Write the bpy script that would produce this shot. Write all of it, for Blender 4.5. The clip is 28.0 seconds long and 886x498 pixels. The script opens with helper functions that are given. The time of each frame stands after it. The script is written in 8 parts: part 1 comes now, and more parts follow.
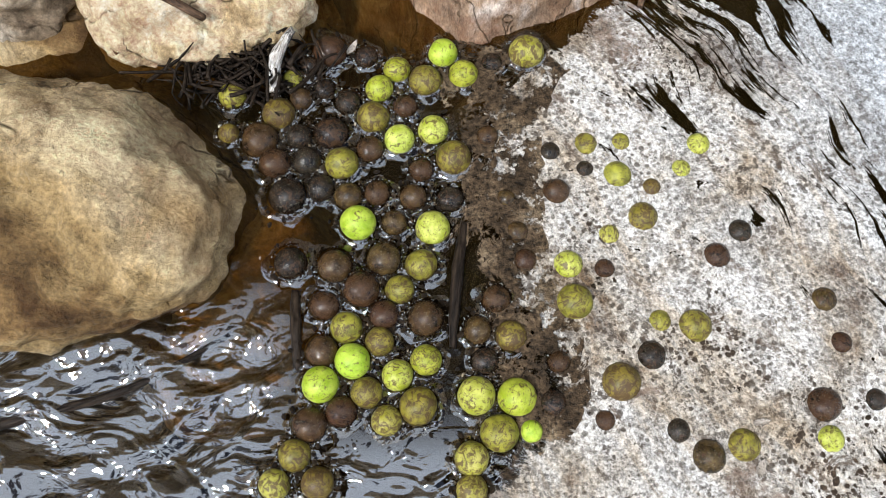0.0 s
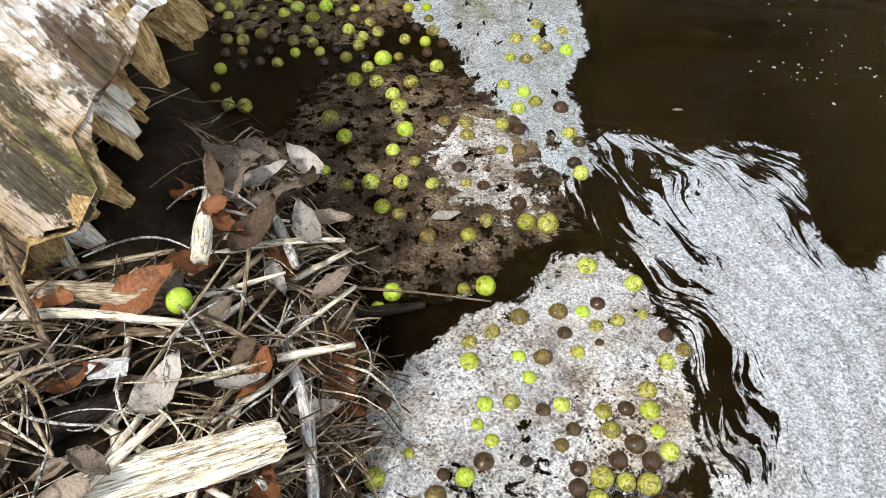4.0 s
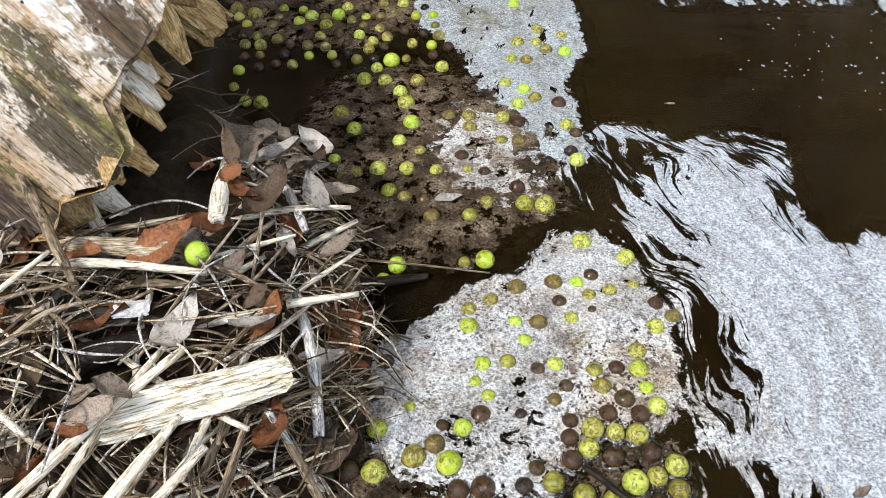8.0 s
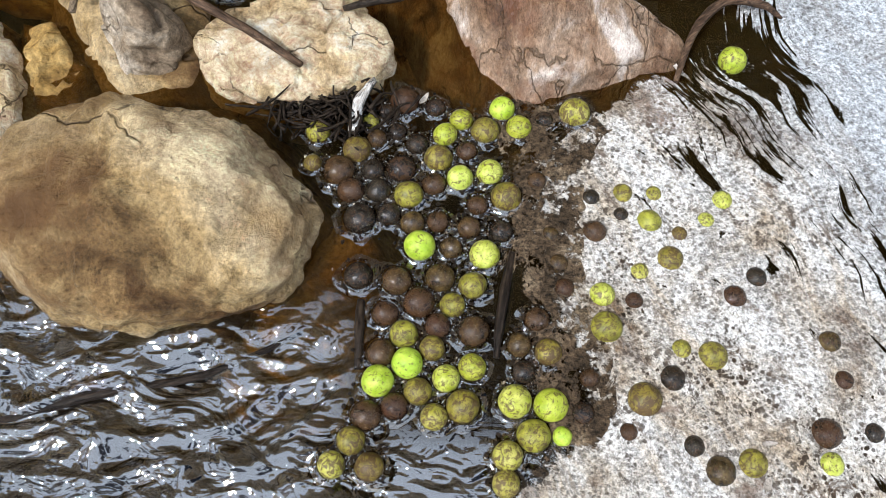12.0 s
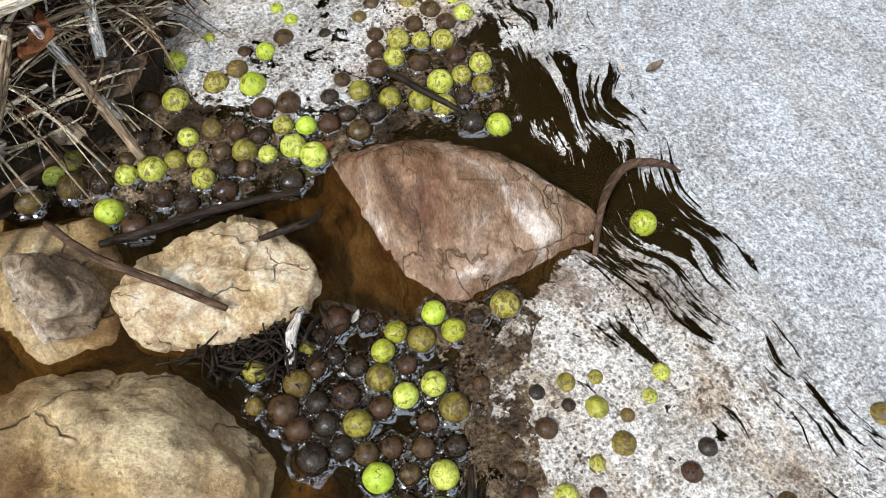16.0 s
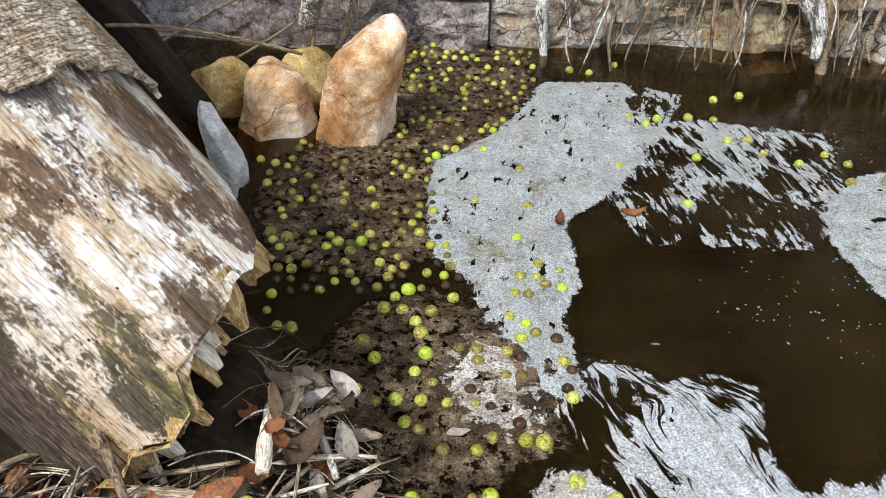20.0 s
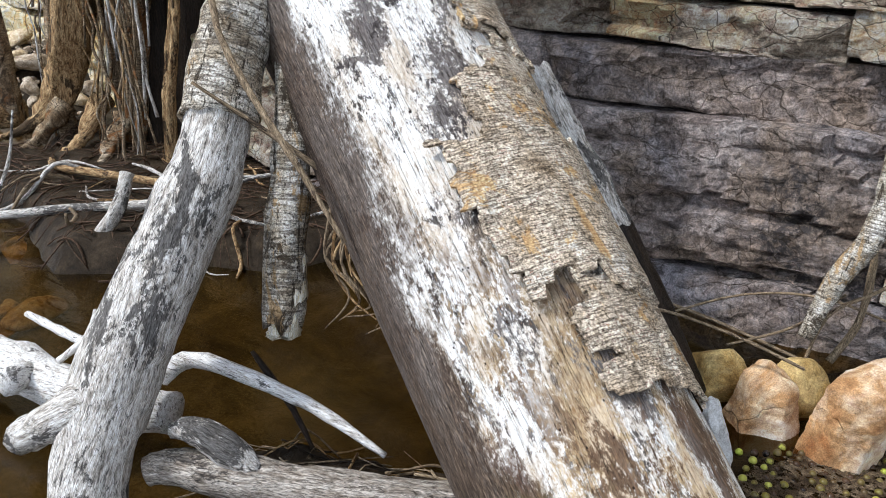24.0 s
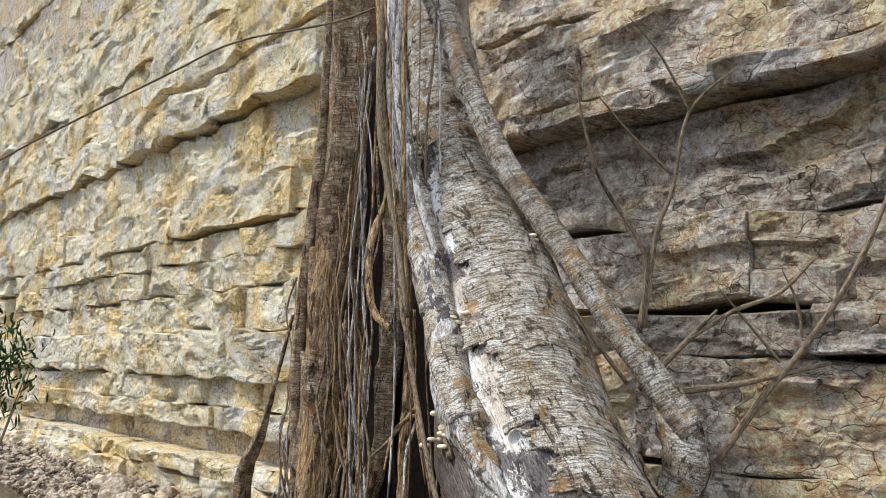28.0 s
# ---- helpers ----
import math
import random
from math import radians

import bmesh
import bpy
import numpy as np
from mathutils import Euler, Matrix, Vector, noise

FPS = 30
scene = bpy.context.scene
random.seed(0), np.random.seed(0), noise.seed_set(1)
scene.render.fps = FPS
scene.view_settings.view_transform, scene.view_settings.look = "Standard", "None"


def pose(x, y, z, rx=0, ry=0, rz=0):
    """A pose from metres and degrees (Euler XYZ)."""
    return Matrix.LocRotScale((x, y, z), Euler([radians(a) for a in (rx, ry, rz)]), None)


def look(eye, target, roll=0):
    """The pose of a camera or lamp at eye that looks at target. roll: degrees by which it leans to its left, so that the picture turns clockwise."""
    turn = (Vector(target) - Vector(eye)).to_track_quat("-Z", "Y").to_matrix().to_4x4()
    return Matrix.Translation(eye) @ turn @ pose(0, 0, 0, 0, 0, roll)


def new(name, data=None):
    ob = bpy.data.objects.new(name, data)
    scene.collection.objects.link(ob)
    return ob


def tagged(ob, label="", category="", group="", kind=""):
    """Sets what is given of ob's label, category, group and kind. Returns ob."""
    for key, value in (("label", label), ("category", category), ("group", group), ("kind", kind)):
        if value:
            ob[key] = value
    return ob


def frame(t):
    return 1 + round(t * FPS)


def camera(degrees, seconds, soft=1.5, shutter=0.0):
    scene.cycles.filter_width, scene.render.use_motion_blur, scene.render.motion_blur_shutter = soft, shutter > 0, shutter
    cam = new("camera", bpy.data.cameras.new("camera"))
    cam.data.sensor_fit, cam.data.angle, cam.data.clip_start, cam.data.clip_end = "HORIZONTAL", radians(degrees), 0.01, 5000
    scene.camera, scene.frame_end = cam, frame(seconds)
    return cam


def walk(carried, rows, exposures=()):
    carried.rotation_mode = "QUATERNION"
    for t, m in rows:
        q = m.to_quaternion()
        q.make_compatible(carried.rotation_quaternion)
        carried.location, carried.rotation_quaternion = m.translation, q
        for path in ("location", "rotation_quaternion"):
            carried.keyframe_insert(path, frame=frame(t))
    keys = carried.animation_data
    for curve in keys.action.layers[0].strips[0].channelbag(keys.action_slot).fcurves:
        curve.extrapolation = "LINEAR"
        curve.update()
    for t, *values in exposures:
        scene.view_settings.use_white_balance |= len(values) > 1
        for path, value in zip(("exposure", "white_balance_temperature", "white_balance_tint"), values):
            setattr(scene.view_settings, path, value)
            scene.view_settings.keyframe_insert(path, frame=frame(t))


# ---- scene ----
cam = camera(57.0, 28.0, soft=0.2)
METRES, EYE, TILT, LEAN, TURN = 4.3, 0.97, -71.5, 0.0, 0.0
ROWS = [
    (0.0, 0.0, 0.0, 0.0, 0.0, 0.0, -0.0),
    (0.5, -0.0082, -0.0043, 0.0157, 0.0, 1.64, 0.01),
    (1.0, -0.0183, -0.0023, 0.0338, 0.09, 3.3, -0.41),
    (1.5, -0.0293, -0.0103, 0.0633, 0.12, 7.67, -0.64),
    (2.0, -0.043, -0.0225, 0.0937, 0.25, 13.04, -0.66),
    (2.5, -0.0532, -0.0313, 0.1123, 0.33, 15.87, -0.79),
    (3.0, -0.0611, -0.0421, 0.1268, 0.3, 18.39, -0.88),
    (3.5, -0.064, -0.0485, 0.135, 0.48, 20.21, -1.13),
    (4.0, -0.0649, -0.0566, 0.1437, 0.44, 22.33, -1.11),
    (4.5, -0.0679, -0.0663, 0.1519, 0.51, 24.96, -1.09),
    (6.5, -0.0692, -0.0679, 0.1505, 1.54, 28.37, -1.41),
    (7.0, -0.0659, -0.0667, 0.1375, 1.58, 27.68, -1.39),
    (7.5, -0.0616, -0.0669, 0.1181, 1.6, 26.63, -1.42),
    (8.0, -0.0555, -0.0655, 0.1021, 1.61, 25.24, -1.54),
    (8.5, -0.0463, -0.0623, 0.0814, 1.53, 23.82, -2.09),
    (9.0, -0.0387, -0.0562, 0.0595, 1.52, 21.98, -2.96),
    (9.5, -0.0313, -0.0498, 0.042, 1.6, 19.98, -4.06),
    (10.0, -0.0249, -0.0414, 0.0236, 1.44, 16.9, -4.43),
    (10.5, -0.0169, -0.0336, 0.0032, 1.35, 13.31, -4.44),
    (11.0, -0.0104, -0.0292, -0.014, 1.34, 9.27, -4.37),
    (11.5, -0.0089, -0.0311, -0.0192, 1.27, 7.25, -4.4),
    (13.5, 0.0041, -0.0341, -0.0291, 0.9, 4.72, -0.28),
    (14.0, 0.0161, -0.0302, -0.026, -0.17, 4.0, 5.63),
    (14.5, 0.0237, -0.0287, -0.0123, -1.72, 3.49, 10.09),
    (15.0, 0.0154, -0.0295, 0.0041, -2.38, 4.1, 10.99),
    (15.5, 0.005, -0.0319, 0.012, -2.44, 5.26, 10.1),
    (16.0, -0.0129, -0.0409, 0.0371, -2.61, 9.14, 6.14),
    (16.5, -0.0331, -0.0566, 0.0716, -2.46, 15.87, 2.47),
    (17.0, -0.0431, -0.0681, 0.0885, -2.16, 19.66, 0.39),
    (17.5, -0.042, -0.073, 0.0984, -1.91, 21.98, 0.18),
    (18.0, -0.0464, -0.091, 0.1095, -1.82, 25.26, 0.65),
    (18.5, -0.0554, -0.1079, 0.1174, -1.3, 28.77, -0.12),
    (19.0, -0.0546, -0.1226, 0.1249, -1.26, 31.83, -0.64),
    (19.5, -0.0569, -0.1388, 0.1256, -1.21, 33.98, -0.74),
    (20.0, -0.0714, -0.1509, 0.1267, -0.27, 34.74, -3.05),
    (20.5, -0.0932, -0.1673, 0.1196, 3.01, 35.55, -8.89),
    (21.0, -0.114, -0.1806, 0.1044, 5.27, 36.1, -15.1),
    (21.5, -0.1265, -0.1923, 0.0976, 7.03, 37.08, -20.42),
    (23.5, -0.1382, -0.2482, 0.0757, 10.05, 43.94, -31.12),
    (24.0, -0.1389, -0.2783, 0.0752, 10.34, 46.43, -33.35),
    (24.5, -0.1336, -0.3046, 0.0701, 10.8, 50.17, -35.47),
    (25.0, -0.1266, -0.3444, 0.0602, 11.9, 56.75, -37.51),
    (25.5, -0.123, -0.3751, 0.0515, 13.01, 61.79, -39.73),
    (26.0, -0.1202, -0.3926, 0.0455, 14.35, 64.81, -42.05),
    (26.5, -0.113, -0.4084, 0.0427, 15.08, 67.93, -43.42),
    (27.0, -0.1027, -0.4217, 0.0391, 15.78, 72.03, -44.52),
    (27.5, -0.0938, -0.4264, 0.0346, 16.11, 74.09, -45.09),
    (28.0, -0.0948, -0.4171, 0.0306, 16.53, 73.82, -45.96),
]
# the camera's own exposure and white balance
AUTO = [(0.0, -0.10, 6500, 10), (4.0, 0.02, 6550, 10), (7.0, 0.04, 6300, 10), (10.0, 0.06, 6280, 10), (14.0, -0.06, 6350, 10), (17.0, -0.10, 6560, 10), (20.0, 0.02, 6480, 10), (21.0, 0.03, 6350, 10), (24.0, -0.04, 6200, 10), (26.0, 0.12, 6250, 10), (27.0, 0.04, 6350, 10), (28.0, -0.04, 6400, 10)]
walk(cam, [(t, pose(0, 0, EYE, TILT, LEAN, TURN) @ pose(METRES * x, METRES * y, METRES * z, 90 + pitch, roll, yaw)) for t, x, y, z, yaw, pitch, roll in ROWS], AUTO)

# ---- light ----
SUN_AZ, SUN_EL = 222.0, 51.0
world = bpy.data.worlds.new("world")
scene.world = world
world.use_nodes = True
sky = world.node_tree.nodes.new("ShaderNodeTexSky")
sky.sky_type, sky.sun_disc = "NISHITA", False
sky.sun_elevation, sky.sun_rotation = radians(SUN_EL), radians(SUN_AZ)
sky.air_density, sky.dust_density, sky.ozone_density = 1.0, 2.5, 1.0
wt = world.node_tree
place = wt.nodes.new("ShaderNodeTexCoord")
cloud = wt.nodes.new("ShaderNodeTexNoise")
cloud.inputs["Scale"].default_value, cloud.inputs["Detail"].default_value, cloud.inputs["Roughness"].default_value = 2.2, 7.0, 0.6
cover = wt.nodes.new("ShaderNodeMapRange")
cover.inputs["From Min"].default_value, cover.inputs["From Max"].default_value = 0.480, 0.505
over = wt.nodes.new("ShaderNodeMix")
over.data_type = "RGBA"
over.inputs[7].default_value = (35.5, 40.0, 47.0, 1)
wt.links.new(place.outputs["Generated"], cloud.inputs["Vector"])
# the clouds close up towards the zenith
axes = wt.nodes.new("ShaderNodeSeparateXYZ")
wt.links.new(place.outputs["Generated"], axes.inputs[0])
zenith = wt.nodes.new("ShaderNodeMapRange")
for k, value in enumerate((0.80, 0.95, 0.0, 0.07)):
    zenith.inputs[k + 1].default_value = value
wt.links.new(axes.outputs["Z"], zenith.inputs["Value"])
thick = wt.nodes.new("ShaderNodeMath")
wt.links.new(cloud.outputs["Fac"], thick.inputs[0])
wt.links.new(zenith.outputs[0], thick.inputs[1])
wt.links.new(thick.outputs[0], cover.inputs["Value"])
wt.links.new(cover.outputs[0], over.inputs[0])
wt.links.new(sky.outputs[0], over.inputs[6])
wt.links.new(over.outputs[2], wt.nodes["Background"].inputs[0])
world.node_tree.nodes["Background"].inputs[1].default_value = 0.048
sun = new("sun", bpy.data.lights.new("sun", "SUN"))
sun.data.energy, sun.data.angle, sun.data.color = 3.6, radians(6), (1.0, 0.985, 0.965)
sun_from = Vector((math.sin(radians(SUN_AZ)) * math.cos(radians(SUN_EL)), math.cos(radians(SUN_AZ)) * math.cos(radians(SUN_EL)), math.sin(radians(SUN_EL))))
sun.matrix_world = look(sun_from * 20, (0, 0, 0))

# ---- materials ----
class Nodes:
    """A material with its nodes, made by short calls."""

    def __init__(self, name, old=None):
        self.m = old or bpy.data.materials.new(name)
        self.m.use_nodes = True
        self.t = self.m.node_tree
        self.b = self.t.nodes["Principled BSDF"]
        self.out = self.t.nodes["Material Output"]

    def put(self, sock, v):
        if isinstance(v, bpy.types.NodeSocket):
            self.t.links.new(v, sock)
        elif isinstance(v, (tuple, list)) and len(v) == 3 and sock.type == "RGBA":
            sock.default_value = (*v, 1)
        else:
            sock.default_value = v

    def n(self, kind, out=0, **ins):
        node = self.t.nodes.new(kind)
        for k, v in ins.items():
            if k.startswith("_"):
                i = int(k[1:])
                self.put(node.inputs[i], v)
            else:
                self.put(node.inputs[k.replace("__", " ")], v)
        return node.outputs[out]

    def coord(self, scale=(1, 1, 1), kind="Object", vary=False):
        c = self.t.nodes.new("ShaderNodeTexCoord").outputs[kind]
        mp = self.t.nodes.new("ShaderNodeMapping")
        mp.inputs["Scale"].default_value = scale
        self.t.links.new(c, mp.inputs["Vector"])
        if vary:
            info = self.t.nodes.new("ShaderNodeObjectInfo").outputs["Random"]
            mul = self.math("MULTIPLY", info, 37.0)
            comb = self.n("ShaderNodeCombineXYZ", X=mul, Y=mul, Z=mul)
            self.t.links.new(comb, mp.inputs["Location"])
        return mp.outputs[0]

    def math(self, op, a, b=0.0, clamp=False):
        node = self.t.nodes.new("ShaderNodeMath")
        node.operation, node.use_clamp = op, clamp
        self.put(node.inputs[0], a)
        self.put(node.inputs[1], b)
        return node.outputs[0]

    def noise(self, vec, scale, detail=6.0, rough=0.6, dist=0.0, out=0):
        return self.n("ShaderNodeTexNoise", out, Vector=vec, Scale=scale, Detail=detail, Roughness=rough, Distortion=dist)

    def voronoi(self, vec, scale, feature="F1", out=0):
        node = self.t.nodes.new("ShaderNodeTexVoronoi")
        node.feature = feature
        self.put(node.inputs["Vector"], vec)
        node.inputs["Scale"].default_value = scale
        return node.outputs[out]

    def ramp(self, fac, stops):
        node = self.t.nodes.new("ShaderNodeValToRGB")
        el = node.color_ramp.elements
        while len(el) < len(stops):
            el.new(0.5)
        for e, (p, c) in zip(el, stops):
            e.position = p
            e.color = (*c, 1) if isinstance(c, tuple) else (c, c, c, 1)
        self.put(node.inputs[0], fac)
        return node.outputs[0]

    def mix(self, fac, a, b, mode="MIX"):
        node = self.t.nodes.new("ShaderNodeMix")
        node.data_type, node.blend_type = "RGBA", mode
        self.put(node.inputs[0], fac)
        self.put(node.inputs[6], a)
        self.put(node.inputs[7], b)
        return node.outputs[2]

    def bump(self, height, strength, distance, normal=None):
        node = self.t.nodes.new("ShaderNodeBump")
        self.put(node.inputs["Height"], height)
        node.inputs["Strength"].default_value, node.inputs["Distance"].default_value = strength, distance
        if normal:
            self.t.links.new(normal, node.inputs["Normal"])
        return node.outputs[0]

    def attr(self, name):
        node = self.t.nodes.new("ShaderNodeAttribute")
        node.attribute_name = name
        return node.outputs["Fac"]

    def rand(self):
        return self.t.nodes.new("ShaderNodeObjectInfo").outputs["Random"]

    def done(self, color=None, rough=None, normal=None, gloss=0.12, **kw):
        self.b.inputs["Specular IOR Level"].default_value = gloss
        for k, v in (("Base Color", color), ("Roughness", rough), ("Normal", normal)):
            if v is not None:
                self.put(self.b.inputs[k], v)
        for k, v in kw.items():
            self.put(self.b.inputs[k.replace("__", " ")], v)
        return self.m


def stone_mat(name, stops, scale=6.0, crack=0.35, rough=0.75, fine=140.0, stretch=(1, 1, 1), relief=0.006, spots=0.5, stain=(0.10, 0.06, 0.03), stain_at=0.62, wet=0.0):
    s = Nodes(name)
    v = s.coord(stretch, vary=True)
    big = s.noise(v, scale, 8, 0.62, 0.6)
    col = s.ramp(big, stops)
    grit = s.noise(v, fine, 4, 0.7)
    col = s.mix(0.45, col, s.ramp(grit, [(0.32, 0.12), (0.5, 0.5), (0.68, 0.9)]), "OVERLAY")
    patchy = s.noise(v, scale * 3.2, 11, 0.82, 0.5)
    col = s.mix(0.7, col, s.ramp(patchy, [(0.36, 0.15), (0.5, 0.5), (0.62, 0.85)]), "OVERLAY")
    pit = s.ramp(s.noise(v, fine * 0.45, 5, 0.75), [(0.60, 0.0), (0.68, 0.6)])
    col = s.mix(pit, col, s.mix(0.8, col, (0.03, 0.02, 0.012)))
    blot = s.noise(v, scale * 0.55, 7, 0.7, 1.2)
    col = s.mix(s.ramp(blot, [(stain_at, 0.0), (stain_at + 0.12, spots)]), col, stain)
    warp = s.t.nodes.new("ShaderNodeVectorMath")
    warp.operation = "MULTIPLY_ADD"
    s.put(warp.inputs[0], s.noise(v, scale * 1.2, 4, 0.55, out=1))
    warp.inputs[1].default_value = (0.9 / scale, 0.9 / scale, 0.9 / scale)
    s.put(warp.inputs[2], v)
    cr = s.voronoi(warp.outputs[0], scale * 0.6, "DISTANCE_TO_EDGE")
    line = s.ramp(cr, [(0.0, 1.0), (0.003, 1.0), (0.009, 0.0)])
    line = s.math("MULTIPLY", line, s.ramp(s.noise(v, scale * 0.7, 4, 0.6), [(0.47, 0.0), (0.53, 1.0)]))
    col = s.mix(s.math("MULTIPLY", line, crack * 0.75), col, (0.07, 0.045, 0.025))
    h = s.math("ADD", s.math("MULTIPLY", big, 1.2), s.math("MULTIPLY", grit, 0.35))
    h = s.math("SUBTRACT", h, s.math("MULTIPLY", pit, 0.25))
    h = s.math("SUBTRACT", h, s.math("MULTIPLY", line, 0.8 * crack))
    mid = patchy
    h = s.math("ADD", h, s.math("MULTIPLY", mid, 0.6))
    rg = s.ramp(blot, [(0.3, max(0.05, rough - 0.15 - wet)), (0.7, min(1.0, rough + 0.1 - wet))])
    return s.done(col, rg, s.bump(h, 0.9, relief), 0.12 + 2.0 * wet)


def wood_mat(name, stops, grain=(3, 3, 0.35), scale=14.0, rough=0.7, relief=0.004, spot=(0.03, 0.02, 0.015), spot_at=0.6, spot_amt=0.85, moss=None, kind="Object", blot=((1.3, 1.3, 0.5), 4.5), fleck=((2.5, 2.5, 0.6), 22.0)):
    """Weathered wood: the grain runs along the mesh's local z."""
    s = Nodes(name)
    v = s.coord(grain, kind, vary=True)
    fib = s.noise(v, scale, 9, 0.68, 0.4)
    col = s.ramp(fib, stops)
    salt = s.math("MULTIPLY", s.math("SUBTRACT", s.noise(s.coord((1, 1, 0.5), kind, vary=True), 90.0, 5, 0.8), 0.5), 0.28)
    blots = s.math("ADD", s.noise(s.coord(blot[0], kind, vary=True), blot[1], 10, 0.7, 0.4), salt)
    col = s.mix(s.ramp(blots, [(spot_at, 0.0), (spot_at + 0.025, spot_amt)]), col, spot)
    flecks = s.math("ADD", s.noise(s.coord(fleck[0], kind, vary=True), fleck[1], 6, 0.75), salt)
    col = s.mix(s.ramp(flecks, [(0.58, 0.0), (0.62, spot_amt * 0.9)]), col, spot)
    split = s.noise(s.coord((26, 26, 0.9), kind, vary=True), 4.0, 4, 0.55, 0.5)
    split = s.ramp(split, [(0.455, 0.0), (0.465, 1.0), (0.475, 1.0), (0.485, 0.0)])
    col = s.mix(s.math("MULTIPLY", split, 0.8), col, s.mix(0.75, col, (0.015, 0.010, 0.008)))
    fine = s.noise(s.coord((40, 40, 6), kind, vary=True), 6.0, 5, 0.75)
    col = s.mix(0.8, col, s.ramp(fine, [(0.36, 0.12), (0.5, 0.5), (0.62, 0.9)]), "OVERLAY")
    if moss:
        mm = s.noise(s.coord((1, 1, 0.6), kind, vary=True), 5.0, 7, 0.7)
        col = s.mix(s.ramp(mm, [(0.58, 0.0), (0.68, 0.7)]), col, moss)
    h = s.math("SUBTRACT", s.math("ADD", fib, s.math("MULTIPLY", fine, 0.5)), s.math("MULTIPLY", split, 0.8))
    return s.done(col, rough, s.bump(h, 0.8, relief))


def bark_mat(name, stops, relief=0.006, flake=(0.42, 0.27, 0.12), fine=1.0, ridge=0.5, dark=0.9):
    """Bark with fine cross lines and long cracks; local z runs along the stem."""
    s = Nodes(name)
    v = s.coord((1, 1, 1), vary=True)
    n1 = s.noise(v, 7.0, 10, 0.74, 0.5)
    col = s.ramp(n1, stops)
    cross = s.noise(s.coord((1.0, 1.0, 9.0), vary=True), 9.0 * fine, 7, 0.7, 0.35)
    cl = s.ramp(cross, [(0.51, 0.0), (0.54, 1.0)])
    long = s.noise(s.coord((6.0, 6.0, 0.8), vary=True), 6.0 * fine, 8, 0.7, 0.6)
    ll = s.ramp(long, [(0.58, 0.0), (0.61, 1.0)])
    col = s.mix(s.math("MULTIPLY", cl, 0.7), col, (0.075, 0.052, 0.034))
    col = s.mix(s.math("MULTIPLY", ll, ridge), col, (0.03, 0.02, 0.012))
    gr = s.noise(v, 120, 4, 0.75)
    col = s.mix(0.9, col, s.ramp(gr, [(0.36, 0.08), (0.5, 0.5), (0.64, 0.93)]), "OVERLAY")
    fl = s.ramp(s.noise(s.coord((1.6, 1.6, 0.8), vary=True), 3.4, 9, 0.75, 0.7), [(0.56, 0.0), (0.59, 0.8)])
    col = s.mix(fl, col, s.mix(0.5, flake, col, "OVERLAY"))
    dk = s.ramp(s.noise(s.coord((1.4, 1.4, 0.7), vary=True), 5.0, 9, 0.8, 0.6), [(0.565, 0.0), (0.585, dark)])
    col = s.mix(dk, col, (0.05, 0.035, 0.022))
    h = s.math("SUBTRACT", s.math("ADD", s.math("MULTIPLY", n1, 0.7), s.math("MULTIPLY", gr, 0.12)), s.math("ADD", s.math("MULTIPLY", cl, 0.22), s.math("MULTIPLY", s.math("ADD", ll, fl), 0.3)))
    return s.done(col, 0.85, s.bump(h, 0.9, relief))


def fruit_mat(name, a, b, spot, spots=0.45, rough=0.32, gloss=0.4):
    s = Nodes(name)
    v = s.coord((1, 1, 1), vary=True)
    base = s.mix(s.ramp(s.noise(v, 1.6, 5, 0.6), [(0.35, 0.0), (0.65, 1.0)]), a, b)
    hue = s.t.nodes.new("ShaderNodeHueSaturation")
    s.put(hue.inputs["Hue"], s.math("ADD", s.math("MULTIPLY", s.rand(), 0.05), 0.475))
    s.put(hue.inputs["Value"], s.math("ADD", s.math("MULTIPLY", s.rand(), 0.5), 0.75))
    s.put(hue.inputs["Color"], base)
    col = hue.outputs[0]
    dots = s.math("MAXIMUM", s.ramp(s.voronoi(v, 5.5), [(0.15, 1.0), (0.22, 0.0)]), s.ramp(s.voronoi(v, 11.0), [(0.20, 0.8), (0.27, 0.0)]))
    dots = s.math("MULTIPLY", dots, s.ramp(s.noise(v, 1.3, 4, 0.6), [(0.40, 0.15), (0.55, 1.0)]))
    most = s.math("SUBTRACT", s.noise(v, 2.0, 8, 0.78, 1.2), s.math("MULTIPLY", s.rand(), 0.07))
    bl = s.ramp(most, [(0.585 - spots * 0.17, 0.0), (0.63 - spots * 0.16, 0.97)])
    pale = s.ramp(s.noise(v, 7.0, 6, 0.7), [(0.56, 0.0), (0.66, 0.35)])
    col = s.mix(pale, col, s.mix(0.5, col, (0.42, 0.36, 0.24)))
    col = s.mix(s.math("MULTIPLY", s.math("MAXIMUM", s.math("MULTIPLY", dots, spots), bl), 0.9), col, s.mix(s.noise(v, 9.0, 5, 0.7), spot, s.mix(0.5, spot, (0.22, 0.11, 0.05))))
    rg = s.math("ADD", rough, s.math("MULTIPLY", s.ramp(s.noise(v, 5.0, 6, 0.7), [(0.40, 0.0), (0.62, 1.0)]), 0.20))
    h = s.math("ADD", s.noise(v, 14, 5, 0.7), s.math("MULTIPLY", bl, -0.6))
    return s.done(col, rg, s.bump(h, 0.5, 0.0007), gloss)


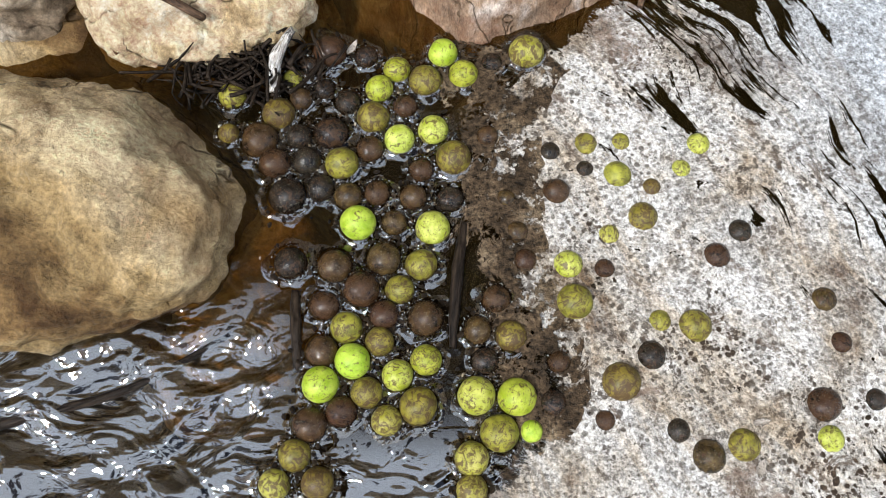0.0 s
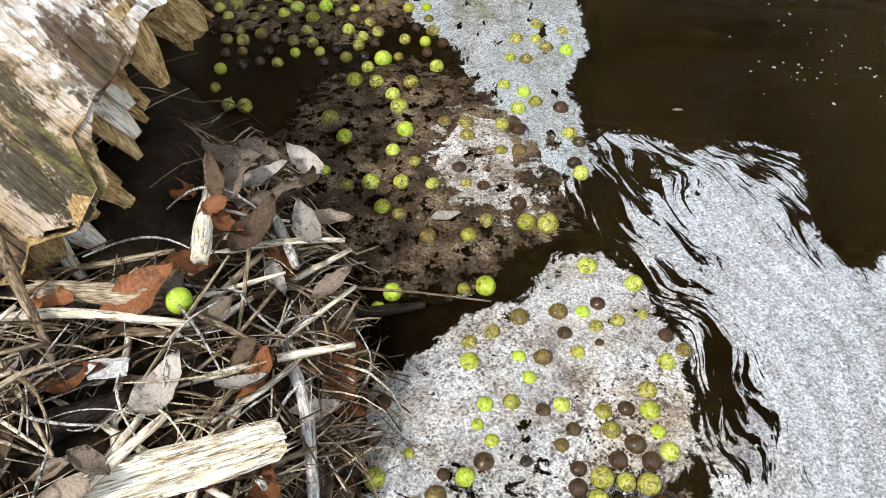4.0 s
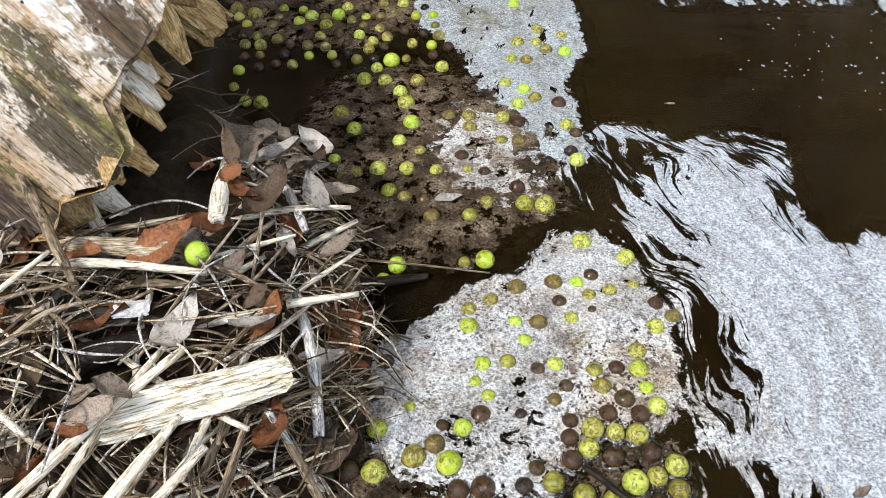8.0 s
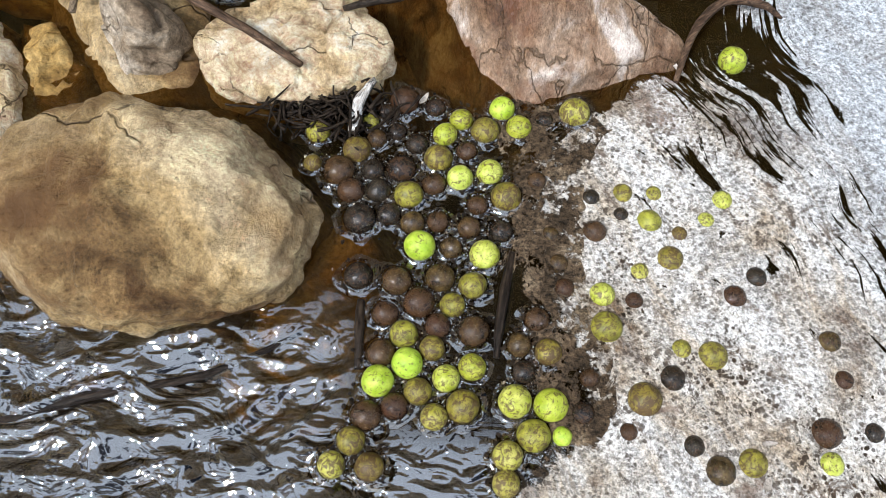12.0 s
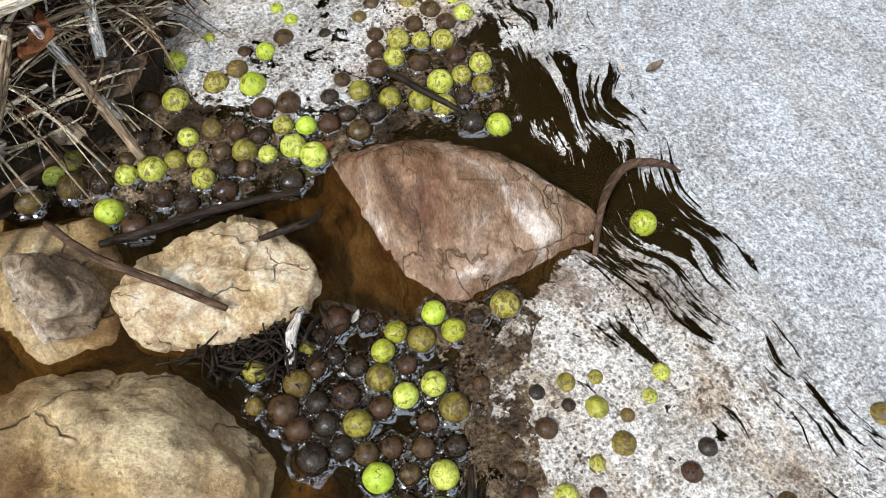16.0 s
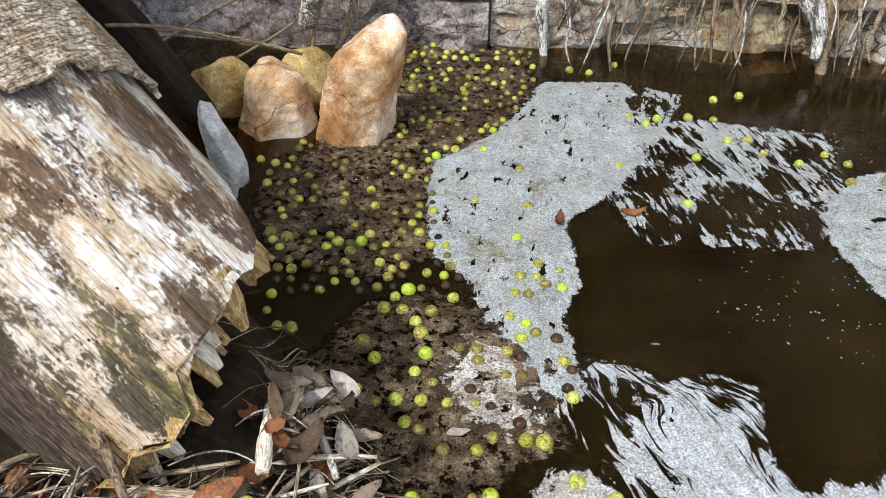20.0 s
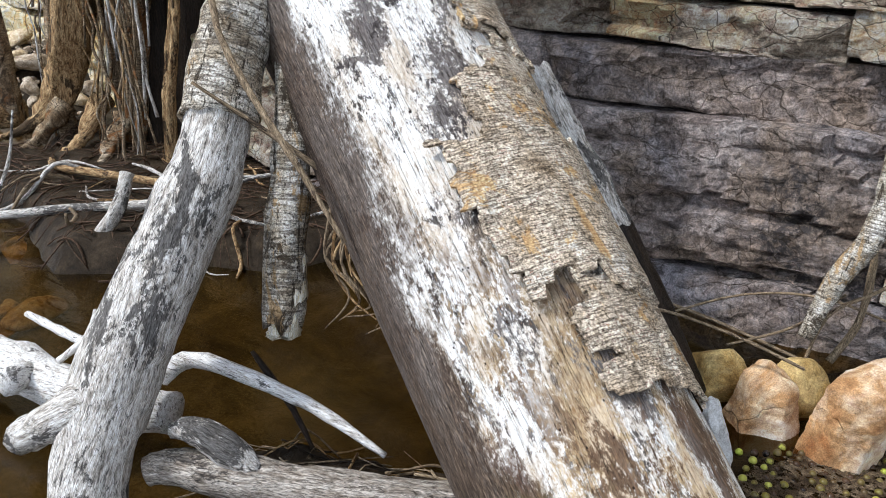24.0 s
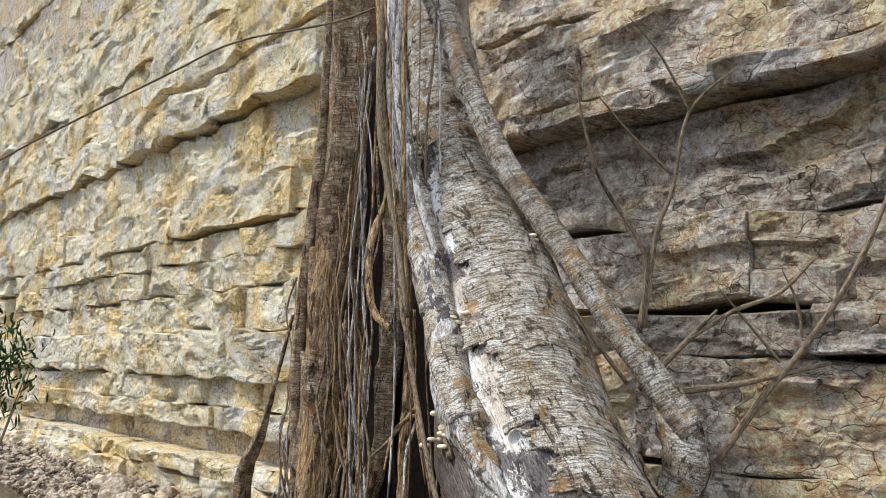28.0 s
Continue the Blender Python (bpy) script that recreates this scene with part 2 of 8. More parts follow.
FRUIT_MATS = {
    "g": fruit_mat("green_fruit_skin", (0.28, 0.37, 0.013), (0.50, 0.56, 0.07), (0.05, 0.032, 0.010), 0.55),
    "y": fruit_mat("yellow_green_fruit_skin", (0.32, 0.34, 0.02), (0.56, 0.55, 0.12), (0.045, 0.027, 0.010), 0.72),
    "o": fruit_mat("olive_fruit_skin", (0.12, 0.105, 0.012), (0.33, 0.28, 0.04), (0.028, 0.016, 0.007), 0.8),
    "b": fruit_mat("brown_fruit_skin", (0.012, 0.007, 0.004), (0.085, 0.045, 0.018), (0.006, 0.004, 0.003), 0.7, 0.05, 0.32),
    "d": fruit_mat("black_fruit_skin", (0.004, 0.0035, 0.003), (0.028, 0.02, 0.014), (0.002, 0.002, 0.002), 0.6, 0.05, 0.32),
}
SCAR = stone_mat("fruit_scar", [(0.3, (0.09, 0.05, 0.02)), (0.7, (0.26, 0.17, 0.08))], 5, 0, 0.6, 20, relief=0.0006)

TAN = stone_mat("tan_sandstone", [(0.33, (0.08, 0.04, 0.014)), (0.41, (0.20, 0.12, 0.048)), (0.48, (0.36, 0.245, 0.11)), (0.55, (0.47, 0.34, 0.18)), (0.66, (0.58, 0.46, 0.28))], 5.0, 0.95, 0.6, 190, relief=0.014, stain=(0.15, 0.075, 0.028), stain_at=0.48, spots=0.6, wet=0.05)
PALE = stone_mat("pale_sandstone", [(0.30, (0.24, 0.14, 0.06)), (0.43, (0.52, 0.38, 0.21)), (0.56, (0.68, 0.54, 0.36)), (0.68, (0.78, 0.68, 0.52))], 12.0, 0.95, 0.7, 170, relief=0.012, stain=(0.17, 0.085, 0.04), stain_at=0.56)
REDST = stone_mat("reddish_sandstone", [(0.34, (0.09, 0.043, 0.02)), (0.45, (0.20, 0.115, 0.065)), (0.56, (0.30, 0.20, 0.13)), (0.66, (0.56, 0.47, 0.40))], 6.0, 0.9, 0.40, 160, (2.0, 0.8, 1.6), 0.007, stain=(0.16, 0.058, 0.026), stain_at=0.50, wet=0.18)
ORANGE = stone_mat("orange_sandstone", [(0.32, (0.25, 0.10, 0.035)), (0.45, (0.46, 0.26, 0.12)), (0.54, (0.62, 0.45, 0.29)), (0.64, (0.78, 0.69, 0.60))], 3.2, 0.8, 0.6, 150, relief=0.010, stain=(0.24, 0.085, 0.025))
GREYST = stone_mat("grey_brown_stone", [(0.30, (0.12, 0.08, 0.05)), (0.46, (0.30, 0.225, 0.15)), (0.60, (0.54, 0.46, 0.36))], 10.0, 0.9, 0.65, 160, relief=0.010, spots=0.3)
WHITEST = stone_mat("white_stone", [(0.25, (0.42, 0.40, 0.37)), (0.6, (0.62, 0.60, 0.57)), (0.8, (0.7, 0.68, 0.64))], 8.0, 0.3, 0.7, 160, relief=0.006, spots=0.2)
UNDER = stone_mat("amber_bed_stone", [(0.30, (0.16, 0.08, 0.02)), (0.46, (0.36, 0.22, 0.07)), (0.60, (0.54, 0.39, 0.17))], 5.0, 0.3, 0.7, 120, relief=0.01)
BEDMUD = stone_mat("dark_mud", [(0.25, (0.014, 0.010, 0.007)), (0.5, (0.036, 0.025, 0.015)), (0.75, (0.075, 0.053, 0.032))], 9.0, 0.0, 0.6, 220, relief=0.02, spots=0.3, stain=(0.02, 0.015, 0.01), wet=0.12)
def ground_mat():
    """Dark wet mud on the banks, olive-brown silt where the bed lies under water."""
    s = Nodes("", BEDMUD)
    dark = s.b.inputs["Base Color"].links[0].from_socket
    v = s.coord()
    silt = s.ramp(s.noise(v, 2.6, 9, 0.72, 0.8), [(0.36, (0.05, 0.038, 0.018)), (0.5, (0.14, 0.112, 0.06)), (0.64, (0.24, 0.20, 0.12))])
    silt = s.mix(0.6, silt, s.ramp(s.noise(v, 60, 6, 0.75), [(0.34, 0.1), (0.5, 0.5), (0.66, 0.9)]), "OVERLAY")
    return s.done(s.mix(s.attr("silt"), dark, silt))


MUD = ground_mat()
BARE = wood_mat("bare_weathered_wood", [(0.25, (0.10, 0.07, 0.05)), (0.40, (0.36, 0.28, 0.19)), (0.52, (0.60, 0.52, 0.42)), (0.7, (0.80, 0.76, 0.69))], (6, 6, 0.5), 9.0, 0.75, 0.006, spot=(0.05, 0.035, 0.03), spot_at=0.53)
def log_mat():
    """The leaning trunk: bleached, charred in patches, brown and mossy towards its torn foot, shade coloured into its
    underside (local z runs up the stem).
    """
    s = Nodes("bleached_trunk_wood")
    sep = s.t.nodes.new("ShaderNodeSeparateXYZ")
    s.t.links.new(s.coord(), sep.inputs[0])
    x, zz = sep.outputs["X"], sep.outputs["Z"]
    salt = s.math("SUBTRACT", s.noise(s.coord((1, 1, 0.6)), 70.0, 6, 0.85), 0.5)
    fibre = s.noise(s.coord((28, 28, 5.0)), 5.0, 8, 0.76, 0.3)
    wob = s.noise(s.coord((1.6, 1.6, 0.9)), 4.0, 8, 0.72)

    def patch(scale, vec, lo, hi, amount=1.0, grain=0.50, thread=0.26):
        n = s.noise(s.coord(vec), scale, 8, 0.64, 0.4)
        n = s.math("ADD", n, s.math("ADD", s.math("MULTIPLY", salt, grain), s.math("MULTIPLY", s.math("SUBTRACT", fibre, 0.5), thread)))
        return s.ramp(n, [(lo, 0.0), (hi, amount)])

    col = s.ramp(fibre, [(0.34, (0.40, 0.33, 0.255)), (0.44, (0.66, 0.60, 0.52)), (0.52, (0.84, 0.82, 0.78)), (0.64, (0.90, 0.89, 0.87))])
    col = s.mix(patch(2.2, (1.6, 1.6, 0.55), 0.50, 0.57, 0.75), col, s.ramp(fibre, [(0.38, (0.26, 0.185, 0.12)), (0.60, (0.60, 0.49, 0.36))]))
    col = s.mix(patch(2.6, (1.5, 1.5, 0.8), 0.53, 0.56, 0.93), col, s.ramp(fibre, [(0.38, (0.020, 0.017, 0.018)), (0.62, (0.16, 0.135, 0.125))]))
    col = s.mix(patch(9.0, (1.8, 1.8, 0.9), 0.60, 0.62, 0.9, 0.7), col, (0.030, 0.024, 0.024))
    low = s.ramp(s.math("ADD", s.math("MULTIPLY", zz, -0.33), wob), [(0.10, 0.0), (0.46, 1.0)])
    col = s.mix(s.math("MULTIPLY", low, patch(3.4, (2.0, 2.0, 0.7), 0.47, 0.53, 0.8)), col, s.ramp(fibre, [(0.38, (0.24, 0.125, 0.05)), (0.62, (0.66, 0.50, 0.28))]))
    col = s.mix(s.math("MULTIPLY", low, patch(4.0, (2.0, 2.0, 0.8), 0.525, 0.55, 0.92)), col, s.ramp(fibre, [(0.38, (0.035, 0.020, 0.012)), (0.62, (0.15, 0.085, 0.05))]))
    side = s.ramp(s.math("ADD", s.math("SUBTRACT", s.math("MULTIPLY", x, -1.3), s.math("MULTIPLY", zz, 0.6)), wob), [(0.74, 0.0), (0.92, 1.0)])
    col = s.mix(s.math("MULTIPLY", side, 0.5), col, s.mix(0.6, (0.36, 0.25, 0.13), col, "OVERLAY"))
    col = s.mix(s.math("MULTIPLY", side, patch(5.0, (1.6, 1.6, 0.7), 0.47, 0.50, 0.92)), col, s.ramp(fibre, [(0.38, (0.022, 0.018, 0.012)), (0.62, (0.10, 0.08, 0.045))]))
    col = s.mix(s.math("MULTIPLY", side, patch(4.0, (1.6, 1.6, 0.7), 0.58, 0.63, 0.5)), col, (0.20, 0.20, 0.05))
    # dark stain along the underside, with the shade there put into its colour
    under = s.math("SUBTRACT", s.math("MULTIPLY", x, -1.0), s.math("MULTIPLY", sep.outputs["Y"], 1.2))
    shaded_flank = s.ramp(s.math("ADD", under, s.math("ADD", s.math("MULTIPLY", wob, 0.6), s.math("MULTIPLY", salt, 0.4))), [(0.40, 0.0), (0.50, 0.93)])
    col = s.mix(shaded_flank, col, s.ramp(fibre, [(0.36, (0.016, 0.011, 0.009)), (0.52, (0.07, 0.048, 0.036)), (0.68, (0.28, 0.21, 0.155))]))
    old = s.ramp(s.math("ADD", s.math("MULTIPLY", zz, 0.35), s.math("MULTIPLY", wob, 0.6)), [(1.15, 0.0), (1.45, 0.75)])
    col = s.mix(old, col, s.mix(0.7, (0.24, 0.19, 0.14), col, "OVERLAY"))
    hole = s.ramp(s.voronoi(s.coord((1, 1, 0.7)), 24.0), [(0.06, 1.0), (0.08, 0.0)])
    split = s.noise(s.coord((24, 24, 0.7)), 3.0, 4, 0.55, 0.5)
    split = s.ramp(split, [(0.46, 0.0), (0.468, 1.0), (0.476, 1.0), (0.484, 0.0)])
    mark = s.math("MAXIMUM", hole, s.math("MULTIPLY", split, 0.75))
    col = s.mix(mark, col, (0.02, 0.012, 0.008))
    col = s.mix(0.5, col, s.ramp(salt, [(-0.0, 0.5), (0.12, 0.85)]), "OVERLAY")
    h = s.math("SUBTRACT", s.math("ADD", s.math("MULTIPLY", fibre, 0.9), s.math("MULTIPLY", salt, 0.5)), mark)
    return s.done(col, 0.8, s.bump(h, 0.8, 0.006))


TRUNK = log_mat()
BLEACH = wood_mat("bleached_driftwood", [(0.30, (0.30, 0.26, 0.22)), (0.42, (0.60, 0.56, 0.51)), (0.54, (0.76, 0.735, 0.70)), (0.68, (0.84, 0.82, 0.79))], (7, 7, 1.8), 7.0, 0.7, 0.004, spot=(0.05, 0.045, 0.042), spot_at=0.60, blot=((1.3, 1.3, 0.7), 4.0))
REED = wood_mat("pale_dry_reed", [(0.32, (0.40, 0.31, 0.20)), (0.46, (0.64, 0.55, 0.41)), (0.62, (0.80, 0.73, 0.60))], (30, 30, 3), 6.0, 0.55, 0.0008, spot=(0.22, 0.15, 0.09), spot_at=0.62, spot_amt=0.5)
OLDLOG = wood_mat("brown_grey_log", [(0.32, (0.09, 0.07, 0.055)), (0.44, (0.24, 0.20, 0.16)), (0.56, (0.38, 0.335, 0.285)), (0.68, (0.52, 0.47, 0.41))], (7, 7, 1.6), 7.0, 0.7, 0.005, spot=(0.04, 0.034, 0.03), spot_at=0.56)
BROKEN = wood_mat("torn_wood", [(0.25, (0.20, 0.10, 0.03)), (0.5, (0.50, 0.33, 0.14)), (0.75, (0.72, 0.58, 0.34))], (4, 4, 1.2), 14.0, 0.8, 0.008, spot=(0.10, 0.05, 0.02), spot_at=0.66)
GREYWOOD = wood_mat("grey_driftwood", [(0.32, (0.17, 0.14, 0.115)), (0.43, (0.40, 0.36, 0.31)), (0.54, (0.58, 0.545, 0.50)), (0.68, (0.70, 0.67, 0.62))], (7, 7, 1.8), 7.0, 0.7, 0.004, spot=(0.04, 0.036, 0.034), spot_at=0.55, blot=((1.3, 1.3, 0.7), 4.0))
DARKWOOD = wood_mat("dark_wet_wood", [(0.35, (0.008, 0.006, 0.005)), (0.65, (0.040, 0.028, 0.019))], (8, 8, 0.8), 10.0, 0.4, 0.003)
ROOTW = wood_mat("brown_root_wood", [(0.34, (0.07, 0.036, 0.017)), (0.45, (0.28, 0.165, 0.075)), (0.58, (0.52, 0.36, 0.19))], (7, 7, 1.2), 7.0, 0.7, 0.010, spot=(0.022, 0.014, 0.009), spot_at=0.56)
ROOTD = wood_mat("dark_brown_stick", [(0.35, (0.035, 0.02, 0.012)), (0.65, (0.13, 0.08, 0.05))], (20, 20, 4), 6.0, 0.6, 0.001)
TWIGW = wood_mat("twig_bark", [(0.25, (0.09, 0.06, 0.035)), (0.5, (0.22, 0.16, 0.10)), (0.75, (0.36, 0.28, 0.19))], (20, 20, 4), 6.0, 0.75, 0.001)
def straw_mat():
    m = wood_mat("dry_straw", [(0.30, (0.30, 0.23, 0.15)), (0.48, (0.56, 0.48, 0.36)), (0.66, (0.78, 0.72, 0.60))], (30, 30, 6), 6.0, 0.6, 0.001, spot_amt=0.3)
    s = Nodes("", m)
    col = s.b.inputs["Base Color"].links[0].from_socket
    isle = s.t.nodes.new("ShaderNodeNewGeometry").outputs["Random Per Island"]
    tint = s.ramp(isle, [(0.0, (0.10, 0.07, 0.05)), (0.40, (0.30, 0.235, 0.18)), (0.68, (0.80, 0.74, 0.65)), (1.0, (1.15, 1.12, 1.05))])
    return s.done(s.mix(1.0, col, tint, "MULTIPLY"))


STRAW = straw_mat()
CHIPW = wood_mat("pale_split_wood", [(0.34, (0.34, 0.23, 0.11)), (0.44, (0.74, 0.64, 0.46)), (0.6, (0.88, 0.84, 0.73))], (30, 30, 3), 5.0, 0.7, 0.003, spot=(0.2, 0.13, 0.07), spot_at=0.66, spot_amt=0.5)
BARK = bark_mat("grey_bark", [(0.34, (0.17, 0.125, 0.08)), (0.45, (0.36, 0.30, 0.22)), (0.54, (0.48, 0.44, 0.37)), (0.66, (0.64, 0.61, 0.56))], 0.008, ridge=0.85)
BARKP = bark_mat("pale_bark_plates", [(0.32, (0.28, 0.20, 0.125)), (0.45, (0.47, 0.375, 0.27)), (0.56, (0.60, 0.51, 0.40)), (0.68, (0.72, 0.66, 0.57))], 0.006, (0.60, 0.42, 0.20), 2.2, 0.45, 0.25)
BARKD = bark_mat("brown_bark", [(0.30, (0.06, 0.037, 0.02)), (0.45, (0.20, 0.135, 0.078)), (0.55, (0.37, 0.28, 0.18)), (0.66, (0.54, 0.46, 0.35))], 0.010, (0.34, 0.15, 0.05), 0.9, 0.95)


def leaf_mat(name, a, b):
    s = Nodes(name)
    v = s.coord((1, 1, 1), vary=True)
    col = s.mix(s.ramp(s.noise(v, 30, 6, 0.7), [(0.35, 0.0), (0.65, 1.0)]), a, b)
    hue = s.t.nodes.new("ShaderNodeHueSaturation")
    col = s.mix(s.ramp(s.noise(v, 7, 8, 0.8), [(0.52, 0.0), (0.6, 0.7)]), col, (0.04, 0.025, 0.015))
    s.put(hue.inputs["Value"], s.math("ADD", s.math("MULTIPLY", s.rand(), 0.7), 0.65))
    s.put(hue.inputs["Color"], col)
    vein = s.noise(s.coord((60, 8, 8), vary=True), 3.0, 2, 0.5)
    return s.done(hue.outputs[0], 0.6, s.bump(vein, 0.4, 0.001))


LEAF_MATS = [
    leaf_mat("rust_leaf", (0.13, 0.045, 0.02), (0.26, 0.11, 0.045)),
    leaf_mat("grey_brown_leaf", (0.15, 0.11, 0.08), (0.30, 0.24, 0.18)),
    leaf_mat("dark_leaf", (0.05, 0.032, 0.02), (0.12, 0.08, 0.05)),
    leaf_mat("pale_grey_leaf", (0.30, 0.26, 0.22), (0.48, 0.43, 0.37)),
]
GREENLEAF = leaf_mat("green_leaf", (0.03, 0.08, 0.012), (0.08, 0.16, 0.03))
FUNGUS = leaf_mat("cream_fungus", (0.60, 0.46, 0.26), (0.78, 0.68, 0.50))


def water_mat():
    s = Nodes("brown_water")
    v = s.coord()
    s.t.nodes.remove(s.b)
    rush = s.attr("rush")
    n1 = s.noise(s.coord((1, 1.6, 1)), 7.0, 3, 0.5, 0.6)
    rip = s.math("ADD", s.math("MULTIPLY", n1, 0.35), s.math("MULTIPLY", s.noise(v, 28, 2, 0.5, 0.4), 0.10))
    rip = s.math("ADD", rip, s.math("MULTIPLY", rush, s.math("MULTIPLY", s.noise(s.coord((1.0, 1.6, 1.0)), 15, 1.5, 0.4, 2.2), 1.7)))
    nor = s.bump(rip, 0.35, 0.02)
    fres = s.n("ShaderNodeFresnel", IOR=s.math("ADD", 1.26, s.math("MULTIPLY", rush, 1.25)), Normal=nor)
    clear = s.n("ShaderNodeBsdfTransparent", Color=(0.66, 0.50, 0.25))
    gloss = s.n("ShaderNodeBsdfGlossy", Color=(1, 1, 1), Roughness=0.02, Normal=nor)
    murk = s.n("ShaderNodeBsdfDiffuse", Color=s.ramp(s.noise(v, 1.4, 6, 0.6), [(0.35, (0.004, 0.0025, 0.001)), (0.65, (0.036, 0.024, 0.007))]))
    body = s.n("ShaderNodeMixShader", _0=s.math("SUBTRACT", 0.38, s.math("MULTIPLY", rush, 0.28)), _1=clear, _2=murk)
    mixed = s.n("ShaderNodeMixShader", _0=fres, _1=body, _2=gloss)
    s.t.links.new(mixed, s.out.inputs["Surface"])
    return s.m


WATER = water_mat()


def scum_mat():
    """Brown rafts of rotting bits on the water, with holes."""
    s = Nodes("brown_scum")
    v = s.coord()
    col = s.ramp(s.noise(v, 9.0, 8, 0.75), [(0.36, (0.020, 0.013, 0.007)), (0.5, (0.075, 0.050, 0.029)), (0.64, (0.24, 0.18, 0.115))])
    grit = s.noise(v, 150.0, 4, 0.8)
    col = s.mix(0.95, col, s.ramp(grit, [(0.36, 0.03), (0.5, 0.5), (0.64, 0.95)]), "OVERLAY")
    rag = s.math("ADD", s.math("MULTIPLY", s.noise(v, 14.0, 8, 0.75, 0.6), 0.30), -0.15)
    inside = s.ramp(s.math("ADD", s.math("ADD", s.attr("rim"), rag), 0.5), [(0.5, 0.0), (0.506, 1.0)])
    al = s.math("MULTIPLY", inside, s.math("LESS_THAN", s.noise(v, 26.0, 7, 0.75), 0.535))
    return s.done(col, 0.55, s.bump(s.math("ADD", grit, s.noise(v, 40, 5, 0.7)), 0.8, 0.005), Alpha=al)


SCUM = scum_mat()


def foam_mat(name, fresh, stale):
    """Scum of fine bubbles: ragged at the rim, torn into streaks along the flow."""
    s = Nodes(name)
    v = s.coord()
    uv = s.coord((1, 1, 1), "UV")
    cells = s.voronoi(v, 210.0)
    coarse = s.voronoi(v, 105.0)
    tone = s.noise(v, 6.0, 8, 0.72, 0.5)
    clean = s.attr("clean")
    col = s.ramp(tone, [(0.36, (0.15, 0.10, 0.06)), (0.43, (0.40, 0.35, 0.285)), (0.54, (0.62, 0.595, 0.555))])
    col = s.mix(s.math("MULTIPLY", clean, 0.8), col, fresh)
    streak = s.ramp(s.noise(uv, 0.55, 10, 0.82, 0.4), [(0.45, 0.0), (0.58, 1.0)])
    col = s.mix(s.math("MULTIPLY", streak, s.math("ADD", 0.38, s.math("MULTIPLY", clean, 0.24))), col, (0.26, 0.26, 0.255))
    col = s.mix(s.math("MULTIPLY", s.ramp(s.noise(uv, 0.35, 8, 0.75, 0.5), [(0.50, 0.0), (0.58, 0.55)]), s.math("SUBTRACT", 1.0, s.math("MULTIPLY", clean, 0.8))), col, (0.36, 0.28, 0.19))
    pepper = s.ramp(s.noise(v, 120.0, 4, 0.8), [(0.56, 0.0), (0.61, 0.6)])
    col = s.mix(pepper, col, (0.09, 0.085, 0.08))
    grain = s.noise(v, 170.0, 5, 0.85)
    col = s.mix(0.75, col, s.ramp(grain, [(0.36, 0.05), (0.5, 0.5), (0.62, 0.92)]), "OVERLAY")
    dirt = s.ramp(s.noise(v, 3.6, 7, 0.72, 0.7), [(0.36, 0.4), (0.56, 1.0)])
    dirt = s.math("MULTIPLY", dirt, s.math("SUBTRACT", 1.0, s.math("MULTIPLY", clean, 0.55)))
    speck = s.math("MAXIMUM", s.ramp(s.noise(v, 75.0, 5, 0.85), [(0.545, 0.0), (0.585, 0.95)]), s.ramp(s.math("ADD", coarse, s.math("MULTIPLY", s.math("SUBTRACT", s.noise(v, 42.0, 5, 0.75), 0.55), 1.6)), [(0.16, 1.0), (0.24, 0.0)]))
    col = s.mix(s.math("MULTIPLY", speck, dirt), col, (0.04, 0.027, 0.018))
    foul = s.ramp(s.math("SUBTRACT", s.noise(v, 5.0, 9, 0.78, 0.8), s.math("MULTIPLY", clean, 0.16 - 0.17 * stale)), [(0.555, 0.0), (0.63, 0.8)])
    col = s.mix(foul, col, s.ramp(s.noise(v, 60.0, 5, 0.8), [(0.40, (0.05, 0.032, 0.02)), (0.60, (0.24, 0.17 + 0.07 * stale, 0.13))]))
    blot = s.ramp(s.noise(v, 24.0, 8, 0.8, 0.9), [(0.55, 0.0), (0.60, 0.85)])
    col = s.mix(s.math("MULTIPLY", blot, dirt), col, (0.085, 0.055, 0.035))
    h = s.math("ADD", s.math("MULTIPLY", cells, -1.0), s.math("MULTIPLY", s.noise(v, 60, 5, 0.75), 0.8))
    edge, torn = s.attr("rim"), s.attr("torn")
    rag = s.math("ADD", s.math("MULTIPLY", s.noise(v, 22.0, 8, 0.75, 0.6), 0.12), -0.06)
    inside = s.ramp(s.math("ADD", s.math("ADD", edge, rag), 0.5), [(0.5, 0.0), (0.505, 1.0)])
    hole = s.math("ADD", s.math("ADD", s.math("MULTIPLY", s.noise(uv, 0.95, 7, 0.66, 0.6), 0.55), s.math("MULTIPLY", s.noise(uv, 0.30, 6, 0.65, 0.8), 0.20)), s.math("MULTIPLY", s.noise(uv, 2.3, 6, 0.7, 0.5), 0.25))
    gather = s.ramp(s.noise(v, 4.2, 4, 0.6, 0.5), [(0.35, 0.65), (0.65, 1.15)])
    open_at = s.math("SUBTRACT", 0.73, s.math("MULTIPLY", s.math("MULTIPLY", torn, gather), 0.275))
    keep = s.math("LESS_THAN", hole, open_at)
    pit = s.math("LESS_THAN", s.noise(v, 17.0, 6, 0.75), s.math("ADD", 0.655, s.math("MULTIPLY", clean, 0.05)))
    al = s.math("MULTIPLY", s.math("MULTIPLY", inside, keep), pit)
    return s.done(col, 0.6, s.bump(h, 0.7, 0.002), Alpha=al)


FOAM = foam_mat("grey_foam", (0.45, 0.49, 0.53), 0)
# pool foam: yellower foul patches, and bluish shade mixed into the base colour
SHADEFOAM = foam_mat("shaded_stale_foam", (0.32, 0.37, 0.39), 1)


